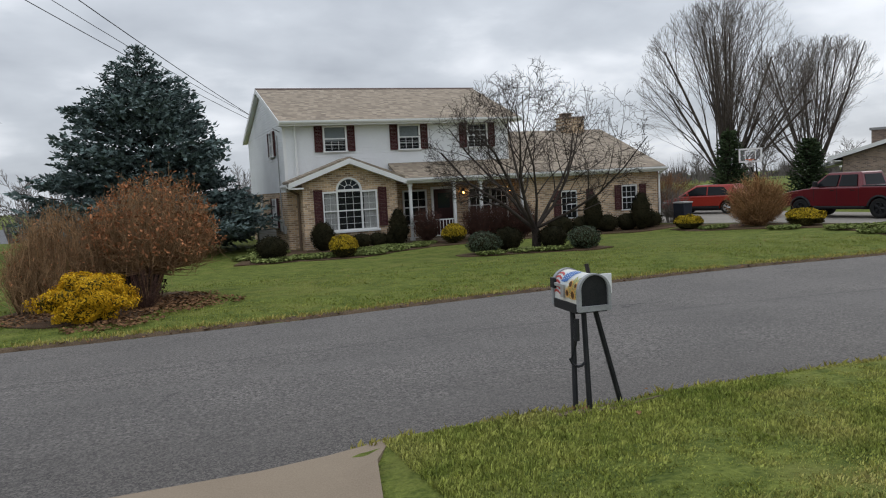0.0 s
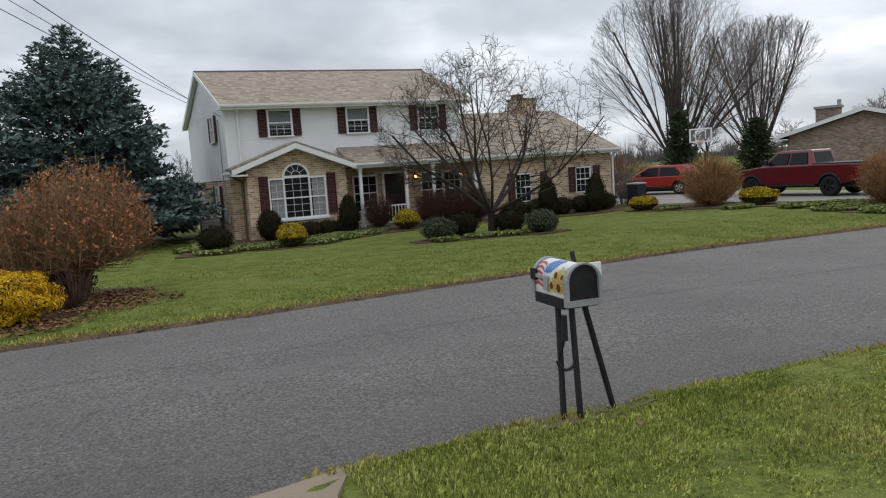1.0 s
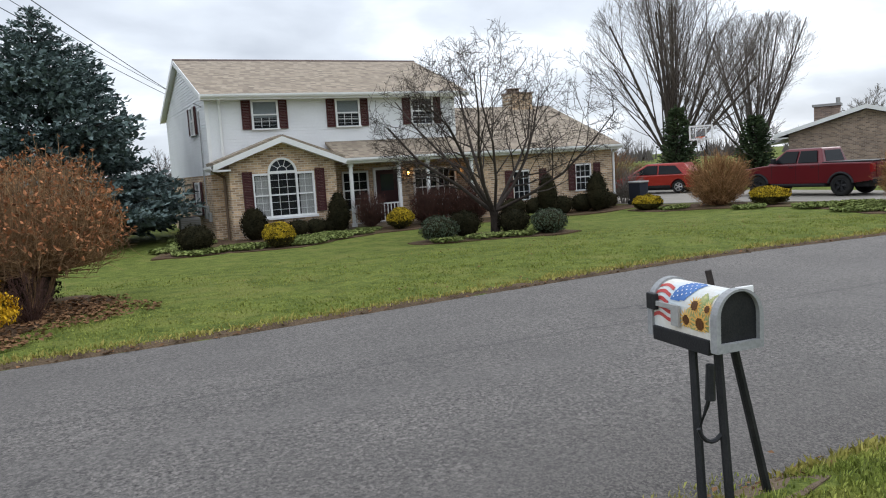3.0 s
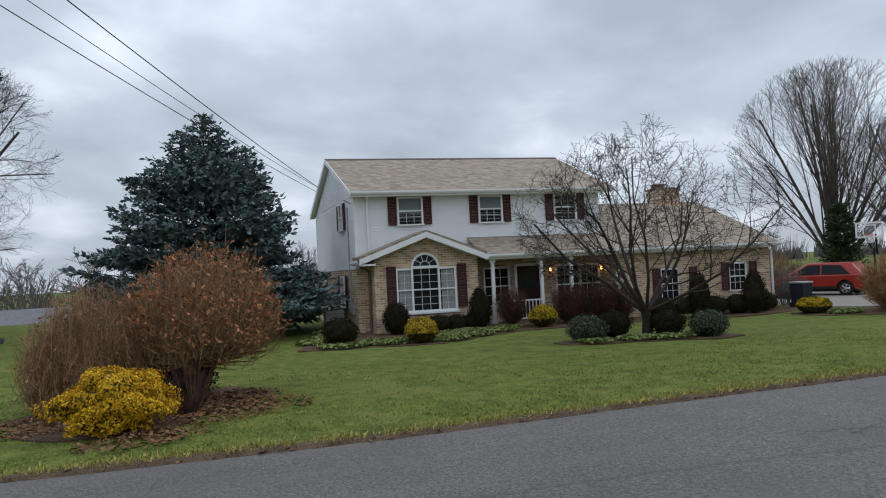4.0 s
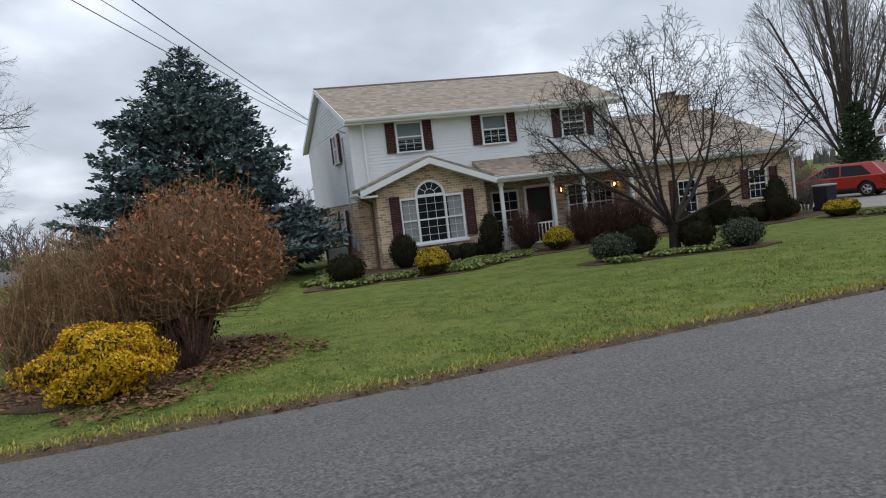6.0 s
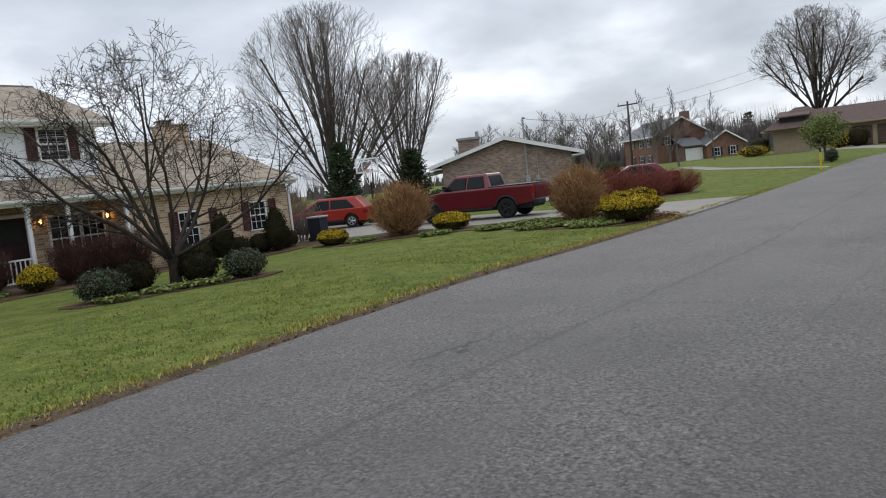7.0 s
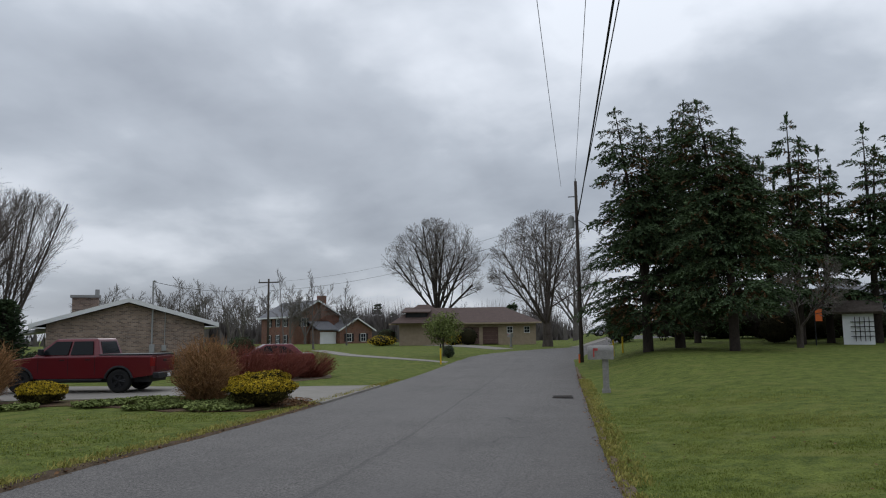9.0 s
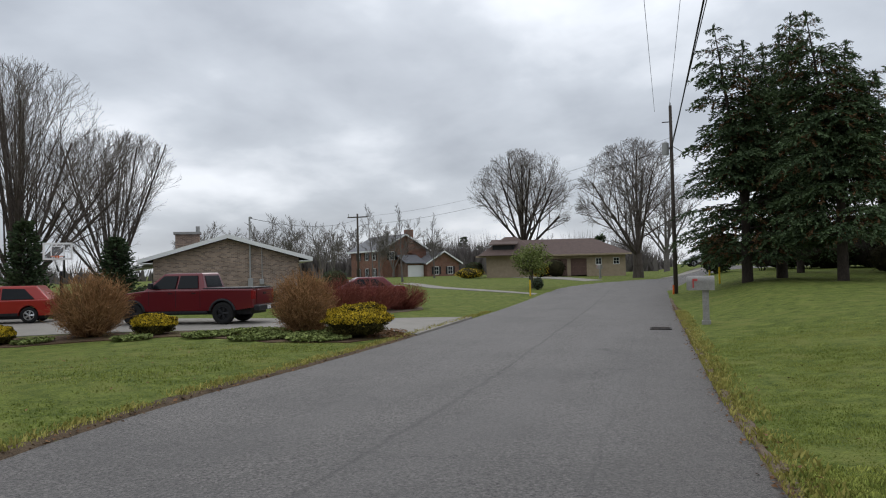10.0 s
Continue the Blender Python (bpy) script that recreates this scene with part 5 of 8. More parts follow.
def bare_tree(label, base, stems, prm, seed, bark, twig_mat, name="tree", stem_len=3.0, stem_r=0.12, lean=(10, 30), trunk=(0.5, 0.2), group="bare trees"):
    """A leafless tree: a short trunk, rising stems and fine twigs."""
    rnd = random.Random(seed)
    t = thing(name, label, "tree", pose(*base), group)
    b, tw = B(), B()
    th, tr = trunk
    prev, rad = V((0, 0, -0.3)), tr * 1.5
    for i in range(4):
        q = V((rnd.uniform(-0.04, 0.04), rnd.uniform(-0.04, 0.04), th * (i + 1) / 4))
        b.tube(prev, q, rad, tr * (1.25 - 0.06 * i), 9, caps=False)
        prev, rad = q, tr * (1.25 - 0.06 * i)
    for s in range(stems):
        a = 2 * math.pi * (s + rnd.uniform(-0.3, 0.3)) / stems
        ln = radians(rnd.uniform(*lean))
        d = V((math.cos(a) * math.sin(ln), math.sin(a) * math.sin(ln), math.cos(ln)))
        branch(b, rnd, V((0, 0, th * rnd.uniform(0.75, 1.0))), d, stem_len * rnd.uniform(0.8, 1.15), stem_r * rnd.uniform(0.75, 1.1), 0, prm, tw)
    part("trunk", b, bark, t, smooth=True)
    part("crown", tw, twig_mat, t, "bare fine twigs")
    return t


def leaf(b, rnd, p, n, size, aspect=0.55):
    """One small folded leaf at p that faces along n."""
    u = n.orthogonal().normalized()
    u.rotate(Matrix.Rotation(rnd.uniform(0, 6.28), 3, n))
    w = n.cross(u) * size * aspect * 0.5
    u = u * size * 0.5
    lift = n * size * 0.12
    b.add([p - u, p + w + lift, p + u, p - w + lift], [(0, 1, 2), (0, 2, 3)])


def rand_dir(rnd):
    while True:
        v = V((rnd.uniform(-1, 1), rnd.uniform(-1, 1), rnd.uniform(-1, 1)))
        if 0.05 < v.length < 1:
            return v.normalized()


def clipped_shrub(name, label, base, radii, material, seed, n=1500, size=0.06, core=YEW, lump=0.12, top_mat=None, top_n=0, category="shrub", group="", point=0.0, top_low=-0.3):
    """A dense shrub: stems, a lumpy body coloured dark as the shade within, and many small leaves standing off it.
    point: how far it tapers.
    """
    rnd = random.Random(seed)
    s = thing(name, label, category, pose(base[0], base[1], base[2]), group)
    rx, ry, rz = radii
    st = B()
    for i in range(5):
        a = i * 1.3
        st.tube((0.06 * math.cos(a), 0.06 * math.sin(a), -0.1), (rx * 0.4 * math.cos(a), ry * 0.4 * math.sin(a), rz * 0.9), 0.02, 0.01, 5)
    part("stem_cluster", st, BARK_DARK, s)
    # the core's dark colour stands for shade between the leaves
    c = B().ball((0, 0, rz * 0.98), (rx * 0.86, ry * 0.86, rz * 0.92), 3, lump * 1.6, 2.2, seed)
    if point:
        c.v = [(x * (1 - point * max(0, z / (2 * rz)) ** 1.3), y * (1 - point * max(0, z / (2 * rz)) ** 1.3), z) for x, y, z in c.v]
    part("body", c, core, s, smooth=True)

    def scatter(count, material_, zmin, sz, pname):
        b = B()
        for _ in range(count):
            d = rand_dir(rnd)
            if d.z < zmin:
                d.z = rnd.uniform(zmin, 1)
                d.normalize()
            k = 1 + lump * 1.6 * noise.noise(d * 2.2 + V((seed, seed * 1.7, -seed)))
            k *= rnd.uniform(0.86, 1.06)
            p = V((d.x * rx * k, d.y * ry * k, rz * 0.98 + d.z * rz * k * 0.97))
            if point:
                f = 1 - point * max(0, p.z / (2 * rz)) ** 1.3
                p.x, p.y = p.x * f, p.y * f
            if p.z < 0.02:
                continue
            leaf(b, rnd, p, (d + rand_dir(rnd) * 0.8).normalized(), sz * rnd.uniform(0.7, 1.4))
        return part(pname, b, material_, s)
    scatter(n, material, -0.8, size, "foliage")
    if top_mat:
        scatter(top_n, top_mat, top_low, size * 1.1, "tip_foliage")
    return s


def twig_bush(name, label, base, radii, seed, twig_mat, n=260, leaf_mat=None, leaves=0, leaf_size=0.06, stem_h=0.0, category="shrub", group="", r=0.006, lean=1.0, spread=0.25):
    """A leafless bush: a fan of fine branching twigs filling a rounded form, some with withered leaves."""
    rnd = random.Random(seed)
    s = thing(name, label, category, pose(*base), group)
    rx, ry, rz = radii
    b, lv = B(), B()
    if stem_h:
        for i in range(7):
            a = i * 0.9
            b.tube((0.1 * math.cos(a), 0.1 * math.sin(a), -0.1), (rx * 0.3 * math.cos(a), ry * 0.3 * math.sin(a), stem_h + 0.3), 0.03, 0.018, 5)
    ends = []
    for _ in range(n):
        d = rand_dir(rnd)
        k = rnd.uniform(0.8, 1.04) * (1 + 0.16 * noise.noise(d * 2.5 + V((seed, 0, seed))))
        tip = V((d.x * rx * k, d.y * ry * k, stem_h + rz + d.z * rz * k))
        if tip.z < 0.06:
            continue
        root = V((d.x * rx * spread * rnd.uniform(0.1, 1), d.y * ry * spread * rnd.uniform(0.1, 1), max(0.0, stem_h * 0.9 + rz * 0.5 * rnd.random() * max(0.0, 0.4 + d.z))))
        mid = root.lerp(tip, 0.5) + V((0, 0, 0.05 * rz * lean)) + rand_dir(rnd) * 0.16 * rz
        b.tube(root, mid, r * 1.5, r * 1.1, 3, caps=False)
        b.tube(mid, tip, r * 1.1, r * 0.6, 3, caps=False)
        for _k in range(5):
            t = rnd.uniform(0.1, 1)
            at = mid.lerp(tip, t)
            e = at + (rand_dir(rnd) * 1.1 + (tip - mid).normalized() * 0.8 + V((0, 0, 0.2))) * rnd.uniform(0.08, 0.22) * min(1.4, rz)
            b.tube(at, e, r * 0.7, r * 0.4, 3, caps=False)
            ends.append(e)
            if rnd.random() < 0.6:
                e2 = e + (rand_dir(rnd) + (e - at).normalized()) * 0.08 * min(1.4, rz)
                b.tube(e, e2, r * 0.5, r * 0.35, 3, caps=False)
    part("branchwork", b, twig_mat, s)
    if leaf_mat:
        for _ in range(leaves):
            p = rnd.choice(ends)
            leaf(lv, rnd, p + rand_dir(rnd) * 0.05, rand_dir(rnd), leaf_size * rnd.uniform(0.6, 1.4), 0.5)
        part("foliage", lv, leaf_mat, s)
    return s


def conifer(label, base, height, radius, material, seed, whorls=28, per=11, sprigs=22, droop=0.1, skirt=0.05, sprig=0.34, ragged=0.25, power=0.8, group="evergreens", bark=BARK_DARK, fork=False, category="tree", slim=1.0):
    """A needled tree: tapering trunk, whorls of boughs, each with many short sprigs."""
    rnd = random.Random(seed)
    t = thing("tree", label, category, pose(*base), group)
    tb = B()
    tops = [(0.0, 0.0, height)]
    if fork:
        tops.append((radius * 0.3, 0.1, height * 0.93))
    for tx, ty, tz in tops:
        n = 8
        for i in range(n):
            a, c = i / n, (i + 1) / n
            tb.tube((tx * a, ty * a, tz * a - 0.3 * (i == 0)), (tx * c, ty * c, tz * c), 0.024 * height * (1 - a) + 0.015, 0.024 * height * (1 - c) + 0.012, 8, caps=False)
    bw, lv = B(), B()
    for tx, ty, tz in tops:
        for w in range(whorls):
            f = skirt + (1 - skirt) * (w + rnd.uniform(0.0, 0.6)) / whorls
            rr = radius * (1 - f) ** power * (1.0 if not fork else 0.85)
            z = tz * f
            for k in range(per):
                a = 2 * math.pi * (k + rnd.random()) / per
                R = max(0.15, rr * rnd.uniform(1 - ragged * 1.6, 1 + ragged * 0.5))
                d = V((math.cos(a), math.sin(a), 0))
                root = V((tx * f, ty * f, z))
                tip = root + d * R + V((0, 0, -droop * R + 0.3 * R * f))
                mid = root.lerp(tip, 0.55) + V((0, 0, -0.04 * R))
                bw.tube(root, mid, 0.012 + 0.010 * R, 0.010, 3, caps=False)
                bw.tube(mid, tip, 0.010, 0.004, 3, caps=False)
                m = max(5, int(sprigs * (0.35 + 0.65 * R / radius)))
                for j in range(m):
                    s = 0.2 + 0.8 * (j + rnd.random()) / m
                    p = root.lerp(mid, s / 0.55) if s < 0.55 else mid.lerp(tip, (s - 0.55) / 0.45)
                    side = 1 if rnd.random() < 0.5 else -1
                    cross = V((-d.y, d.x, 0)) * side
                    dirn = (d * rnd.uniform(0.4, 1.1) + cross * rnd.uniform(0.1, 1.0) + V((0, 0, rnd.uniform(-0.35, 0.55)))).normalized()
                    ln = sprig * rnd.uniform(0.6, 1.3) * (0.7 + 0.5 * (1 - s))
                    e = p + dirn * ln
                    nn = (V((0, 0, 1)) + rand_dir(rnd) * 0.9).normalized()
                    wv = dirn.cross(nn).normalized() * ln * 0.24 * slim
                    q = p.lerp(e, 0.45)
                    lv.add([p, q + wv, e, q - wv], [(0, 1, 2, 3)])
                    if j % 2 == 0:
                        wv = dirn.cross(wv).normalized() * ln * 0.2 * slim
                        lv.add([p, q + wv, e, q - wv], [(0, 1, 2, 3)])
        for j in range(14):
            e = V((tx, ty, tz)) + V((rnd.uniform(-0.14, 0.14), rnd.uniform(-0.14, 0.14), rnd.uniform(-0.2, 0.35)))
            lv.add([(tx, ty, tz - 0.35), e + V((0.04, 0, -0.15)), e, e + V((-0.04, 0, -0.15))], [(0, 1, 2, 3)])
    part("trunk", tb, bark, t, smooth=True)
    part("bough_work", bw, bark, t)["kind"] = "stuff"
    part("needles", lv, material, t)["kind"] = "stuff"
    return t


def ground_at(x, y, lift=0.0):
    return (x, y, gz(x, y) + lift)


def needle_tree(label, base, height, radius, material, seed, leaders=((0, 0, 1.0, 1.0),), levels=20, per=9, power=0.8, skirt=0.08, rise=0.15, droop=0.25, tip_up=0.0, side=0.42, subs=9, quads=12, sprig=0.2, wide=0.3, ragged=0.3, gap=0.1, hang=0.15, group="evergreens", dead=None):
    """An evergreen: trunk with one or more leaders (x, y, height, breadth), boughs that carry flat side branchlets set with sprigs."""
    rnd = random.Random(seed)
    t = thing("tree", label, "tree", pose(*base), group)
    tb, bw, lv, dd = B(), B(), B(), B()
    fork = 0.30 * height if len(leaders) > 1 else 0.0
    for k, (lx, ly, lh, lw) in enumerate(leaders):
        H = height * lh
        pts = [V((0, 0, -0.3)), V((0, 0, max(0.3, fork)))] if k == 0 else [V((0, 0, fork))]
        pts += [V((lx * q, ly * q, fork + (H - fork) * q)) for q in (0.3, 0.65, 1.0)]
        r0 = 0.021 * height
        for a, c in zip(pts, pts[1:]):
            ra, rc = r0 * max(0.05, 1 - a.z / H), r0 * max(0.04, 1 - c.z / H)
            tb.tube(a, c, ra, rc, 8, caps=False)
        z0 = skirt if k == 0 else 0.42
        for w in range(levels):
            f = z0 + (1 - z0) * (w + rnd.random()) / levels
            q = max(0.0, (H * f - fork) / (H - fork))
            axis = V((lx * q, ly * q, H * f))
            n = max(4, int(per * (1.1 - 0.5 * f)))
            for i in range(n):
                if rnd.random() < gap:
                    continue
                a = 2 * math.pi * (i + rnd.random()) / n
                d = V((math.cos(a), math.sin(a), 0))
                lump = 1 + ragged * 1.5 * noise.noise(V((d.x * 1.6, d.y * 1.6, f * 5.5 + seed))) + ragged * rnd.uniform(-0.6, 0.35)
                R = max(0.22, radius * lw * (1 - f) ** power * min(1.0, 0.72 + (f - z0) * 4.0) * lump)
                cr = V((-d.y, d.x, 0))

                def at(u):
                    return axis + d * (R * u) + V((0, 0, R * (rise * u - droop * u * u + tip_up * u ** 4 + 0.35 * f * u)))
                m0, m1 = at(0.5), at(1.0)
                bw.tube(axis, m0, 0.012 + 0.011 * R, 0.009 + 0.005 * R, 3, caps=False)
                bw.tube(m0, m1, 0.009 + 0.005 * R, 0.004, 3, caps=False)
                ns = max(3, int(subs * (0.3 + 0.7 * R / radius)))
                for b_ in range(ns + 1):
                    u = 0.25 + 0.75 * (b_ + rnd.random() * 0.6) / (ns + 0.6) if b_ < ns else 0.8
                    u = min(u, 1.0)
                    p = at(u)
                    sd = (-1) ** b_ * rnd.uniform(0.5, 1.1) if b_ < ns else 0.0
                    ln = (R * side * (1.15 - 0.75 * u) + 0.16) * rnd.uniform(0.7, 1.25) if b_ < ns else R * 0.25 + 0.1
                    dr = (d * 0.75 + cr * sd + V((0, 0, rnd.uniform(-0.1, 0.15) - hang + tip_up * 0.5 * u))).normalized()
                    nq = max(3, int(quads * ln / (0.35 * radius * side + 0.2)))
                    brown = dead is not None and u < 0.55 and rnd.random() < 0.35
                    for g in range(nq):
                        v = (g + rnd.random()) / nq
                        o = p + dr * (ln * v) + V((0, 0, -hang * ln * v * v))
                        sl = sprig * rnd.uniform(0.6, 1.3) * (0.5 + 0.5 * min(1.0, 2.2 * R / radius))
                        e = (dr + rand_dir(rnd) * 0.75 + V((0, 0, tip_up * 0.5 - hang * 0.6))).normalized()
                        nn = (V((0, 0, 1)) + rand_dir(rnd) * 0.9).normalized()
                        wv = e.cross(nn).normalized() * (sl * wide)
                        md, en = o + e * (sl * 0.45), o + e * sl
                        (dd if brown else lv).add([o, md + wv, en, md - wv], [(0, 1, 2, 3)])
        axis_top = V((lx, ly, H))
        for g in range(26):
            e = (V((0, 0, 1)) + rand_dir(rnd) * 0.6).normalized()
            o = axis_top - V((0, 0, rnd.random() * 0.7))
            wv = e.orthogonal().normalized() * sprig * wide
            lv.add([o, o + e * sprig * 0.5 + wv, o + e * sprig * 1.2, o + e * sprig * 0.5 - wv], [(0, 1, 2, 3)])
    part("trunk", tb, BARK_DARK, t, smooth=True)
    part("bough_work", bw, BARK_DARK, t)["kind"] = "stuff"
    part("needles", lv, material, t)["kind"] = "stuff"
    if dd.v:
        part("dead_needles", dd, dead, t, "withered brown inner sprays")["kind"] = "stuff"
    return t


# blue spruce beside the house
needle_tree("large blue spruce with dense grey-green boughs beside the house", ground_at(-5.65, 3.2), 8.6, 4.9, SPRUCE, 11, levels=36, per=18, power=0.78, skirt=0.02, rise=0.1, droop=0.2, tip_up=0.18, side=0.34, subs=11, quads=15, sprig=0.24, wide=0.26, ragged=0.26, gap=0.05, hang=0.02)

# small spreading tree in the front lawn
CRAB = dict(levels=4, kids=[7, 6, 4, 3], angle=[46, 50, 50, 50], ratio=[0.56, 0.56, 0.55, 0.5], low=0.22, wig=0.25, trop=0.03, thick=0.6, thin=0.010, tip=0.0068, env=(0.1, 0, 3.75, 3.3, 2.95, 2.4))
bare_tree("small bare spreading tree with crooked dark branches in the lawn", ground_at(6.45, -8.6), 9, CRAB, 5, BARK_DARK, BARK_DARK, stem_len=5.0, stem_r=0.07, lean=(22, 76), trunk=(0.7, 0.12))
# tall vase-shaped trees behind the drive
VASE = dict(levels=4, kids=[7, 6, 4, 3], angle=[20, 24, 27, 30], ratio=[0.5, 0.52, 0.52, 0.5], low=0.13, wig=0.035, trop=0.012, thick=0.55, thin=0.02, tip=0.0075, env=(0, 0, 5.6, 7.4, 5.8, 7.4))
bare_tree("tall bare vase-shaped tree with many upright stems", ground_at(28.6, 7.6), 14, VASE, 29, BARK, BARK_TWIG, stem_len=13.0, stem_r=0.12, lean=(2, 47), trunk=(1.3, 0.36))
bare_tree("tall bare vase-shaped tree behind the brick house", ground_at(37.2, 9.2), 13, dict(VASE, env=(0, 0, 5.6, 6.2, 4.9, 6.2)), 27, BARK, BARK_TWIG, stem_len=11.0, stem_r=0.10, lean=(3, 54), trunk=(1.1, 0.3))
# wide round tree behind the garage
ROUND = dict(levels=4, kids=[6, 6, 5, 4], angle=[36, 38, 40, 40], ratio=[0.56, 0.55, 0.52, 0.5], low=0.24, wig=0.15, trop=0.015, thick=0.6, thin=0.018, tip=0.008, env=(0, 0, 8.9, 6.8, 7.6, 5.0))
bare_tree("large bare wide-crowned tree behind the garage", ground_at(-20.9, 13), 11, ROUND, 31, BARK_DARK, BARK, stem_len=13.5, stem_r=0.17, lean=(1, 62), trunk=(2.4, 0.38))
# trees beyond the bend
FAR = dict(levels=4, kids=[7, 6, 5, 3], angle=[34, 36, 36, 36], ratio=[0.58, 0.56, 0.54, 0.5], low=0.2, wig=0.07, trop=0.02, thick=0.6, thin=0.05, tip=0.015)
bare_tree("tall bare tree behind the low tan house", (101, -6.5, 0), 10, dict(FAR, env=(0, 0, 7.8, 10.6, 7.4, 6.0)), 41, BARK_DARK, BARK_TWIG, stem_len=14.0, stem_r=0.22, lean=(3, 58), trunk=(4.2, 0.42))
bare_tree("bare tree on the far lawn", (72, -22.5, gz(72, -22.5)), 9, dict(FAR, env=(0, 0, 5.9, 7.8, 5.8, 5.4)), 42, BARK, BARK_TWIG, stem_len=9.6, stem_r=0.17, lean=(3, 56), trunk=(2.4, 0.40))
bare_tree("bare tree beyond the bend", (112, -26, 0), 6, FAR, 43, BARK_FAR, BARK_FAR, stem_len=8.0, stem_r=0.22, lean=(8, 40), trunk=(3.0, 0.35))
bare_tree("bare ornamental tree under the evergreens", (40.6, -36.7, gz(40.6, -36.7)), 9, dict(FAR, tip=0.009, thin=0.02, env=(0, 0, 3.1, 3.1, 2.0, 1.5)), 44, BARK, BARK_PALE, stem_len=3.0, stem_r=0.08, lean=(25, 66), trunk=(1.2, 0.13))
SLIM = dict(levels=3, kids=[12, 5, 4], angle=[28, 30, 34], ratio=[0.26, 0.5, 0.5], low=0.15, wig=0.03, trop=0.03, thick=0.4, thin=0.05, tip=0.02)
for x, y, hh, sd in ((82, 8.8, 7.5, 51), (70, 1.0, 6.6, 52), (92, 4.0, 6.0, 53)):
    bare_tree("slender young bare tree near the red brick house", (x, y, gz(x, y)), 1, SLIM, sd, BARK_FAR, BARK_FAR, stem_len=hh, stem_r=0.09, lean=(0, 3), trunk=(0.8, 0.1))
rt = random.Random(61)
BIRCH = dict(levels=3, kids=[8, 6, 5], angle=[32, 34, 36, 38], ratio=[0.5, 0.55, 0.5, 0.5], low=0.25, wig=0.05, trop=0.02, thick=0.5, thin=0.05, tip=0.024)
proto = [bare_tree("pale bare birch in a far row", (95, 30, 0), 4, BIRCH, 62 + i, BARK_PALE, BARK_PALE, stem_len=6.0, stem_r=0.12, lean=(3, 32), trunk=(1.2, 0.16), group="far trees") for i in range(2)]
proto[1].matrix_basis = pose(102, 25, 0)
for k in range(7):
    copy_thing(proto[k % 2], pose(88 + 5 * k + rt.uniform(-2, 2), 36 - 4.2 * k + rt.uniform(-2, 2), 0, 0, 0, rt.uniform(0, 360)) @ Matrix.Diagonal((1, 1, rt.uniform(0.75, 1.1), 1)))
woods = bare_tree("bare tree in the distant woods", (150, 40, 0), 6, dict(FAR, levels=3, kids=[6, 5, 4], ratio=[0.6, 0.55, 0.5], tip=0.038, thin=0.05), 71, BARK_FAR, BARK_FAR, stem_len=6.4, stem_r=0.13, lean=(6, 58), trunk=(2.5, 0.3), group="distant woods")
for k in range(22):
    a = radians(-14 + 118 * (k + rt.uniform(-0.4, 0.4)) / 22)
    dd = rt.uniform(150, 210)
    copy_thing(woods, pose(dd * math.cos(a), -24 + dd * math.sin(a), -0.5, 0, 0, rt.uniform(0, 360)) @ Matrix.Scale(rt.uniform(0.55, 0.9), 4))
for k in range(12):
    copy_thing(woods, pose(-60 + 5.5 * k + rt.uniform(-3, 3), 70 + rt.uniform(-6, 14), -4.6, 0, 0, rt.uniform(0, 360)) @ Matrix.Scale(rt.uniform(0.6, 0.95), 4))

# dark evergreens along the right lawn
HEM = dict(levels=27, per=10, power=0.62, skirt=0.085, rise=0.22, droop=0.36, side=0.42, subs=11, quads=25, sprig=0.20, wide=0.2, ragged=0.42, gap=0.24, hang=0.26, dead=DEADNEEDLE)
for x, y, hh, rr, sd, lead in (
        (40.6, -28.7, 14.1, 3.5, 81, ((0.1, 1.3, 1.0, 1.0), (0.4, -0.2, 0.93, 0.75), (0.6, -1.2, 0.85, 0.6))),
        (42.4, -30.7, 14.6, 3.2, 82, ((0, -0.9, 1.0, 1.0), (0.3, 0.6, 0.9, 0.7))),
        (37.3, -32.6, 13.1, 3.8, 83, ((0, 1.25, 1.0, 1.0), (0.5, 2.4, 0.95, 0.6), (0.2, -0.5, 0.88, 0.75), (-0.3, -1.6, 0.76, 0.6)))):
    needle_tree("tall dark evergreen with ragged drooping boughs by the lawn", ground_at(x, y), hh, rr, HEMLOCK, sd, lead, **dict(HEM, gap=0.16, skirt=0.09 if sd == 81 else 0.15))
for x, y, hh, rr, sd in ((45.4, -38.2, 14.2, 2.8, 84), (47.6, -40.6, 12.5, 3.0, 85), (46.6, -43.0, 13.6, 3.2, 78), (47.5, -45.8, 15.0, 3.9, 86), (52.5, -38.5, 12.6, 3.6, 77), (52, -50, 13.4, 3.8, 87), (50.0, -33.0, 11.5, 3.2, 88), (57, -52, 14.0, 4.2, 89)):
    needle_tree("dark evergreen with thin drooping boughs behind the lawn", ground_at(x, y), hh, rr, HEMLOCK, sd, ((0, 0, 1.0, 1.0), (0.5, -0.8, 0.9, 0.7)), **dict(HEM, levels=18, gap=0.4, quads=15, sprig=0.26, skirt=0.16))
for x, y, hh, rr in ((31.5, 4.0, 3.9, 1.4), (26.6, 5.2, 4.6, 1.3)):
    conifer("dark green arborvitae beside the drive", ground_at(x, y), hh, rr, HEMLOCK, int(x * 10), whorls=22, per=12, sprigs=14, droop=-0.5, skirt=0.01, sprig=0.3, ragged=0.15, power=0.5)
for x, y, hh in ((150, 22, 7), (156, 16, 8.5), (146, 10, 6), (118, -16, 6.5)):
    conifer("far dark evergreen in the distant woods", (x, y, -0.3), hh, 2.2, HEMLOCK, int(x), whorls=14, per=8, sprigs=8, droop=0.2, skirt=0.05, sprig=0.9, ragged=0.3, power=0.7)

# bushes at the lawn's near corner


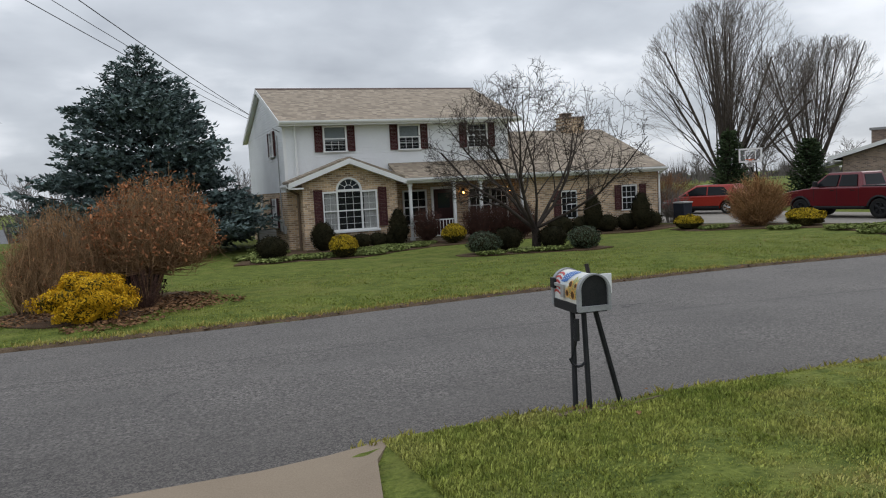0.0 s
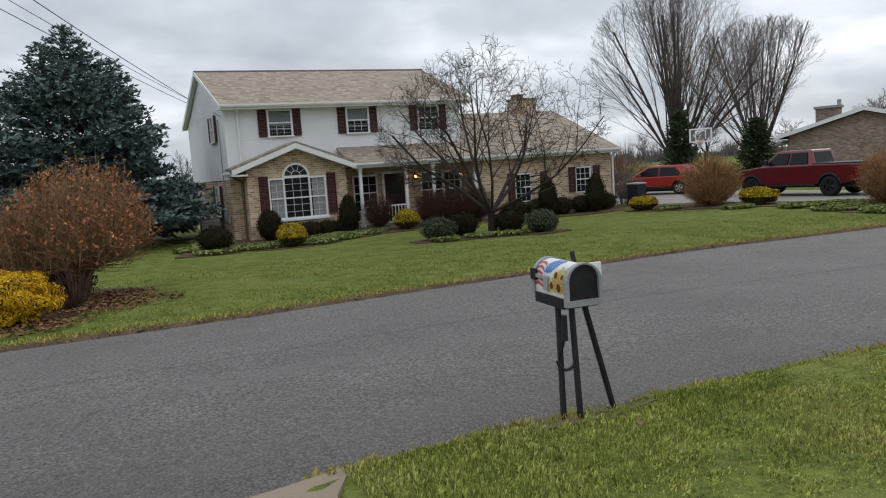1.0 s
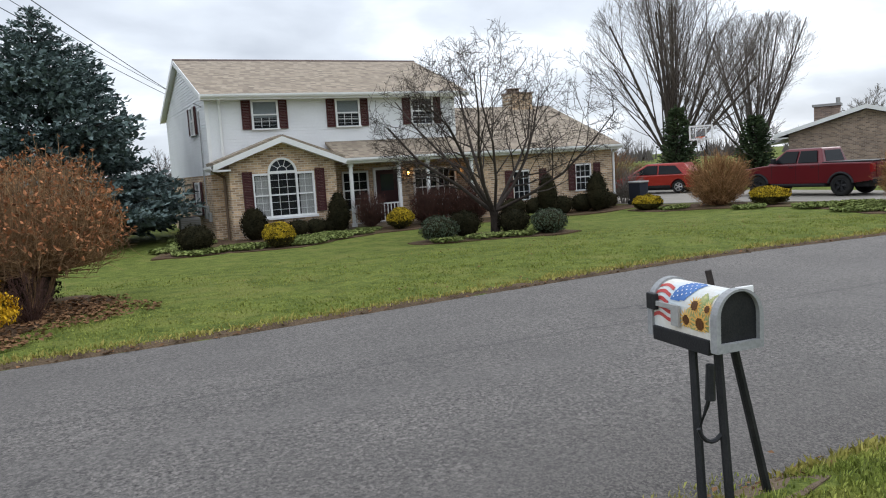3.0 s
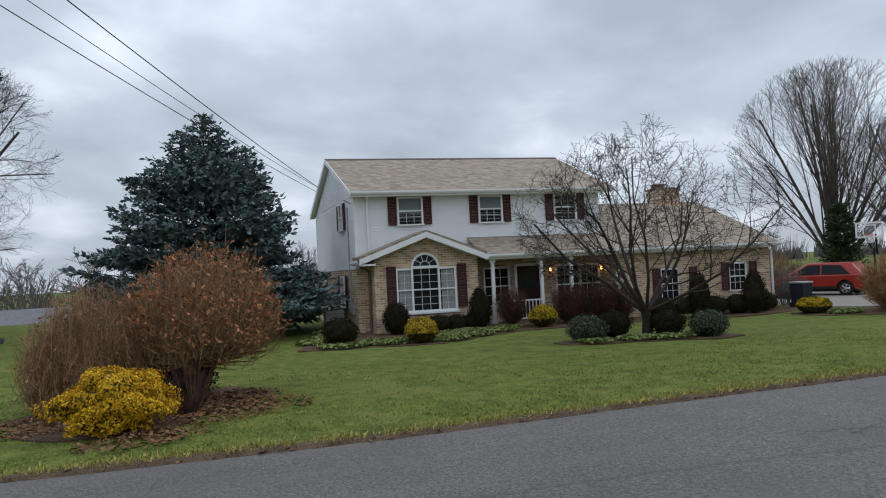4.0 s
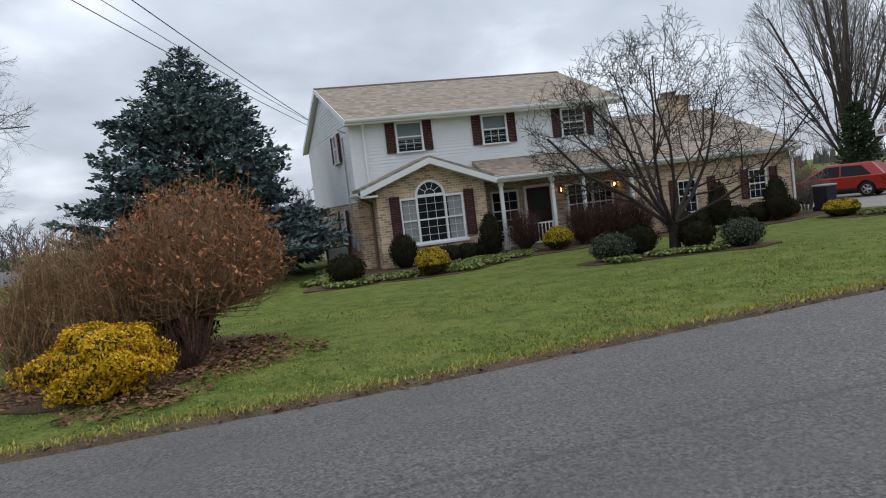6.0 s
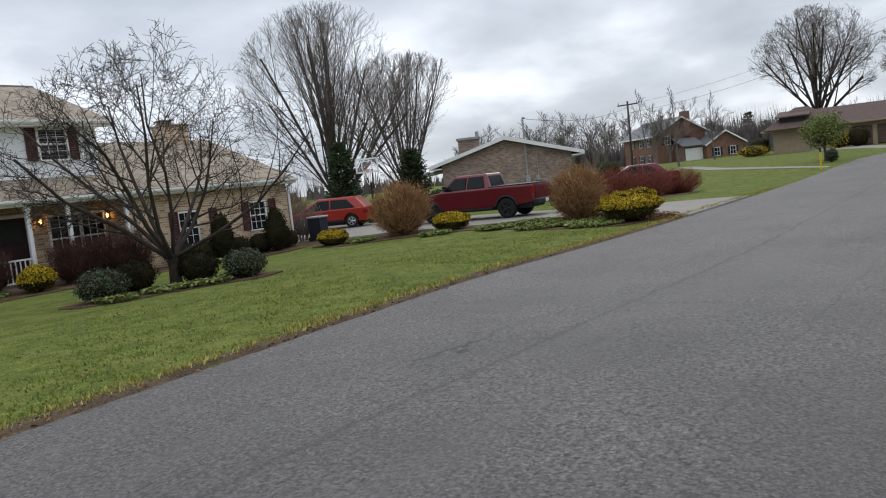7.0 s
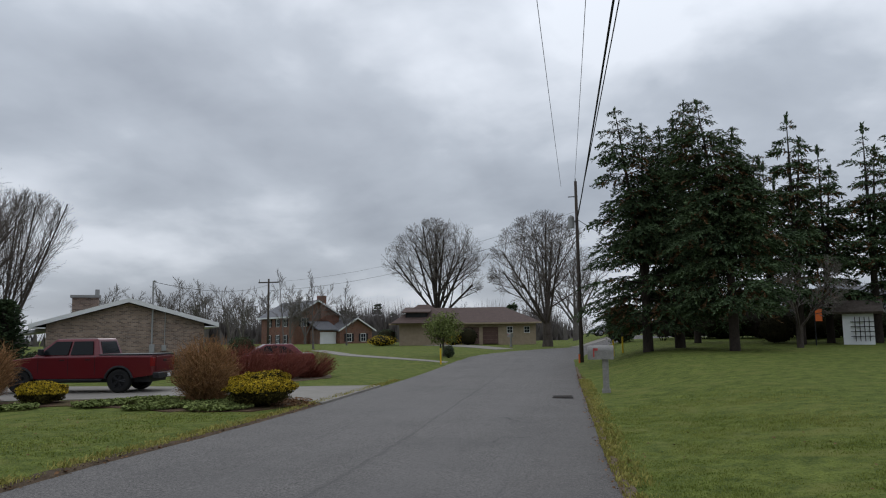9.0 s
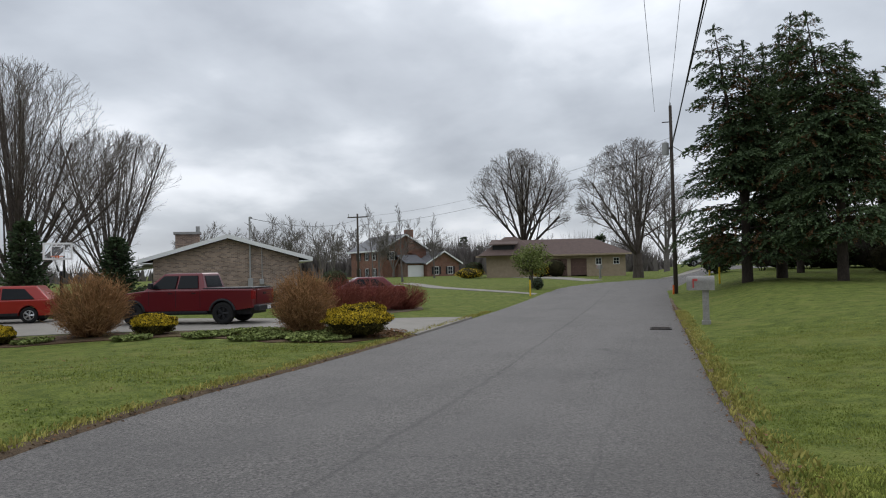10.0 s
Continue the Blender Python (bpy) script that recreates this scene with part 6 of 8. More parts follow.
def fan_bush(name, label, base, crown, radii, seed, stem_mat, n, leaf_mat, leaves, leaf_size, trunk_h=0.0, stems=9, group="brown bushes", outer=0.6, foot=0.3):
    """A bare bush of curved rising stems that branch into upright twigs within a domed crown; withered leaves cling to the outside."""
    rnd = random.Random(seed)
    s = thing(name, label, "shrub", pose(*base), group)
    cx, cy, cz = crown
    rx, ry, rz = radii
    b, lv, tips = B(), B(), []
    for k in range(stems):
        a = 2 * math.pi * (k + rnd.random()) / stems
        st = V((foot * 0.5 * math.cos(a), foot * 0.5 * math.sin(a), -0.1))
        en = V((cx + rx * 0.45 * math.cos(a), cy + ry * 0.45 * math.sin(a), cz + rz * rnd.uniform(-0.2, 0.3)))
        md = st.lerp(en, 0.5) + V((0, 0, 0.12)) + rand_dir(rnd) * 0.06
        b.tube(st, md, 0.026, 0.02, 5, caps=False).tube(md, en, 0.02, 0.01, 5, caps=False)
    for _ in range(n):
        d = rand_dir(rnd)
        if d.z < -0.55:
            continue
        k = (1 + 0.14 * noise.noise(d * 2.4 + V((seed, 0, seed)))) * rnd.uniform(0.72, 1.05)
        tip = V((cx + d.x * rx * k, cy + d.y * ry * k, max(cz + d.z * rz * k, trunk_h + rnd.uniform(0.0, 0.25))))
        fx, fy = rnd.uniform(-1, 1) * foot, rnd.uniform(-1, 1) * foot
        low = max(trunk_h, 0.0)
        root = V((cx * 0.4 + d.x * foot * 0.9 + fx * 0.3, cy * 0.4 + d.y * foot * 0.9 + fy * 0.3, low * rnd.uniform(0.8, 1.1) if trunk_h else rnd.uniform(0, 0.25)))
        bow = 0.3 if trunk_h else 0.16
        mid = root.lerp(tip, 0.5) + V((d.x * rx * bow, d.y * ry * bow, -0.08 if trunk_h else 0.0)) + rand_dir(rnd) * 0.12
        b.tube(root, mid, 0.0075, 0.0055, 3, caps=False).tube(mid, tip, 0.0055, 0.003, 3, caps=False)
        up = (tip - mid).normalized()
        for _k in range(6):
            o = mid.lerp(tip, rnd.uniform(-0.2, 1))
            e = o + (rand_dir(rnd) * 0.95 + up * 0.5 + V((0, 0, 0.4))).normalized() * rnd.uniform(0.12, 0.34)
            b.tube(o, e, 0.004, 0.002, 3, caps=False)
            tips.append((e, d))
    part("branchwork", b, stem_mat, s)
    far = [p for p, d in tips if d.z > -0.2]
    for _ in range(leaves):
        p = rnd.choice(far)
        r_ = math.sqrt(((p.x - cx) / rx) ** 2 + ((p.y - cy) / ry) ** 2 + ((p.z - cz) / rz) ** 2)
        if r_ < outer and rnd.random() < 0.75:
            continue
        leaf(lv, rnd, p + rand_dir(rnd) * 0.05, rand_dir(rnd), leaf_size * rnd.uniform(0.6, 1.4), 0.5)
    part("foliage", lv, leaf_mat, s, "clinging withered leaves")
    return s


fan_bush("bush", "upright brown bush with dry twigs and few withered leaves", ground_at(-6.88, -13.95), (0.0, 0, 0.95), (1.0, 0.95, 1.12), 91, DRYTWIG, 1300, RUSTLEAF, 900, 0.05, foot=0.8, outer=0.8)
fan_bush("bush", "tall domed bush with clinging rust-brown leaves on bare stems", ground_at(-5.35, -13.9), (0.22, 0, 1.42), (1.24, 1.15, 1.26), 92, DRYTWIG, 1250, RUSTLEAF, 5200, 0.085, trunk_h=0.72, foot=0.14, stems=6, outer=0.78)
# dark olive core: shaded gaps among the golden leaves, put in as colour
clipped_shrub("shrub", "bright golden yellow shrub on the mulch bed", ground_at(-6.24, -16.2), (0.66, 0.55, 0.41), GOLD, 93, n=9500, size=0.052, core=mat("shaded_olive_core", (0.05, 0.045, 0.008), (0.12, 0.09, 0.012), bump=0), lump=0.48)
twig_bush("bush", "grey bare twigs beside the yellow shrub", ground_at(-5.35, -15.4), (0.34, 0.3, 0.42), 94, TWIG_DARK, n=110, r=0.004)

clipped_shrub("shrub", "low dark evergreen shrub under the brown bushes", ground_at(-5.75, -12.9), (0.8, 0.6, 0.62), YEW, 95, n=2200, size=0.07, lump=0.3)

# planting before the house
for x, y, rx, rz, sd in ((-1.61, -4.3, 0.55, 0.43, 101), (0.66, -2.0, 0.45, 0.58, 102), (3.68, -2.1, 0.47, 0.76, 103), (12.4, -2.5, 0.48, 0.88, 104), (14.8, -2.6, 0.54, 0.86, 105)):
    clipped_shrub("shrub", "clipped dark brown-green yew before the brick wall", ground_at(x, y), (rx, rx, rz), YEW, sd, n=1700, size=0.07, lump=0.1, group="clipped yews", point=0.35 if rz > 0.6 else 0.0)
for x, y, sd in ((0.70, -5.4, 111), (5.65, -3.1, 112)):
    clipped_shrub("shrub", "round golden yellow clipped shrub before the house", ground_at(x, y), (0.47, 0.47, 0.40), YEW_TIP, sd, n=2800, size=0.05, core=YEW, lump=0.08, top_low=-0.15, top_mat=GOLDGREEN, top_n=3600, group="golden shrubs")
for k in range(4):
    clipped_shrub("shrub", "low clipped dark hedge along the brick wall", ground_at(1.6 + 0.62 * k, -1.95), (0.42, 0.34, 0.30), YEW, 120 + k, n=600, size=0.065, group="low hedge")
for k in range(5):
    clipped_shrub("shrub", "low clipped dark hedge along the brick wing", ground_at(11.0 + 1.15 * k, -2.1), (0.66, 0.4, 0.40), YEW, 130 + k, n=800, size=0.065, group="low hedge")
for x, y, sd in ((4.85, -2.2, 141), (6.9, -2.5, 142), (7.6, -2.3, 145), (8.3, -2.5, 143), (9.0, -2.6, 144)):
    twig_bush("bush", "clipped bare brown bush before the porch", ground_at(x, y), (0.6, 0.56, 0.66), sd, TWIG_DARK, n=420, leaf_mat=BARBERRY, leaves=300, leaf_size=0.04, group="porch bushes", stem_h=0.15)
# bed round the small tree
for x, y, rx, rz, m_, sd in ((4.4, -9.0, 0.53, 0.37, HOLLY, 151), (5.55, -8.35, 0.50, 0.40, YEW, 152), (6.86, -9.0, 0.48, 0.38, YEW, 153), (7.3, -10.2, 0.52, 0.36, HOLLY, 154)):
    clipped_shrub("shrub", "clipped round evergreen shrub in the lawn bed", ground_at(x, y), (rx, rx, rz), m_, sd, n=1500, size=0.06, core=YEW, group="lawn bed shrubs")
# shrubs along the drive
for x, y, rx, rz, sd in ((15.75, -4.6, 0.52, 0.30, 161), (18.35, -8.3, 0.66, 0.34, 162), (17.7, -15.6, 0.92, 0.48, 163)):
    clipped_shrub("shrub", "low yellow-tipped evergreen shrub beside the drive", ground_at(x, y), (rx, rx, rz), YEW_TIP, sd, n=6500, size=0.055, core=YEW, lump=0.2, top_mat=GOLDGREEN, top_n=7000, group="yellow-tipped shrubs", top_low=-0.02)
for x, y, rx, rz, sd in ((17.7, -6.45, 1.2, 1.03, 171), (18.65, -13.45, 0.98, 0.95, 172)):
    twig_bush("bush", "round clipped straw-brown bare bush beside the drive", ground_at(x, y), (rx, rx, rz), sd, STRAW, n=800, group="straw bushes", r=0.009, spread=0.2, leaf_mat=STRAW, leaves=500, leaf_size=0.05)
twig_bush("bush", "bare grey bush before the parked red car", ground_at(17.4, -1.2), (0.9, 0.9, 0.75), 173, BARK_PALE, n=200, stem_h=0.3)
for x, y, rr, hh, sd in ((56.0, -31.5, 1.6, 1.5, 181), (58.5, -35.0, 2.2, 1.7, 182), (57.5, -39.0, 2.0, 1.9, 183), (56.5, -42.5, 2.4, 1.6, 184), (57.0, -46.5, 2.2, 1.8, 185), (60.0, -50.0, 2.6, 1.9, 186)):
    twig_bush("bush", "dark brown bare bush behind the evergreens", ground_at(x, y), (rr, rr, hh), sd, BARK_DARK, n=420, stem_h=0.3)
clipped_shrub("shrub", "yellow-green shrub behind the bin", ground_at(18.6, 3.2), (0.6, 0.6, 0.6), GOLDGREEN, 174, n=900, size=0.07, core=YEW)
for x, y, rx, rz, sd in ((30.0, -11.2, 1.6, 0.75, 181), (31.6, -12.2, 1.3, 0.62, 182), (28.4, -10.4, 1.2, 0.8, 183)):
    twig_bush("bush", "dark red barberry bush across the drive", ground_at(x, y), (rx, rx, rz), sd, BARBERRY, n=600, leaf_mat=BARBERRY, leaves=900, leaf_size=0.06, group="red bushes", spread=0.45)
for x, y, rx, rz, sd in ((33.9, -3.6, 0.6, 0.6, 191), (36.2, -6.6, 0.9, 1.0, 192), (35.6, -5.4, 0.6, 0.8, 193), (30.6, 1.6, 0.7, 0.7, 194), (31.4, 0.4, 0.6, 0.5, 195)):
    clipped_shrub("shrub", "dark evergreen shrub against the brown brick gable", ground_at(x, y), (rx, rx, rz), HEMLOCK, sd, n=900, size=0.09, core=YEW, group="gable shrubs")
twig_bush("bush", "brown bare hedge far behind the drive", ground_at(27, 12), (3.0, 1.5, 1.2), 197, TWIG, n=500, r=0.012)
twig_bush("bush", "brown bare hedge far behind the drive", ground_at(22, 14), (3.5, 1.5, 1.3), 198, TWIG, n=500, r=0.012)
# small leafy tree and shrubs by the kerb at the bend
lt = bare_tree("small leafy green tree by the bend", (52.5, -15.2, gz(52.5, -15.2)), 5, dict(CRAB, levels=3, thin=0.02), 201, BARK, BARK, stem_len=1.2, stem_r=0.05, lean=(10, 45), trunk=(1.0, 0.07))
rl, lb = random.Random(7), B()
for _ in range(2200):
    d_ = rand_dir(rl)
    k_ = rl.uniform(0.4, 1.05) * (1 + 0.3 * noise.noise(d_ * 3))
    leaf(lb, rl, V((d_.x * 1.45 * k_, d_.y * 1.45 * k_, 2.1 + d_.z * 1.15 * k_)), rand_dir(rl), 0.2)
part("foliage", lb, IVY, lt)
clipped_shrub("shrub", "small dark green shrub by the bend", (50.5, -15.9, gz(50.5, -15.9)), (0.4, 0.4, 0.45), HOLLY, 202, n=500, size=0.1)
for x, y, rx, rz, m_, sd in ((48, -37.5, 1.2, 0.9, YEW, 210), (52, -43.5, 1.5, 1.1, HEMLOCK, 212), (55, -41.5, 1.6, 1.0, YEW, 213), (49.5, -45.2, 1.1, 0.8, HEMLOCK, 214), (80, -12.0, 1.3, 0.8, GOLDGREEN, 203), (79.8, -13.6, 1.1, 1.0, YEW, 204), (80.5, -3.6, 1.7, 0.6, GOLDGREEN, 205), (84.5, -3.2, 1.3, 1.0, HEMLOCK, 206), (62, -34.5, 1.3, 1.2, HEMLOCK, 207), (58.5, -43, 1.4, 1.1, HEMLOCK, 208), (52.5, -46, 0.9, 0.9, HEMLOCK, 209)):
    clipped_shrub("shrub", "rounded shrub before a distant house", (x, y, gz(x, y)), (rx, rx, rz), m_, sd, n=500, size=0.16, core=YEW, group="distant shrubs")
for k, (x, y, rx, rz) in enumerate(((79, -31, 2.4, 1.5), (81, -36, 2.8, 1.3), (80, -41.5, 2.6, 1.7), (78, -47, 2.8, 1.5), (82, -52, 3.0, 1.6), (76, -54, 2.5, 1.3), (57, -28.6, 1.1, 1.1), (60, -33.5, 2.2, 1.1), (59, -36.5, 2.4, 1.0), (60, -40.0, 2.4, 1.3), (58, -43.5, 2.4, 1.2))):
    clipped_shrub("shrub", "dark overgrown hedge before the house behind the evergreens", (x, y, gz(x, y)), (rx, rx, rz), HEMLOCK, 220 + k, n=900, size=0.22, core=YEW, lump=0.3, group="far hedges")
twig_bush("bush", "tall bare pale twigs beside the garage", ground_at(-13.75, -2.3), (0.85, 0.8, 1.2), 211, BARK_PALE, n=330, r=0.006, lean=1.6, spread=0.5, leaf_mat=BARK_PALE, leaves=100)


def far_woods():
    """Low bare woods on the skyline: thousands of thin rising branches in clumps."""
    rnd, b = random.Random(77), B()
    spots = [(-95 + 190 * rnd.random(), 62 + 40 * rnd.random(), -4.6) for _ in range(150)]
    for _ in range(210):
        a, dd = radians(rnd.uniform(-62, 100)), rnd.uniform(140, 215)
        spots.append((dd * math.cos(a), -24 + dd * math.sin(a), -0.3))
    thick = len(spots)
    for lo, hi, count in ((10.5, 17.5, 46), (0.0, 6.0, 24), (19, 30, 26)):
        for _ in range(count):
            a, dd = radians(rnd.uniform(lo, hi)), rnd.uniform(132, 160)
            spots.append((dd * math.cos(a), -24 + dd * math.sin(a), 0.2))
    for k, (x, y, z) in enumerate(spots):
        hh, ww = rnd.uniform(4.0, 8.5), rnd.uniform(2.0, 4.0)
        if k >= thick or k < 150:
            hh += 2.2
        for _ in range(70):
            a = rnd.uniform(0, 6.283)
            q = math.sqrt(rnd.random()) * ww
            h0 = hh * (0.05 + 0.6 * rnd.random())
            h1 = min(hh * (1.05 - 0.35 * (q / ww) ** 2), h0 + rnd.uniform(1.0, 3.0))
            px, py = x + q * 0.7 * math.cos(a), y + q * 0.7 * math.sin(a)
            ex, ey = x + q * 1.1 * math.cos(a), y + q * 1.1 * math.sin(a)
            w = rnd.uniform(0.03, 0.09)
            ta = rnd.uniform(0, 3.14)
            cx, cy = w * math.cos(ta), w * math.sin(ta)
            b.add([(px - cx, py - cy, z + h0 * 0.6), (px + cx, py + cy, z + h0 * 0.6), (ex, ey, z + h1)], [(0, 1, 2)])
        for _ in range(26):
            a, q = rnd.uniform(0, 6.283), rnd.random() * ww
            px, py = x + q * math.cos(a), y + q * math.sin(a)
            ta = rnd.uniform(0, 3.14)
            b.add([(px - 0.9 * math.cos(ta), py - 0.9 * math.sin(ta), z - 0.5), (px + 0.9 * math.cos(ta), py + 0.9 * math.sin(ta), z - 0.5), (px + rnd.uniform(-1, 1), py + rnd.uniform(-1, 1), z + hh * rnd.uniform(0.25, 0.5))], [(0, 1, 2)])
    tagged(part("far_woods", b, BARK_FAR), "bare grey-brown woods on the skyline", "woods", kind="stuff")


far_woods()

# ---- vehicles ----


def lathe(b, prof, n, axis_y0=0.0):
    """Turns an outline of (radius, y) round the y axis."""
    k = len(prof)
    vs = [(r * math.cos(2 * math.pi * i / n), y + axis_y0, r * math.sin(2 * math.pi * i / n)) for i in range(n) for r, y in prof]
    fs = [(i * k + j, ((i + 1) % n) * k + j, ((i + 1) % n) * k + j + 1, i * k + j + 1) for i in range(n) for j in range(k - 1)]
    return b.add(vs, fs)


def wheel(parent, x, y, r, width, rim_mat, outer):
    w = new("wheel")
    w.matrix_basis, w.parent = pose(x, y, r, 0, 0, 0 if outer < 0 else 180), parent
    h = width / 2
    part("tyre", lathe(B(), [(r * 0.62, -h * 0.8), (r * 0.86, -h), (r * 0.97, -h * 0.8), (r, -h * 0.4), (r, h * 0.4), (r * 0.97, h * 0.8), (r * 0.86, h), (r * 0.62, h * 0.8), (r * 0.62, -h * 0.8)], 24), RUBBER, w, smooth=True)
    rm = B()
    lathe(rm, [(r * 0.63, h * 0.7), (r * 0.63, -h * 0.78), (r * 0.57, -h * 0.82), (r * 0.55, -h * 0.4)], 20)
    for i in range(5):
        a = 2 * math.pi * i / 5
        for da in (-0.16, 0.16):
            rm.tube((0.03 * math.cos(a), -h * 0.6, 0.03 * math.sin(a)), (r * 0.58 * math.cos(a + da), -h * 0.66, r * 0.58 * math.sin(a + da)), r * 0.07, r * 0.06, 5)
    lathe(rm, [(0.001, -h * 0.72), (r * 0.14, -h * 0.7), (r * 0.15, -h * 0.4)], 12)
    part("rim", rm, rim_mat, w, smooth=False)
    part("brake_disc", lathe(B(), [(0.001, -h * 0.3), (r * 0.55, -h * 0.3), (r * 0.56, 0)], 16), BLACK, w)
    return w


def arch_pts(cx, r, z0, n=10):
    """Points over a wheel, from front to rear."""
    a0 = math.asin(max(-1, min(1, (z0 - r) / (r * 1.16))))
    return [(cx + r * 1.16 * math.cos(a0 + (math.pi - 2 * a0) * i / n), r + r * 1.16 * math.sin(a0 + (math.pi - 2 * a0) * i / n)) for i in range(n + 1)]


def body_shell(name, outline, half, material, parent, tumble=0.05, label=""):
    """A car body from its side outline, rounded along its long edges."""
    bm = bmesh.new()
    a = [bm.verts.new((x, -half, z)) for x, z in outline]
    c = [bm.verts.new((x, half, z)) for x, z in outline]
    n = len(outline)
    bm.faces.new(a[::-1])
    bm.faces.new(c)
    for i in range(n):
        bm.faces.new((a[i], a[(i + 1) % n], c[(i + 1) % n], c[i]))
    bmesh.ops.recalc_face_normals(bm, faces=bm.faces[:])
    sharp = [e for e in bm.edges if abs(e.verts[0].co.y - e.verts[1].co.y) < 1e-6 and min(v.co.z for v in e.verts) > 0.62]
    bmesh.ops.bevel(bm, geom=sharp, offset=tumble, segments=3, affect="EDGES", profile=0.6)
    bmesh.ops.triangulate(bm, faces=[f for f in bm.faces if len(f.verts) > 4])
    return part(name, B().bm(bm), material, parent, label)


def greenhouse(name, low, high, hl, hh, material, parent):
    """A cabin: rear and front at its foot, rear and front of its roof, half widths."""
    (x0, x1, z0), (u0, u1, z1) = low, high
    bm = bmesh.new()
    vs = [bm.verts.new(p) for p in ((x0, -hl, z0), (x1, -hl, z0), (x1, hl, z0), (x0, hl, z0), (u0, -hh, z1), (u1, -hh, z1), (u1, hh, z1), (u0, hh, z1))]
    for f in ((3, 2, 1, 0), (4, 5, 6, 7), (0, 1, 5, 4), (1, 2, 6, 5), (2, 3, 7, 6), (3, 0, 4, 7)):
        bm.faces.new([vs[i] for i in f])
    bmesh.ops.bevel(bm, geom=[e for e in bm.edges if max(v.co.z for v in e.verts) > z1 - 0.01], offset=0.07, segments=3, affect="EDGES", profile=0.6)
    return part(name, B().bm(bm), material, parent)


def side_pane(parent, quad, side):
    """A side window a little proud of the cabin; quad of (x, y, z) on one side."""
    q = [V((x, (y + 0.03) * side, z)) for x, y, z in quad]
    if side > 0:
        q = q[::-1]
    part("side_window", B().slab(q, 0.04), CARGLASS, parent)


def pickup(m):
    t = thing("pickup_truck", "maroon four-door pickup truck parked on the driveway", "truck", m)
    r, hw = 0.42, 0.98
    zb = 0.52
    rear, front = arch_pts(0, r, zb), arch_pts(3.6, r, zb)
    out = [(-1.22, zb + 0.1), (-1.22, 1.30), (0.86, 1.32), (0.86, 1.30), (3.0, 1.30), (3.35, 1.27), (4.25, 1.16), (4.52, 1.02), (4.58, 0.8), (4.55, zb)]
    out += front + rear
    body_shell("body", out, hw, MAROON, t, 0.06, "glossy maroon body")
    greenhouse("cabin", (0.72, 3.22, 1.28), (0.92, 2.42, 1.93), 0.90, 0.70, MAROON, t)
    for s in (-1, 1):
        side_pane(t, [(0.98, 0.895, 1.36), (1.80, 0.895, 1.36), (1.74, 0.748, 1.83), (1.06, 0.748, 1.83)], s)
        side_pane(t, [(1.90, 0.895, 1.36), (2.92, 0.895, 1.36), (2.40, 0.748, 1.83), (1.84, 0.748, 1.83)], s)
        for x in (0.0, 3.6):
            wheel(t, x, s * 0.86, r, 0.30, BLACK, s)
            fl = B()
            pts = arch_pts(x, r * 1.02, zb)
            for (a, z), (c, y) in zip(pts, pts[1:]):
                fl.tube((a, s * (hw + 0.01), z), (c, s * (hw + 0.01), y), 0.045, 0.045, 6)
            part("fender_flare", fl, BLACK, t)
        part("door_handle", B().box(1.05, 1.22, s * hw - 0.02, s * hw + 0.02, 1.16, 1.19).box(1.98, 2.15, s * hw - 0.02, s * hw + 0.02, 1.16, 1.19), BLACK, t)
        part("wing_mirror", B().box(2.72, 2.84, s * 1.10 - 0.12, s * 1.10 + 0.12, 1.36, 1.58, 0.03), BLACK, t)
        part("tail_light", B().box(-1.235, -1.12, s * 0.86 - 0.085, s * 0.86 + 0.125, 0.92, 1.24, 0.015), TAILRED, t)
        part("headlight", B().box(4.42, 4.56, s * 0.76 - 0.16, s * 0.76 + 0.16, 0.92, 1.08, 0.02), CHROME, t)
        part("door_gap", B().box(1.845, 1.86, s * (hw + 0.001) - 0.002, s * (hw + 0.001) + 0.002, 0.62, 1.28).box(2.93, 2.945, s * (hw + 0.001) - 0.002, s * (hw + 0.001) + 0.002, 0.72, 1.28).box(0.87, 0.885, s * (hw + 0.001) - 0.002, s * (hw + 0.001) + 0.002, 0.62, 1.3), BLACK, t)
        part("side_step", B().box(0.6, 2.95, s * 0.97 - 0.06, s * 0.97 + 0.06, 0.42, 0.50, 0.015), BLACK, t)
    part("rear_window", B().slab([(0.745, 0.66, 1.38), (0.745, -0.66, 1.38), (0.87, -0.57, 1.82), (0.87, 0.57, 1.82)], 0.05), CARGLASS, t)
    part("windscreen", B().slab([(3.14, -0.80, 1.34), (3.14, 0.80, 1.34), (2.51, 0.64, 1.84), (2.51, -0.64, 1.84)], 0.012), CARGLASS, t)
    part("bed_cover", B().box(-1.14, 0.84, -0.88, 0.88, 1.315, 1.36, 0.015), BLACK, t, "black bed cover")
    part("tailgate", B().box(-1.245, -1.222, -0.72, 0.72, 0.74, 1.27, 0.008), MAROON, t)
    part("tailgate_handle", B().box(-1.262, -1.246, -0.14, 0.14, 1.08, 1.16, 0.006), BLACK, t)
    part("rear_bumper", B().box(-1.42, -1.20, -0.94, 0.94, 0.50, 0.70, 0.03), BLACK, t, "black rear bumper")
    part("number_plate", B().box(-1.432, -1.421, -0.16, 0.16, 0.53, 0.68), PLATEWHITE, t)
    part("front_bumper", B().box(4.5, 4.74, -0.95, 0.95, 0.48, 0.76, 0.05), BLACK, t)
    part("grille", B().box(4.55, 4.6, -0.55, 0.55, 0.78, 1.06, 0.02), BLACK, t)
    part("underbody", B().box(-1.0, 4.3, -0.72, 0.72, 0.36, 0.62), BLACK, t)
    return t


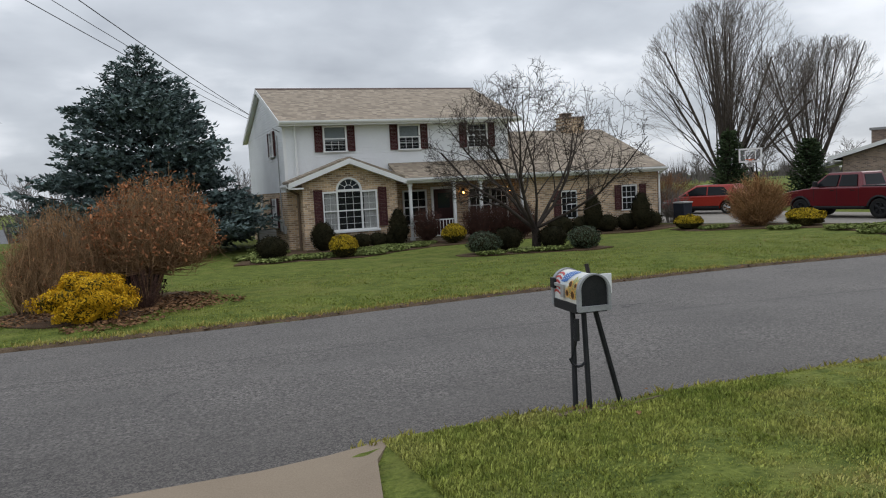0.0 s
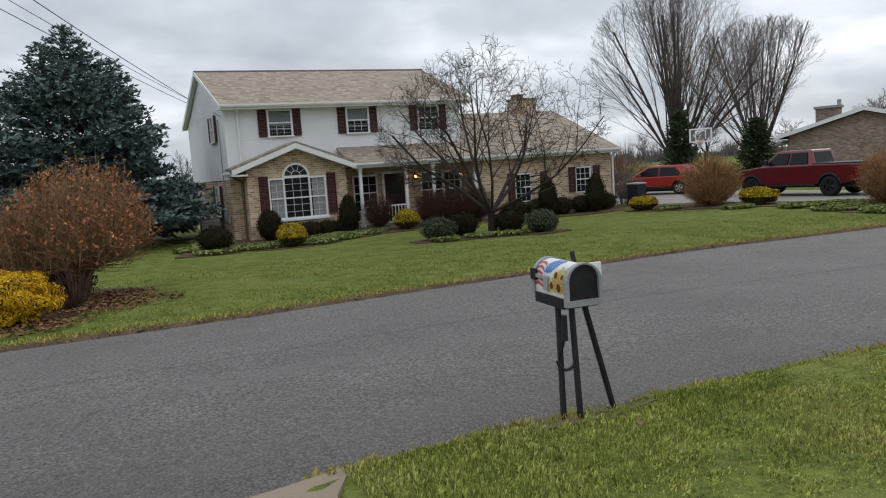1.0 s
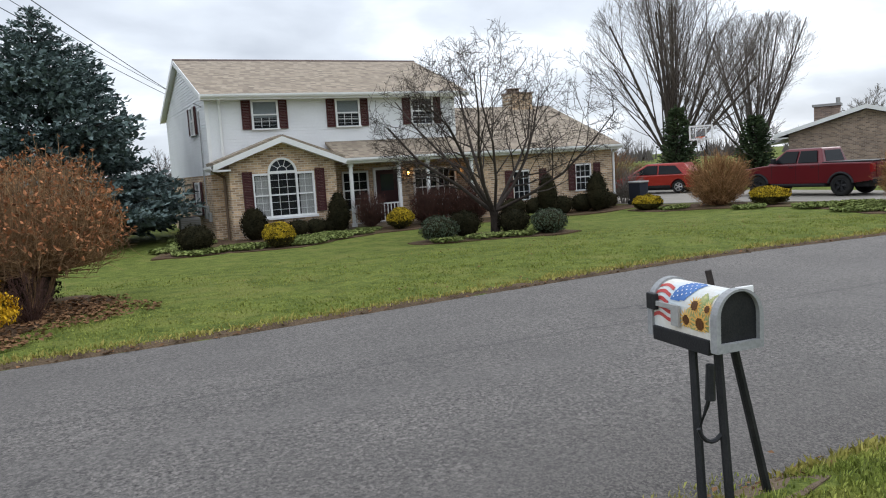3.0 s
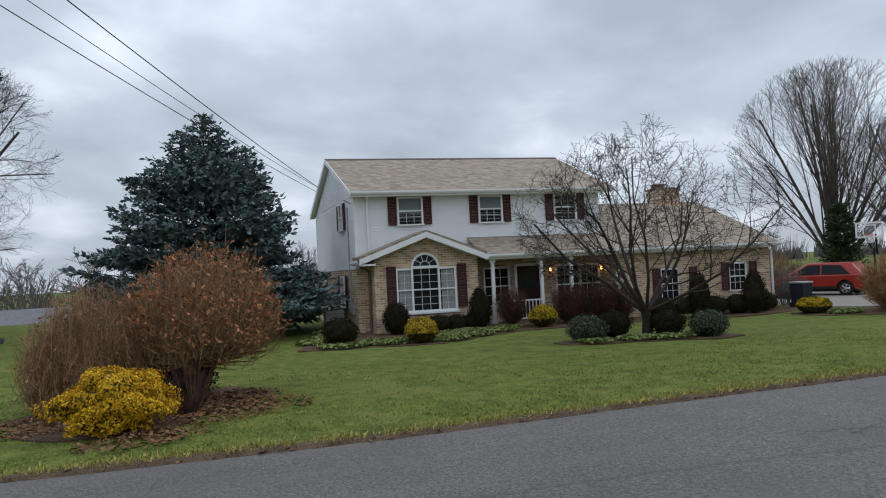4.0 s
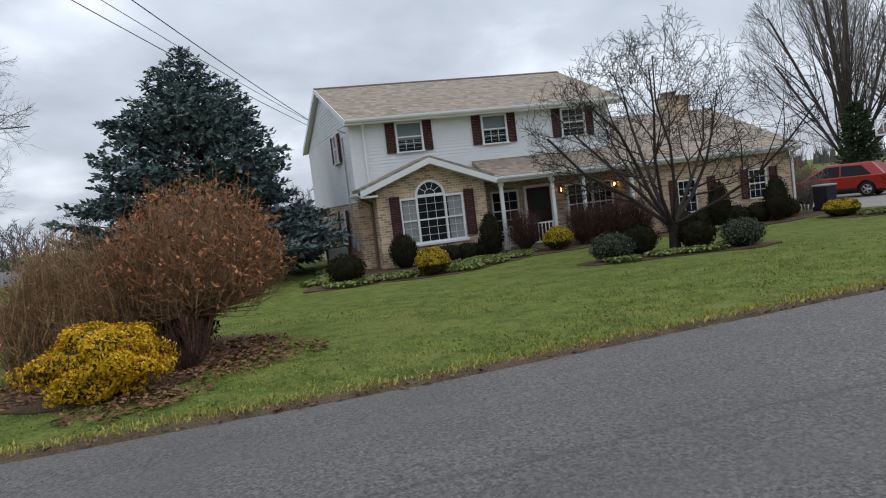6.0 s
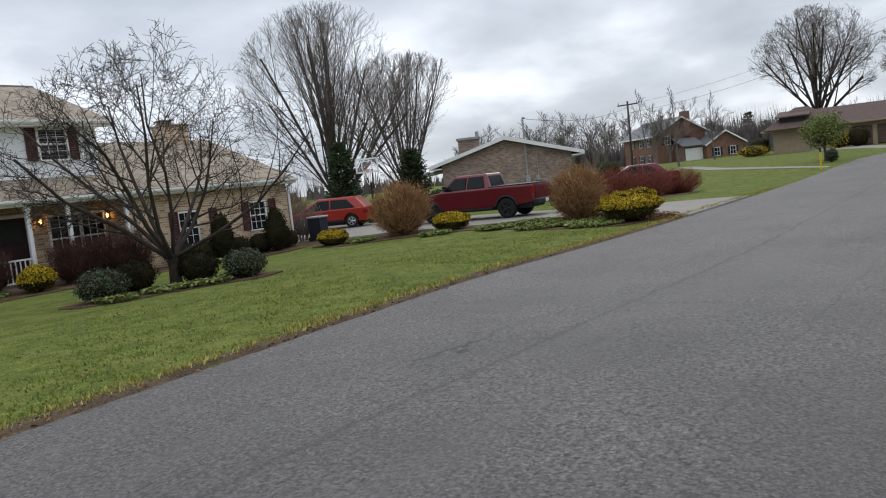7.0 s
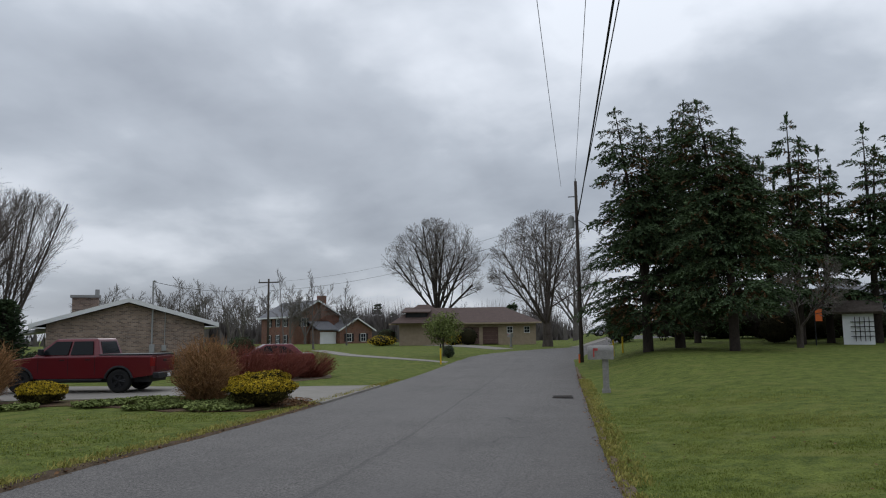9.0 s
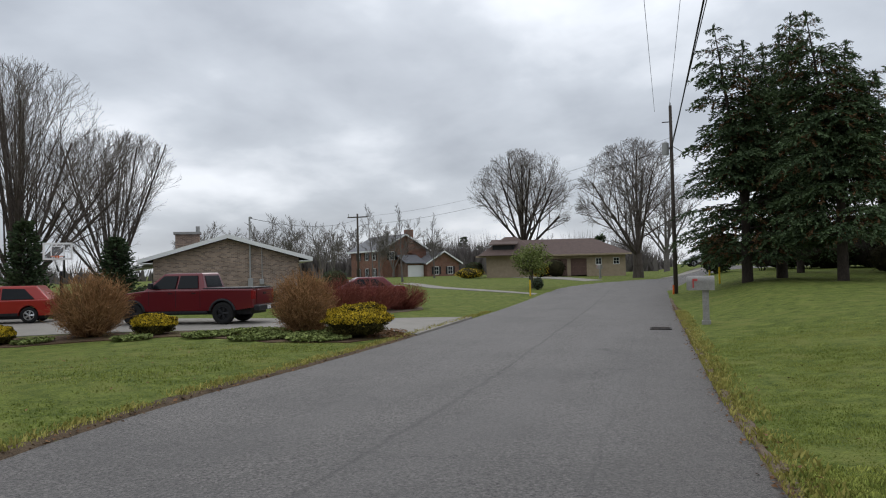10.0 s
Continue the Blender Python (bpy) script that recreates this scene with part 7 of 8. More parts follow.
def car(m, label, paint, category, length_f=0.95, length_r=0.85, base=2.65, belt=0.98, top=1.62, hw=0.90, r=0.34, suv=True):
    t = thing("car", label, category, m)
    zb = 0.32
    L, R = base + length_f, -length_r
    out = [(R + 0.04, zb), (R, 0.6), (R + 0.06, belt + 0.02), (base - 0.3, belt), (base + 0.25, belt - 0.06), (L - 0.12, belt - 0.22), (L, belt - 0.4), (L - 0.02, zb)]
    out += arch_pts(base, r, zb) + arch_pts(0, r, zb)
    body_shell("body", out, hw, paint, t, 0.06)
    u0 = R + (0.62 if suv else 1.15)
    greenhouse("cabin", (R + (0.05 if suv else 0.55), base + 0.12, belt - 0.02), (u0, base - 0.95, top), hw - 0.06, hw - 0.24, paint, t)
    for s in (-1, 1):
        ya, yb = hw - 0.065, hw - 0.205
        side_pane(t, [(base * 0.42, ya, belt + 0.05), (base - 0.2, ya, belt + 0.05), (base - 0.98, yb, top - 0.1), (base * 0.42, yb, top - 0.1)], s)
        side_pane(t, [(R + 0.62 + (0 if suv else 0.4), ya, belt + 0.05), (base * 0.39, ya, belt + 0.05), (base * 0.39, yb, top - 0.1), (u0 + 0.42, yb, top - 0.13)], s)
        for x in (0.0, base):
            wheel(t, x, s * (hw - 0.13), r, 0.22, CHROME, s)
        part("tail_light", B().box(R - 0.01, R + 0.2, s * (hw - 0.12) - 0.11, s * (hw - 0.12) + 0.125, belt - 0.28, belt - 0.08, 0.015), TAILRED, t)
        part("headlight", B().box(L - 0.3, L - 0.05, s * (hw - 0.2) - 0.14, s * (hw - 0.2) + 0.205, belt - 0.36, belt - 0.24, 0.02), CHROME, t)
        part("wing_mirror", B().box(base - 0.62, base - 0.5, s * (hw + 0.09) - 0.09, s * (hw + 0.09) + 0.09, belt + 0.04, belt + 0.18, 0.03), paint, t)
        part("sill_trim", B().box(0.4, base - 0.4, s * hw - 0.015, s * hw + 0.015, zb, zb + 0.12), BLACK, t)
    part("windscreen", B().slab([(base + 0.06, -(hw - 0.16), belt + 0.05), (base + 0.06, hw - 0.16, belt + 0.05), (base - 0.86, hw - 0.32, top - 0.08), (base - 0.86, -(hw - 0.32), top - 0.08)], 0.012), CARGLASS, t)
    part("underbody", B().box(R + 0.3, L - 0.3, -hw + 0.25, hw - 0.25, 0.18, 0.5), BLACK, t)
    return t


DRIVE = 0.03
pickup(pose(23.05, -8.3, gz(23.05, -8.3) + DRIVE, 0, 0, 97))
car(pose(23.6, 1.6, gz(23.6, 1.6) + DRIVE, 0, 0, 118), "bright red hatchback car parked on the driveway", REDPAINT, "car", top=1.56, belt=0.96)
car(pose(36.6, -9.6, gz(36.6, -9.6), 0, 0, 120), "dark red car parked behind red bushes", MAROON, "car", suv=False, top=1.5)
car(pose(76.5, -30.3, gz(76.5, -30.3), 0, 0, 100), "white car parked beyond the pole", WHITEPAINT, "car", suv=False, top=1.45)

# ---- mailbox before the road ----


def arch_outline(w, h, n=14):
    """Outline of a mailbox end: straight sides and a round top, from lower left over the top."""
    r = w / 2
    return [(-r, 0.0)] + [(-r * math.cos(math.pi * i / n), h - r + r * math.sin(math.pi * i / n)) for i in range(n + 1)] + [(r, 0.0)]


ART_CREAM = mat("printed_cream_wrap", (0.62, 0.58, 0.50), (0.74, 0.73, 0.70), rough=0.45, scale=9, fine=40, bump=0, c3=(0.55, 0.62, 0.66))
ART_RED = mat("printed_red", (0.42, 0.05, 0.05), (0.5, 0.1, 0.09), rough=0.45, scale=12, fine=60, bump=0)
ART_BLUE = mat("printed_blue", (0.05, 0.13, 0.36), (0.1, 0.22, 0.48), rough=0.45, scale=12, fine=60, bump=0)
ART_WHITE = mat("printed_white", (0.72, 0.72, 0.72), (0.8, 0.8, 0.8), rough=0.45, scale=12, fine=60, bump=0)
ART_YELLOW = mat("printed_sunflower_yellow", (0.72, 0.36, 0.07), (0.82, 0.58, 0.22), rough=0.45, scale=25, fine=80, bump=0)
ART_BROWN = mat("printed_brown", (0.07, 0.03, 0.012), (0.14, 0.06, 0.02), rough=0.45, scale=40, fine=90, bump=0)
ART_GREEN = mat("printed_green", (0.20, 0.28, 0.10), (0.55, 0.5, 0.25), rough=0.45, scale=20, fine=80, bump=0)


RIMGREY = mat("silver_grey_paint", (0.24, 0.245, 0.25), (0.36, 0.365, 0.37), rough=0.5, scale=9, fine=60, bump=0.1)


def near_mailbox():
    w, h, L = 0.262, 0.29, 0.475
    m = thing("mailbox", "black mailbox with painted flag and sunflowers on three iron legs", "mailbox", pose(-1.565, -25.13, -0.25, 0, 0, -5))
    zb = 0.785
    prof = [(x, z + zb) for x, z in arch_outline(w, h)]
    part("shell", B().prism(prof, "y", 0.0, L), ART_CREAM, m, "cream printed wrap over the shell")
    part("base_tray", B().box(-w / 2 - 0.012, w / 2 + 0.012, 0.02, L - 0.01, zb - 0.03, zb + 0.05, 0.006), BLACK, m)
    big = [(x, z + zb - 0.008) for x, z in arch_outline(w + 0.03, h + 0.02)]
    sml = [(x, z + zb + 0.035) for x, z in arch_outline(w - 0.022, h - 0.035)]
    n = len(big)
    for y0, y1 in ((-0.045, 0.0), (L - 0.012, L + 0.03)):
        ring = B()
        vs = [(x, y0, z) for x, z in big] + [(x, y0, z) for x, z in sml] + [(x, y1, z) for x, z in big] + [(x, y1, z) for x, z in sml]
        fs = []
        for i in range(n):
            j = (i + 1) % n
            fs += [(i, j, n + j, n + i), (2 * n + j, 2 * n + i, 3 * n + i, 3 * n + j), (j, i, 2 * n + i, 2 * n + j), (n + i, n + j, 3 * n + j, 3 * n + i)]
        ring.add(vs, fs)
        part("door_rim", ring, RIMGREY, m, "silver-grey rim round the end")
    part("door", B().prism([(x, z + zb + 0.03) for x, z in arch_outline(w - 0.018, h - 0.03)], "y", -0.02, 0.0), BLACK, m, "flat black door")
    part("rear_panel", B().prism([(x, z + zb + 0.03) for x, z in arch_outline(w - 0.07, h - 0.07)], "y", L, L + 0.015), BLACK, m)
    # printed picture on the side that faces the house
    rad, zs = w / 2, h - w / 2

    def on(u, v, lift=0.003):
        """u: 0 at the rear to 1 at the door; v: metres up the side and over the top."""
        y = L * (1 - u)
        if v < zs:
            return (-rad - lift, y, zb + v)
        a = (v - zs) / rad
        return (-(rad + lift) * math.cos(a), y, zb + zs + (rad + lift) * math.sin(a))

    def patch(name, pts, material, lift=0.003):
        def inside(u, v):
            hit = False
            for (u0, v0), (u1, v1) in zip(pts, pts[1:] + pts[:1]):
                if (v0 > v) != (v1 > v) and u < u0 + (u1 - u0) * (v - v0) / (v1 - v0):
                    hit = not hit
            return hit
        b = B()
        us, vs_ = [p[0] for p in pts], [p[1] for p in pts]
        nu, nv = max(4, int((max(us) - min(us)) / 0.014)), max(4, int((max(vs_) - min(vs_)) / 0.007))
        du, dv = (max(us) - min(us)) / nu, (max(vs_) - min(vs_)) / nv
        for i in range(nu):
            for j in range(nv):
                u, v = min(us) + du * i, min(vs_) + dv * j
                if inside(u + du / 2, v + dv / 2):
                    b.add([on(u, v, lift), on(u + du, v, lift), on(u + du, v + dv, lift), on(u, v + dv, lift)], [(0, 1, 2, 3)])
        part(name, b, material, m)
    for k in range(5):
        v0 = 0.088 + 0.042 * k
        b = B()
        for i in range(8):
            u0, u1 = 0.03 + 0.05 * i, 0.03 + 0.05 * (i + 1)
            wv = lambda u: 0.018 * math.sin(u * 14) + 0.06 * u
            if k > 1 and u1 > 0.28:
                continue
            b.add([on(u0, v0 + wv(u0)), on(u1, v0 + wv(u1)), on(u1, v0 + wv(u1) + 0.021), on(u0, v0 + wv(u0) + 0.021)], [(0, 1, 2, 3)])
        part("red_stripe", b, ART_RED, m)
    patch("blue_field", [(0.30, 0.21), (0.52, 0.215), (0.60, 0.27), (0.66, 0.35), (0.58, 0.37), (0.42, 0.355), (0.33, 0.29)], ART_BLUE)
    dots = B()
    for i in range(5):
        for j in range(4):
            u, v = 0.345 + 0.055 * i + 0.018 * j, 0.228 + 0.033 * j + 0.010 * i
            a, c = 0.010, 0.006
            dots.add([on(u - a, v, 0.005), on(u, v - c, 0.005), on(u + a, v, 0.005), on(u, v + c, 0.005)], [(0, 1, 2, 3)])
    part("white_stars", dots, ART_WHITE, m)
    patch("green_leaves", [(0.55, 0.09), (0.72, 0.08), (0.95, 0.09), (0.94, 0.22), (0.96, 0.30), (0.88, 0.25), (0.80, 0.29), (0.72, 0.22), (0.60, 0.18)], ART_GREEN, 0.002)
    for u, v, s in ((0.82, 0.12, 0.072), (0.60, 0.125, 0.062), (0.72, 0.205, 0.055), (0.92, 0.20, 0.042)):
        b = B()
        for i in range(14):
            a, a1, a2 = 2 * math.pi * i / 14, 2 * math.pi * (i - 0.5) / 14, 2 * math.pi * (i + 0.5) / 14
            pts = [(u + math.cos(a1) * s * 0.5 / L, v + math.sin(a1) * s * 0.5), (u + math.cos(a) * s / L, v + math.sin(a) * s), (u + math.cos(a2) * s * 0.5 / L, v + math.sin(a2) * s * 0.5), (u, v)]
            b.add([on(max(0.01, min(0.985, p)), max(0.08, q), 0.006) for p, q in pts], [(0, 1, 2, 3)])
        part("sunflower", b, ART_YELLOW, m)
        patch("sunflower_heart", [(u + math.cos(2 * math.pi * i / 12) * s * 0.42 / L, v + math.sin(2 * math.pi * i / 12) * s * 0.42) for i in range(12)], ART_BROWN, 0.009)
    part("flag_arm", B().box(-w / 2 - 0.022, -w / 2 - 0.008, L - 0.24, L - 0.03, zb + 0.165, zb + 0.19).box(-w / 2 - 0.022, -w / 2 - 0.008, L - 0.24, L - 0.18, zb + 0.08, zb + 0.165), GREYPLASTIC, m, "grey lowered signal flag")
    part("flag_hinge", B().box(-w / 2 - 0.03, -w / 2 + 0.0, L - 0.055, L + 0.02, zb + 0.14, zb + 0.23, 0.006), BLACK, m)
    part("newspaper_panel", B().box(w / 2 - 0.002, w / 2 + 0.115, 0.125, 0.14, zb + 0.10, zb + 0.27, 0.005), ART_WHITE, m, "white panel on the far side")
    part("post_stub", B().tube((w / 2 + 0.02, 0.25, zb - 0.02), (w / 2 - 0.03, 0.30, zb + 0.345), 0.02, 0.019, 6), RUSTBLACK, m)
    for p, q in (((-0.165, 0.05, -0.2), (-0.085, 0.21, zb - 0.02)), ((-0.085, -0.065, -0.2), (-0.06, 0.05, zb - 0.02)), ((0.30, 0.065, -0.2), (0.05, 0.06, zb - 0.02))):
        part("leg", B().tube(p, q, 0.024, 0.023, 7), BLACK, m)
    strap = [(-0.14 + 0.075 * math.cos(t * 0.42 - 2.9), 0.02 - 0.03 * t / 10, 0.42 + 0.1 * math.sin(t * 0.42 - 2.9)) for t in range(8)]
    part("strap", B().path(strap, 0.012, 6), BLACK, m)
    part("strap", B().path([(-0.185, 0.06, 0.36), (-0.16, 0.02, 0.5), (-0.16, 0.0, 0.56)], 0.012, 6).tube((-0.155, 0.0, 0.54), (-0.15, 0.0, 0.72), 0.026, 0.022, 8), BLACK, m, "black hanging handle")


near_mailbox()


WEATHERED = mat("weathered_grey_plastic", (0.20, 0.19, 0.175), (0.32, 0.305, 0.285), rough=0.7, scale=4, fine=30, bump=0.1)


def post_mailbox(x, y, yaw, s=1.0, label="grey plastic post mailbox with small red flag"):
    m = thing("mailbox", label, "mailbox", pose(x, y, gz(x, y), 0, 0, yaw) @ Matrix.Scale(s, 4), "post mailboxes")
    part("post", B().box(-0.08, 0.08, -0.08, 0.08, -0.2, 0.98, 0.015).box(-0.11, 0.11, -0.11, 0.11, -0.05, 0.1, 0.01), WEATHERED, m)
    part("box", B().prism([(a, z + 0.86) for a, z in arch_outline(0.30, 0.36)], "y", -0.42, 0.22), WEATHERED, m)
    part("door", B().prism([(a, z + 0.87) for a, z in arch_outline(0.27, 0.33)], "y", -0.445, -0.42), WEATHERED, m)
    part("flag", B().box(0.151, 0.165, -0.3, -0.27, 0.92, 1.15).box(0.151, 0.165, -0.3, -0.18, 1.09, 1.15), ART_RED, m)
    part("number_bars", B().box(-0.166, -0.151, -0.32, -0.2, 0.94, 1.0).box(-0.166, -0.151, -0.16, -0.06, 0.94, 1.0).box(-0.166, -0.151, -0.3, 0.05, 1.05, 1.09), ART_RED, m)
    return m


post_mailbox(22.6, -25.35, 176, 1.25)
post_mailbox(71.8, -18.9, 120, 1.1, "grey post mailbox on the far lawn")

# ---- poles, cables and other fixtures ----
P1, P0, P2 = V((44.0, -25.1, 10.75)), V((-12.9, -25.6, 9.6)), V((70.0, 5.8, 7.3))


def utility_pole(top, label, arm=True, xfmr=False, lean=0.0):
    g = gz(top.x, top.y)
    p = thing("utility_pole", label, "pole", pose(top.x, top.y, g))
    h = top.z - g
    part("pole", B().tube((lean, 0, -0.5), (0, 0, h), 0.135, 0.09, 12), POLEWOOD, p, smooth=True)
    if arm:
        part("crossarm", B().box(-0.06, 0.06, -1.1, 1.1, h - 0.42, h - 0.30, 0.01), POLEWOOD, p)
    for y in (-1.0, 1.0) if arm else (0.0,):
        part("insulator", B().tube((0, y, h - 0.32), (0, y, h + 0.0 if arm else h + 0.18), 0.05, 0.03, 8), GREYPLASTIC, p)
    if xfmr:
        part("transformer", B().tube((0, 0.34, h - 2.95), (0, 0.34, h - 2.25), 0.2, 0.2, 14).tube((0, 0.34, h - 2.25), (0, 0.34, h - 2.14), 0.18, 0.06, 12), GREYPLASTIC, p, "grey transformer can", smooth=False)
        part("bracket", B().box(-0.04, 0.04, 0.05, 0.2, h - 2.6, h - 2.5), RUSTBLACK, p)
        part("cable_arm", B().box(-0.03, 0.03, -0.1, 0.5, h - 1.0, h - 0.95), RUSTBLACK, p)
    return p


utility_pole(P1, "weathered wooden utility pole with a transformer by the road", arm=False, xfmr=True, lean=-0.35)
utility_pole(P2, "far wooden utility pole with a crossarm", arm=True)
utility_pole(P0, "wooden utility pole beside the road", arm=False)


def cable(a, c, sag, r, label="thin black overhead cable"):
    """A hanging cable between two points."""
    a, c = V(a), V(c)
    pts = [a.lerp(c, i / 14) - V((0, 0, sag * 4 * (i / 14) * (1 - i / 14))) for i in range(15)]
    o = tagged(part("cable", B().path(pts, r, 5), WIRE), label, "cable", "overhead cables")
    return o


HOOK = V((-0.80, 7.4, 5.65))
cable(P0 + V((-0.5, 0.7, 0.0)), HOOK, 0.3, 0.014)
cable(P0 + V((-1.5, 1.05, -0.15)), HOOK + V((0, 0.4, 0.05)), 0.35, 0.010)
cable(P0 + V((-1.9, 1.1, -0.6)), HOOK + V((0, 0.9, -0.1)), 0.30, 0.012)
cable(P0 + V((0, 0, -0.2)), (-16.6, 4.2, 3.75), 0.3, 0.012)
cable(P0 + V((0, 0, -1.0)), (-22.0, 4.6, 3.9), 0.3, 0.010)
cable(P1 + V((0, 0, -2.6)), P0 + V((0, 0.2, -0.9)), 0.35, 0.028, "thick black bundled overhead cable")
cable(P1 + V((0, 0, -2.35)), P0 + V((0, -0.15, -0.55)), 0.3, 0.016)
cable(P1 + V((0, 0.05, -0.05)), P0 + V((0, 0.9, 0.3)), 0.35, 0.010)
cable(P1 + V((0, 0.9, -0.3)), P0 + V((0, 2.6, 0.5)), 0.3, 0.010)
cable(P1 + V((0, 0, -1.9)), P2 + V((0, -0.9, -0.3)), 0.8, 0.008)
cable(P1 + V((0, 0, -2.5)), P2 + V((0, 0, -1.2)), 0.9, 0.011)
cable(P2 + V((0, 0, -0.6)), (35.0, -2.0, 4.4), 0.6, 0.014)
cable(P1 + V((0, 0, -2.4)), (92, -44, 6.5), 0.8, 0.02)


def hoop():
    g = gz(25.2, 2.4)
    h = thing("basketball_hoop", "basketball hoop with clear backboard and orange rim", "basketball hoop", pose(24.75, 1.5, g, 0, 0, -52))
    part("base", B().box(-0.35, 0.35, 1.2, 2.1, 0.0, 0.25, 0.05), BLACK, h)
    part("pole", B().tube((0, 1.65, 0.1), (0, 1.5, 2.2), 0.06, 0.06, 8), BLACK, h)
    part("arm", B().tube((0.12, 1.5, 1.9), (0.25, 0.05, 2.85), 0.04, 0.04, 6), BLACK, h)
    part("arm", B().tube((-0.12, 1.5, 2.2), (-0.25, 0.05, 3.15), 0.04, 0.04, 6), BLACK, h)
    zb, zt, hw = 2.72, 3.42, 0.56
    part("backboard", B().box(-hw, hw, 0.0, 0.02, zb, zt), CLEAR, h, "clear backboard")
    part("board_frame", B().box(-hw - 0.03, -hw + 0.05, -0.02, 0.03, zb - 0.03, zt + 0.03).box(hw - 0.05, hw + 0.03, -0.02, 0.03, zb - 0.03, zt + 0.03).box(-hw, hw, -0.02, 0.03, zt - 0.05, zt + 0.03).box(-hw, hw, -0.02, 0.03, zb - 0.03, zb + 0.05), WHITE, h)
    part("target_square", B().box(-0.28, -0.23, -0.012, -0.002, zb + 0.15, zb + 0.6).box(0.23, 0.28, -0.012, -0.002, zb + 0.15, zb + 0.6).box(-0.23, 0.23, -0.012, -0.002, zb + 0.55, zb + 0.6), WHITE, h)
    rim = [(0.23 * math.cos(a * math.pi / 8), -0.28 + 0.23 * math.sin(a * math.pi / 8), zb + 0.12) for a in range(17)]
    part("rim", B().path(rim, 0.014, 6).box(-0.08, 0.08, -0.06, 0.0, zb + 0.04, zb + 0.14), ORANGE, h, "orange steel rim")
    net = B()
    for a in range(12):
        t = a * math.pi / 6
        net.tube((0.22 * math.cos(t), -0.28 + 0.22 * math.sin(t), zb + 0.12), (0.13 * math.cos(t + 0.5), -0.28 + 0.13 * math.sin(t + 0.5), zb - 0.28), 0.006, 0.006, 3)
        net.tube((0.22 * math.cos(t), -0.28 + 0.22 * math.sin(t), zb + 0.12), (0.13 * math.cos(t - 0.5), -0.28 + 0.13 * math.sin(t - 0.5), zb - 0.28), 0.006, 0.006, 3)
    part("net", net, WHITE, h)


hoop()
bn = thing("wheelie_bin", "dark navy plastic wheeled bin beside the brick wing", "bin", pose(17.35, -2.2, gz(17.3, -2.2), 0, 0, 10))
part("bin_body", B().prism([(-0.24, 0.03), (0.24, 0.03), (0.29, 0.95), (-0.29, 0.95)], "y", -0.3, 0.3), BLUEBIN, bn)
part("lid", B().box(-0.31, 0.31, -0.34, 0.33, 0.95, 1.02, 0.02), GREYPLASTIC, bn, "grey hinged lid")
for s_ in (-0.27, 0.27):
    part("wheel", B().tube((s_ - 0.03, 0.26, 0.1), (s_ + 0.03, 0.26, 0.1), 0.1, 0.1, 12), RUBBER, bn)
ac = thing("air_conditioner", "grey outdoor air conditioner unit beside the house wall", "air conditioner", pose(-1.05, 1.6, gz(-1, 1.6)))
part("cabinet", B().box(-0.36, 0.36, -0.36, 0.36, 0.06, 0.82, 0.03), GREYPLASTIC, ac)
for k in range(9):
    part("louvre", B().box(-0.37, 0.37, -0.372, -0.36, 0.14 + 0.07 * k, 0.16 + 0.07 * k), PALECONC, ac)
part("fan_guard", lathe(B(), [(0.05, 0.0), (0.28, 0.02), (0.3, 0.0)], 16), BLACK, ac).matrix_basis = pose(0, 0, 0.83, 90)


def marker(x, y, h, label="yellow marker post at the road edge"):
    m = thing("marker_post", label, "marker post", pose(x, y, gz(x, y)), "marker posts")
    part("post", B().tube((0, 0, -0.1), (0, 0, h), 0.05, 0.05, 8), YELLOWPAINT, m)
    part("cap", B().tube((0, 0, h), (0, 0, h + 0.25), 0.05, 0.045, 8), BLACK, m)


marker(43.0, -16.55, 1.0)
marker(43.8, -27.0, 1.0)
marker(44.4, -27.6, 1.0)
tg = thing("pole_tag", "orange marker sleeve at the pole's foot", "marker", pose(43.2, -24.95, gz(43.2, -24.95)))
part("sleeve", B().tube((0, 0, 0), (0, 0, 0.55), 0.05, 0.05, 8), ORANGE, tg)
fl = thing("flag_marker", "orange flag on a thin post by the trees", "flag", pose(43.4, -38.4, gz(43.4, -38.4)))
part("post", B().tube((0, 0, -0.1), (0, 0, 2.1), 0.04, 0.04, 6), BLACK, fl)
part("cloth", B().box(-0.02, 0.02, -0.4, 0.0, 1.4, 2.1), ORANGE, fl)
dr = thing("drain_grate", "rusty iron storm drain grate at the road edge", "drain", pose(21.3, -23.95, gz(21.3, -23.95) - 0.005) @ Matrix.Scale(0.75, 4))
part("frame", B().box(-0.5, 0.5, -0.42, -0.36, 0, 0.03).box(-0.5, 0.5, 0.36, 0.42, 0, 0.03).box(-0.5, -0.44, -0.36, 0.36, 0, 0.03).box(0.44, 0.5, -0.36, 0.36, 0, 0.03), RUSTBLACK, dr)
for k in range(10):
    part("bar", B().box(-0.42 + k * 0.09, -0.38 + k * 0.09, -0.36, 0.36, 0, 0.028), RUSTBLACK, dr)
sh = thing("garden_shed", "small white garden shed with thatch-like roof", "shed", pose(44.2, -41.0, gz(44.2, -41.0), 0, 0, -110))
part("wall", B().box(-0.8, 0.8, 0, 1.6, -0.3, 1.95), SIDING, sh)
part("roof", gable_roof_x(B(), -1.3, 1.3, -0.4, 2.0, 1.9, 2.6), BARK, sh)
part("trellis", lattice(B(), 1.2, 1.4, 5, 5), BLACK, sh).matrix_basis = pose(-0.4, -0.06, 0.2)

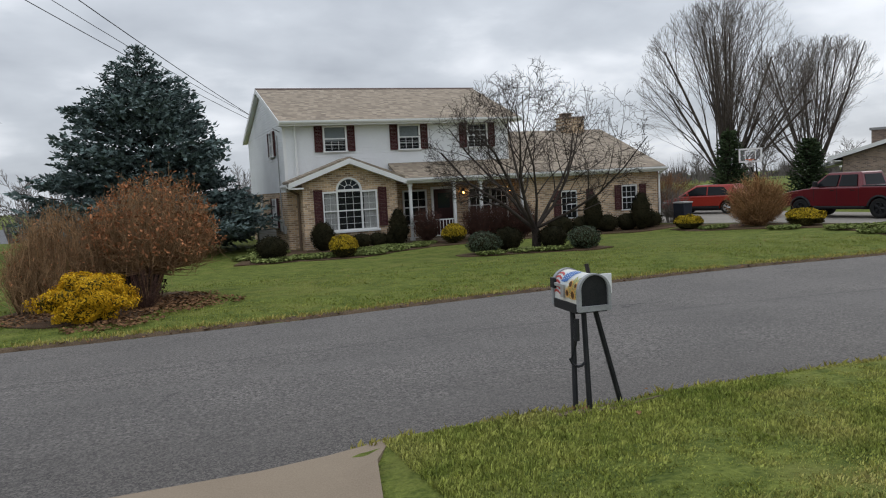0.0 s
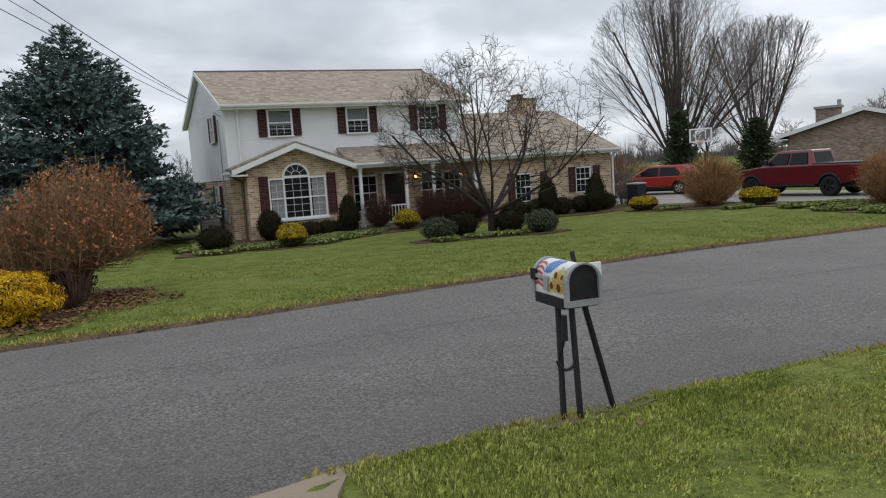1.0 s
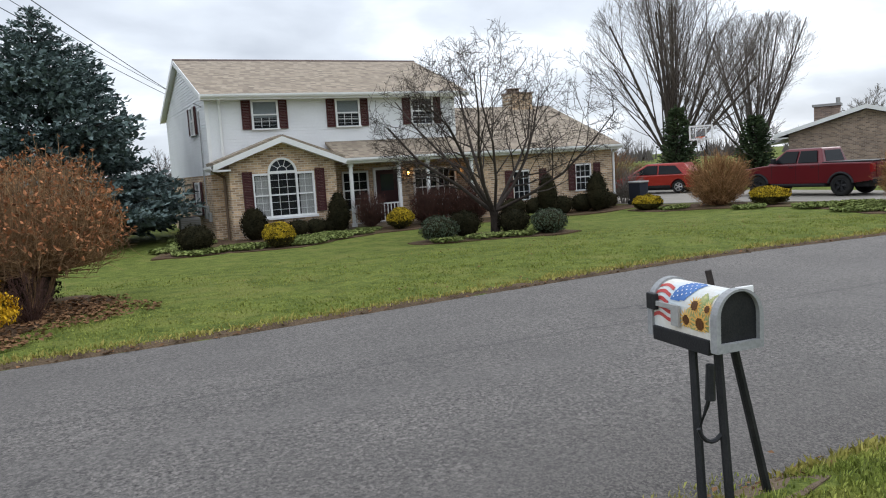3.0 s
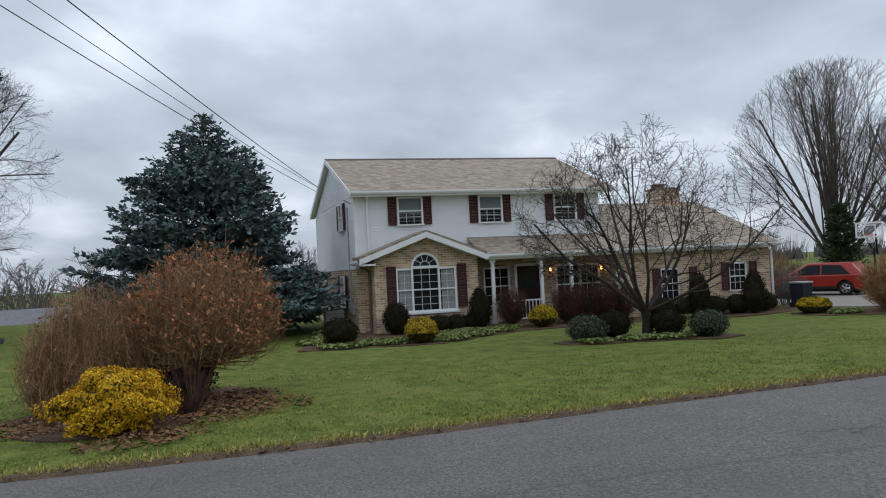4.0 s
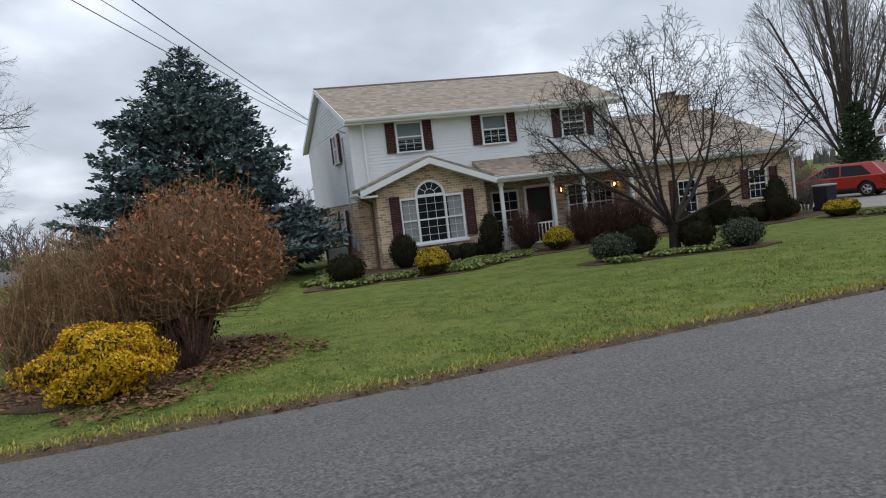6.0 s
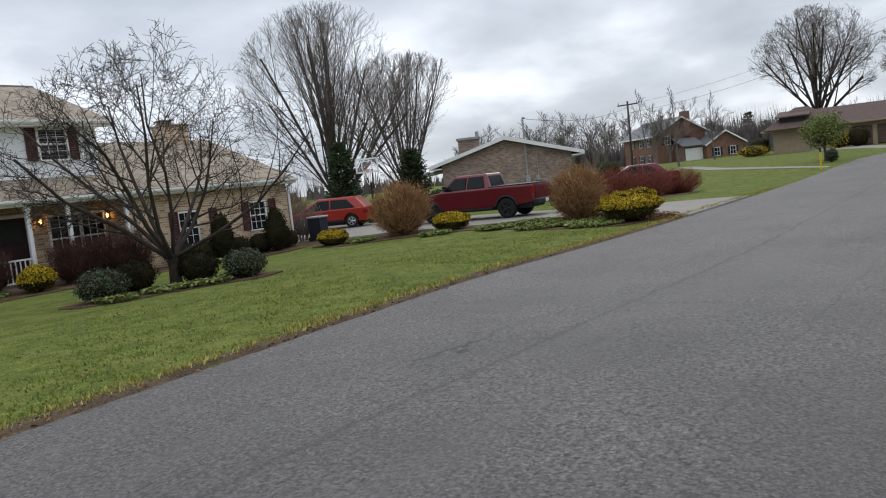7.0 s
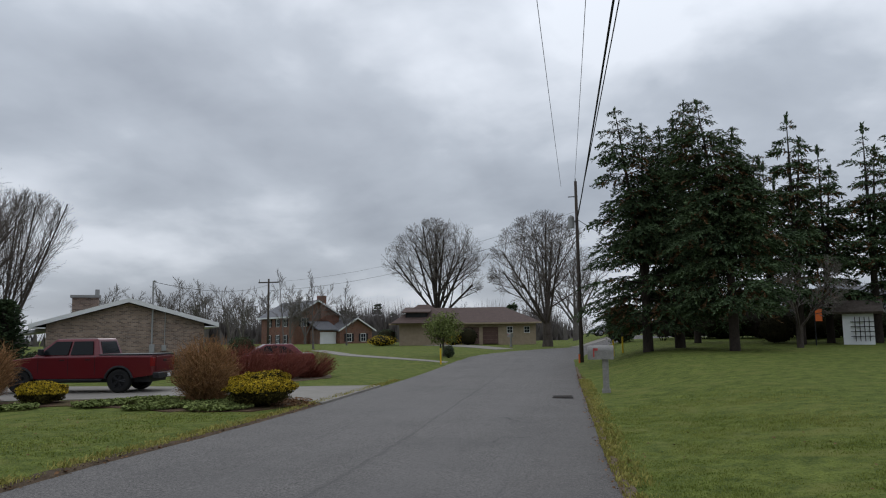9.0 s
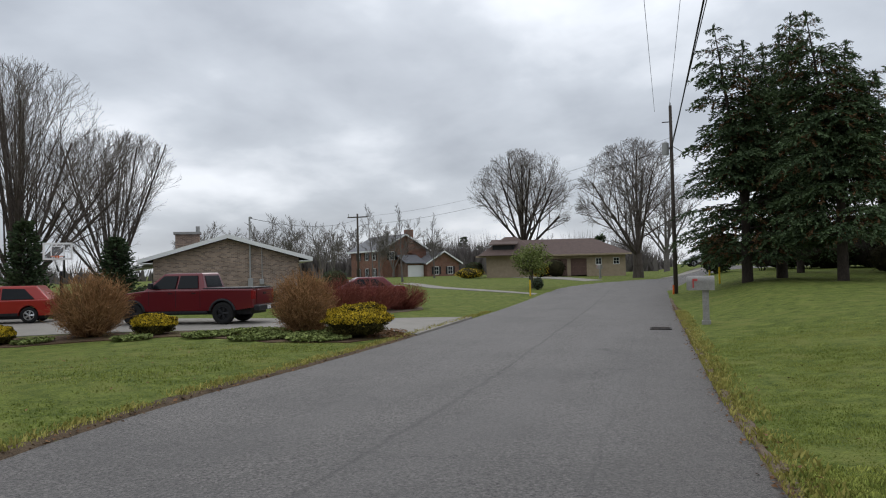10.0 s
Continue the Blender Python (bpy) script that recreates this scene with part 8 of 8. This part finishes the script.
# ---- beds, ground cover and grass ----
drape("flower_bed_1", [(-7.6, -15.6), (-6.9, -16.55), (-5.6, -16.6), (-5.1, -15.6), (-4.6, -14.8), (-4.2, -13.6), (-4.6, -12.4), (-5.8, -12.1), (-7.6, -13.0), (-8.0, -14.6)], MULCH, 0.025, "brown mulch bed with fallen leaves", "bed", wob=0.25)
drape("flower_bed_2", [(-3.0, -5.2), (-1.0, -5.7), (1.2, -6.1), (2.6, -5.0), (4.6, -3.9), (9.8, -3.6), (11, -3.4), (16.9, -3.3), (16.9, -1.3), (10.0, -1.3), (9.62, -1.63), (3.9, -1.63), (3.9, -1.4), (0.05, -1.4), (-0.36, -0.1), (-0.45, 2), (-1.6, 2), (-1.9, -1.5)], MULCH, 0.025, "planted mulch bed along the house front", "bed", wob=0.15)
drape("flower_bed_3", [(3.6, -9.6), (5.2, -10.2), (7.0, -11.0), (8.1, -10.6), (8.2, -9.2), (6.9, -7.7), (5.0, -7.7), (3.6, -8.6)], MULCH, 0.025, "ivy bed round the small bare tree", "bed", wob=0.15)
drape("flower_bed_4", [(15.1, -5.4), (15.3, -3.9), (17.0, -3.2), (18.4, -6.0), (20.3, -12), (20.0, -15.2), (18.8, -16.7), (16.2, -15.9), (16.0, -13.8), (17.2, -11.6), (17.8, -9.5), (16.4, -6.8)], MULCH, 0.025, "mulch and ivy bed along the drive", "bed", wob=0.15)
drape("flower_bed_5", [(28.5, -12.4), (31, -13.4), (33.4, -12.6), (32.8, -10.6), (29, -9.4), (27.4, -10.4)], DIRT, 0.02, "bare bed under red bushes", "bed", wob=0.15)
drape("flower_bed_6", [(-14.9, -2.6), (-13.0, -2.2), (-12.0, 0.0), (-12.6, 2.2), (-14.4, 2.3), (-15.1, -0.8)], DARKMULCH, 0.02, "black mulch bed beside the garage", "bed", wob=0.1)
drape("bare_patch", [(-2.05, -25.02), (-0.95, -25.0), (-0.95, -25.2), (-1.5, -25.36), (-2.0, -25.3)], DIRT, 0.006, "bare soil under the mailbox", "bed", wob=0.06)
drape("walkway_1", [(44.4, -16.6), (45.6, -16.6), (56, -7.5), (66, -1.5), (65.4, -0.4), (55, -6.5)], PALECONC, 0.03, "pale concrete walk by the bend", "walk")
drape("driveway_4", [(64.5, -18.0), (66.0, -19.5), (82.4, -12.6), (82.0, -8.0)], PALECONC, 0.03, "pale concrete driveway of a distant house", "driveway")
drape("driveway_5", [(68, -27.2), (69.5, -24.6), (80, -29), (77, -34)], PALECONC, 0.03, "pale concrete driveway beyond the pole", "driveway")


def scatter_leaves(name, label, n, seed, spots, size, material, lift=0.03, up=0.6):
    """Small leaves lying or standing over round spots (x, y, radius)."""
    rnd, b = random.Random(seed), B()
    area = [r * r for _, _, r in spots]
    for _ in range(n):
        x, y, r = rnd.choices(spots, area)[0]
        a, q = rnd.uniform(0, 6.283), math.sqrt(rnd.random())
        px, py = x + r * q * math.cos(a), y + r * q * math.sin(a)
        if road_side(px, py) > 0.3:
            continue
        nn = (V((0, 0, 1)) + rand_dir(rnd) * up).normalized()
        leaf(b, rnd, V((px, py, gz(px, py) + lift + rnd.random() * lift)), nn, size * rnd.uniform(0.6, 1.4), 0.7)
    return tagged(part(name, b, material), label, "ground cover", kind="stuff")


scatter_leaves("ivy", "green ivy ground cover in the beds", 26000, 301, [(-1.4, -1.6, 0.8), (-1.3, 0.4, 0.7), (-2.2, -3.2, 0.7), (4.6, -2.6, 0.5), (11.5, -2.9, 0.5), (18.9, -11.4, 0.9), (18.6, -12.4, 0.9), (19.2, -13.9, 0.8), (17.6, -14.0, 0.9), (18.9, -12.2, 0.6), (18.2, -14.6, 0.6), (4.4, -9.5, 0.5), (5.6, -9.6, 0.6), (6.3, -10.0, 0.6), (7.6, -9.6, 0.5), (-1.6, -4.9, 0.8), (-0.2, -4.7, 0.9), (1.5, -5.0, 0.8), (2.6, -4.2, 0.8), (3.8, -3.4, 0.7), (1.8, -3.3, 0.6), (3.0, -3.0, 0.6), (17.0, -8.5, 0.6), (17.9, -10.6, 0.8), (17.1, -12.8, 0.9), (16.8, -14.8, 0.9), (16.2, -5.6, 0.6)], 0.11, IVY, 0.06, 0.8)
scatter_leaves("fallen_leaves", "dry brown leaves fallen on the bed and lawn", 3600, 302, [(19.3, -15.6, 0.9), (18.2, -16.2, 0.8), (19.6, -14.8, 0.7), (-4.9, -14.8, 0.9), (-5.6, -16.8, 0.6), (-4.7, -13.8, 0.8), (-5.0, -15.6, 0.8), (-7.6, -15.4, 0.8), (18.7, -15.7, 0.9), (-4.3, -15.2, 0.8), (-6, -17.0, 0.7)], 0.075, DEADLEAF, 0.03, 0.5)
scatter_leaves("fallen_leaves", "few scattered dry leaves on the lawn", 260, 303, [(2, -14, 4.5), (10, -12, 4.5), (-11, -12, 4), (4, -27, 4), (10, -27.5, 3), (-1, -25.2, 0.8)], 0.06, DEADLEAF, 0.03, 0.4)


def grass_patch(name, label, n, seed, x0, x1, y0, y1, h0, h1, material, keep, wide=0.011):
    """Loose blades of grass, three-sided and bent, over a stretch of turf."""
    rnd = random.Random(seed)
    b = B()
    vs, fs = b.v, b.f
    for _ in range(n):
        x, y = rnd.uniform(x0, x1), rnd.uniform(y0, y1)
        if not keep(x, y, rnd):
            continue
        h = rnd.uniform(h0, h1) * (0.9 + 0.7 * noise.noise(V((x * 3.1, y * 3.1, 4))) + 0.55 * noise.noise(V((x * 9.0, y * 9.0, 8))))
        a = rnd.uniform(0, 6.283)
        dx, dy = math.cos(a), math.sin(a)
        lean = rnd.uniform(0.2, 0.9) * h
        w = wide * rnd.uniform(0.6, 1.2)
        z = gz(x, y)
        i = len(vs)
        px, py = -dy * w, dx * w
        a2 = a + rnd.uniform(-0.8, 0.8)
        vs += [(x - px, y - py, z - 0.01), (x + px, y + py, z - 0.01), (x + dx * lean * 0.3 + px * 0.7, y + dy * lean * 0.3 + py * 0.7, z + h * 0.6), (x + math.cos(a2) * lean, y + math.sin(a2) * lean, z + h)]
        fs += [(i, i + 1, i + 2), (i, i + 2, i + 3)]
    return tagged(part(name, b, material), label, "grass", kind="stuff")


def on_near_verge(x, y, rnd):
    if x < -3.4 and y < -24.9:
        return False
    if -2.0 < x < -1.0 and y > -25.3:
        return rnd.random() < 0.15
    return road_side(x, y) < -0.02


grass_patch("grass", "short green grass of the near verge", 260000, 401, -3.9, 5.0, -30.4, -24.6, 0.010, 0.036, BLADE, lambda x, y, r: on_near_verge(x, y, r) and r.random() < min(1, (y + 30.4) / 0.8), 0.0052)
grass_patch("grass", "short green grass of the roadside lawn", 120000, 402, 5.0, 21.0, -30.5, -24.3, 0.008, 0.024, LAWNBLADE, lambda x, y, r: on_near_verge(x, y, r) and r.random() < min(1, (21 - x) / 9) * min(1, (y + 30.5) / 2), 0.007)
grass_patch("grass", "dry grass tufts along the near road edge", 26000, 403, -3.6, 30, -25.1, -24.3, 0.03, 0.08, DRYBLADE, lambda x, y, r: -0.1 - 0.5 * r.random() ** 2 < road_side(x, y) < 0.05 and noise.noise(V((x * 1.2, y, 0))) > -0.35, 0.009)
grass_patch("grass", "dry grass tufts along the far road edge", 80000, 404, -13, 30, -18.6, -16.2, 0.03, 0.075, DRYBLADE, lambda x, y, r: -0.16 - 0.3 * r.random() < road_side(x, y) < -0.01 and noise.noise(V((x * 0.9, y, 5))) > -0.5, 0.012)
grass_patch("grass", "short green grass of the far lawn", 110000, 405, -13, 16, -18.3, -9.5, 0.012, 0.03, LAWNBLADE, lambda x, y, r: road_side(x, y) < -0.05 and r.random() < 1.0 - (y + 18.3) / 8.8, 0.013)


def edge_litter(name, label, n, seed, x0, x1, edge, side, size, material):
    """Dead leaves and crumbs of soil gathered along a road edge."""
    rnd, b = random.Random(seed), B()
    for _ in range(n):
        x = rnd.uniform(x0, x1)
        if noise.noise(V((x * 0.8, seed, 0))) < rnd.uniform(-0.5, 0.4):
            continue
        y = edge(x) + side * rnd.gauss(0.07, 0.09)
        leaf(b, rnd, V((x, y, gz(x, y) - 0.02 + rnd.random() * 0.03)), (V((0, 0, 1)) + rand_dir(rnd) * 0.5).normalized(), size * rnd.uniform(0.5, 1.5), 0.8)
    return tagged(part(name, b, material), label, "leaf litter", kind="stuff")


edge_litter("leaf_litter", "brown crumbs and dead leaves along the near road edge", 6500, 501, -3.0, 34, edge_right, -1, 0.042, DEADLEAF)
edge_litter("leaf_litter", "brown crumbs and dead leaves along the far road edge", 2600, 502, -14, 19, edge_left, 1, 0.05, DEADLEAF)
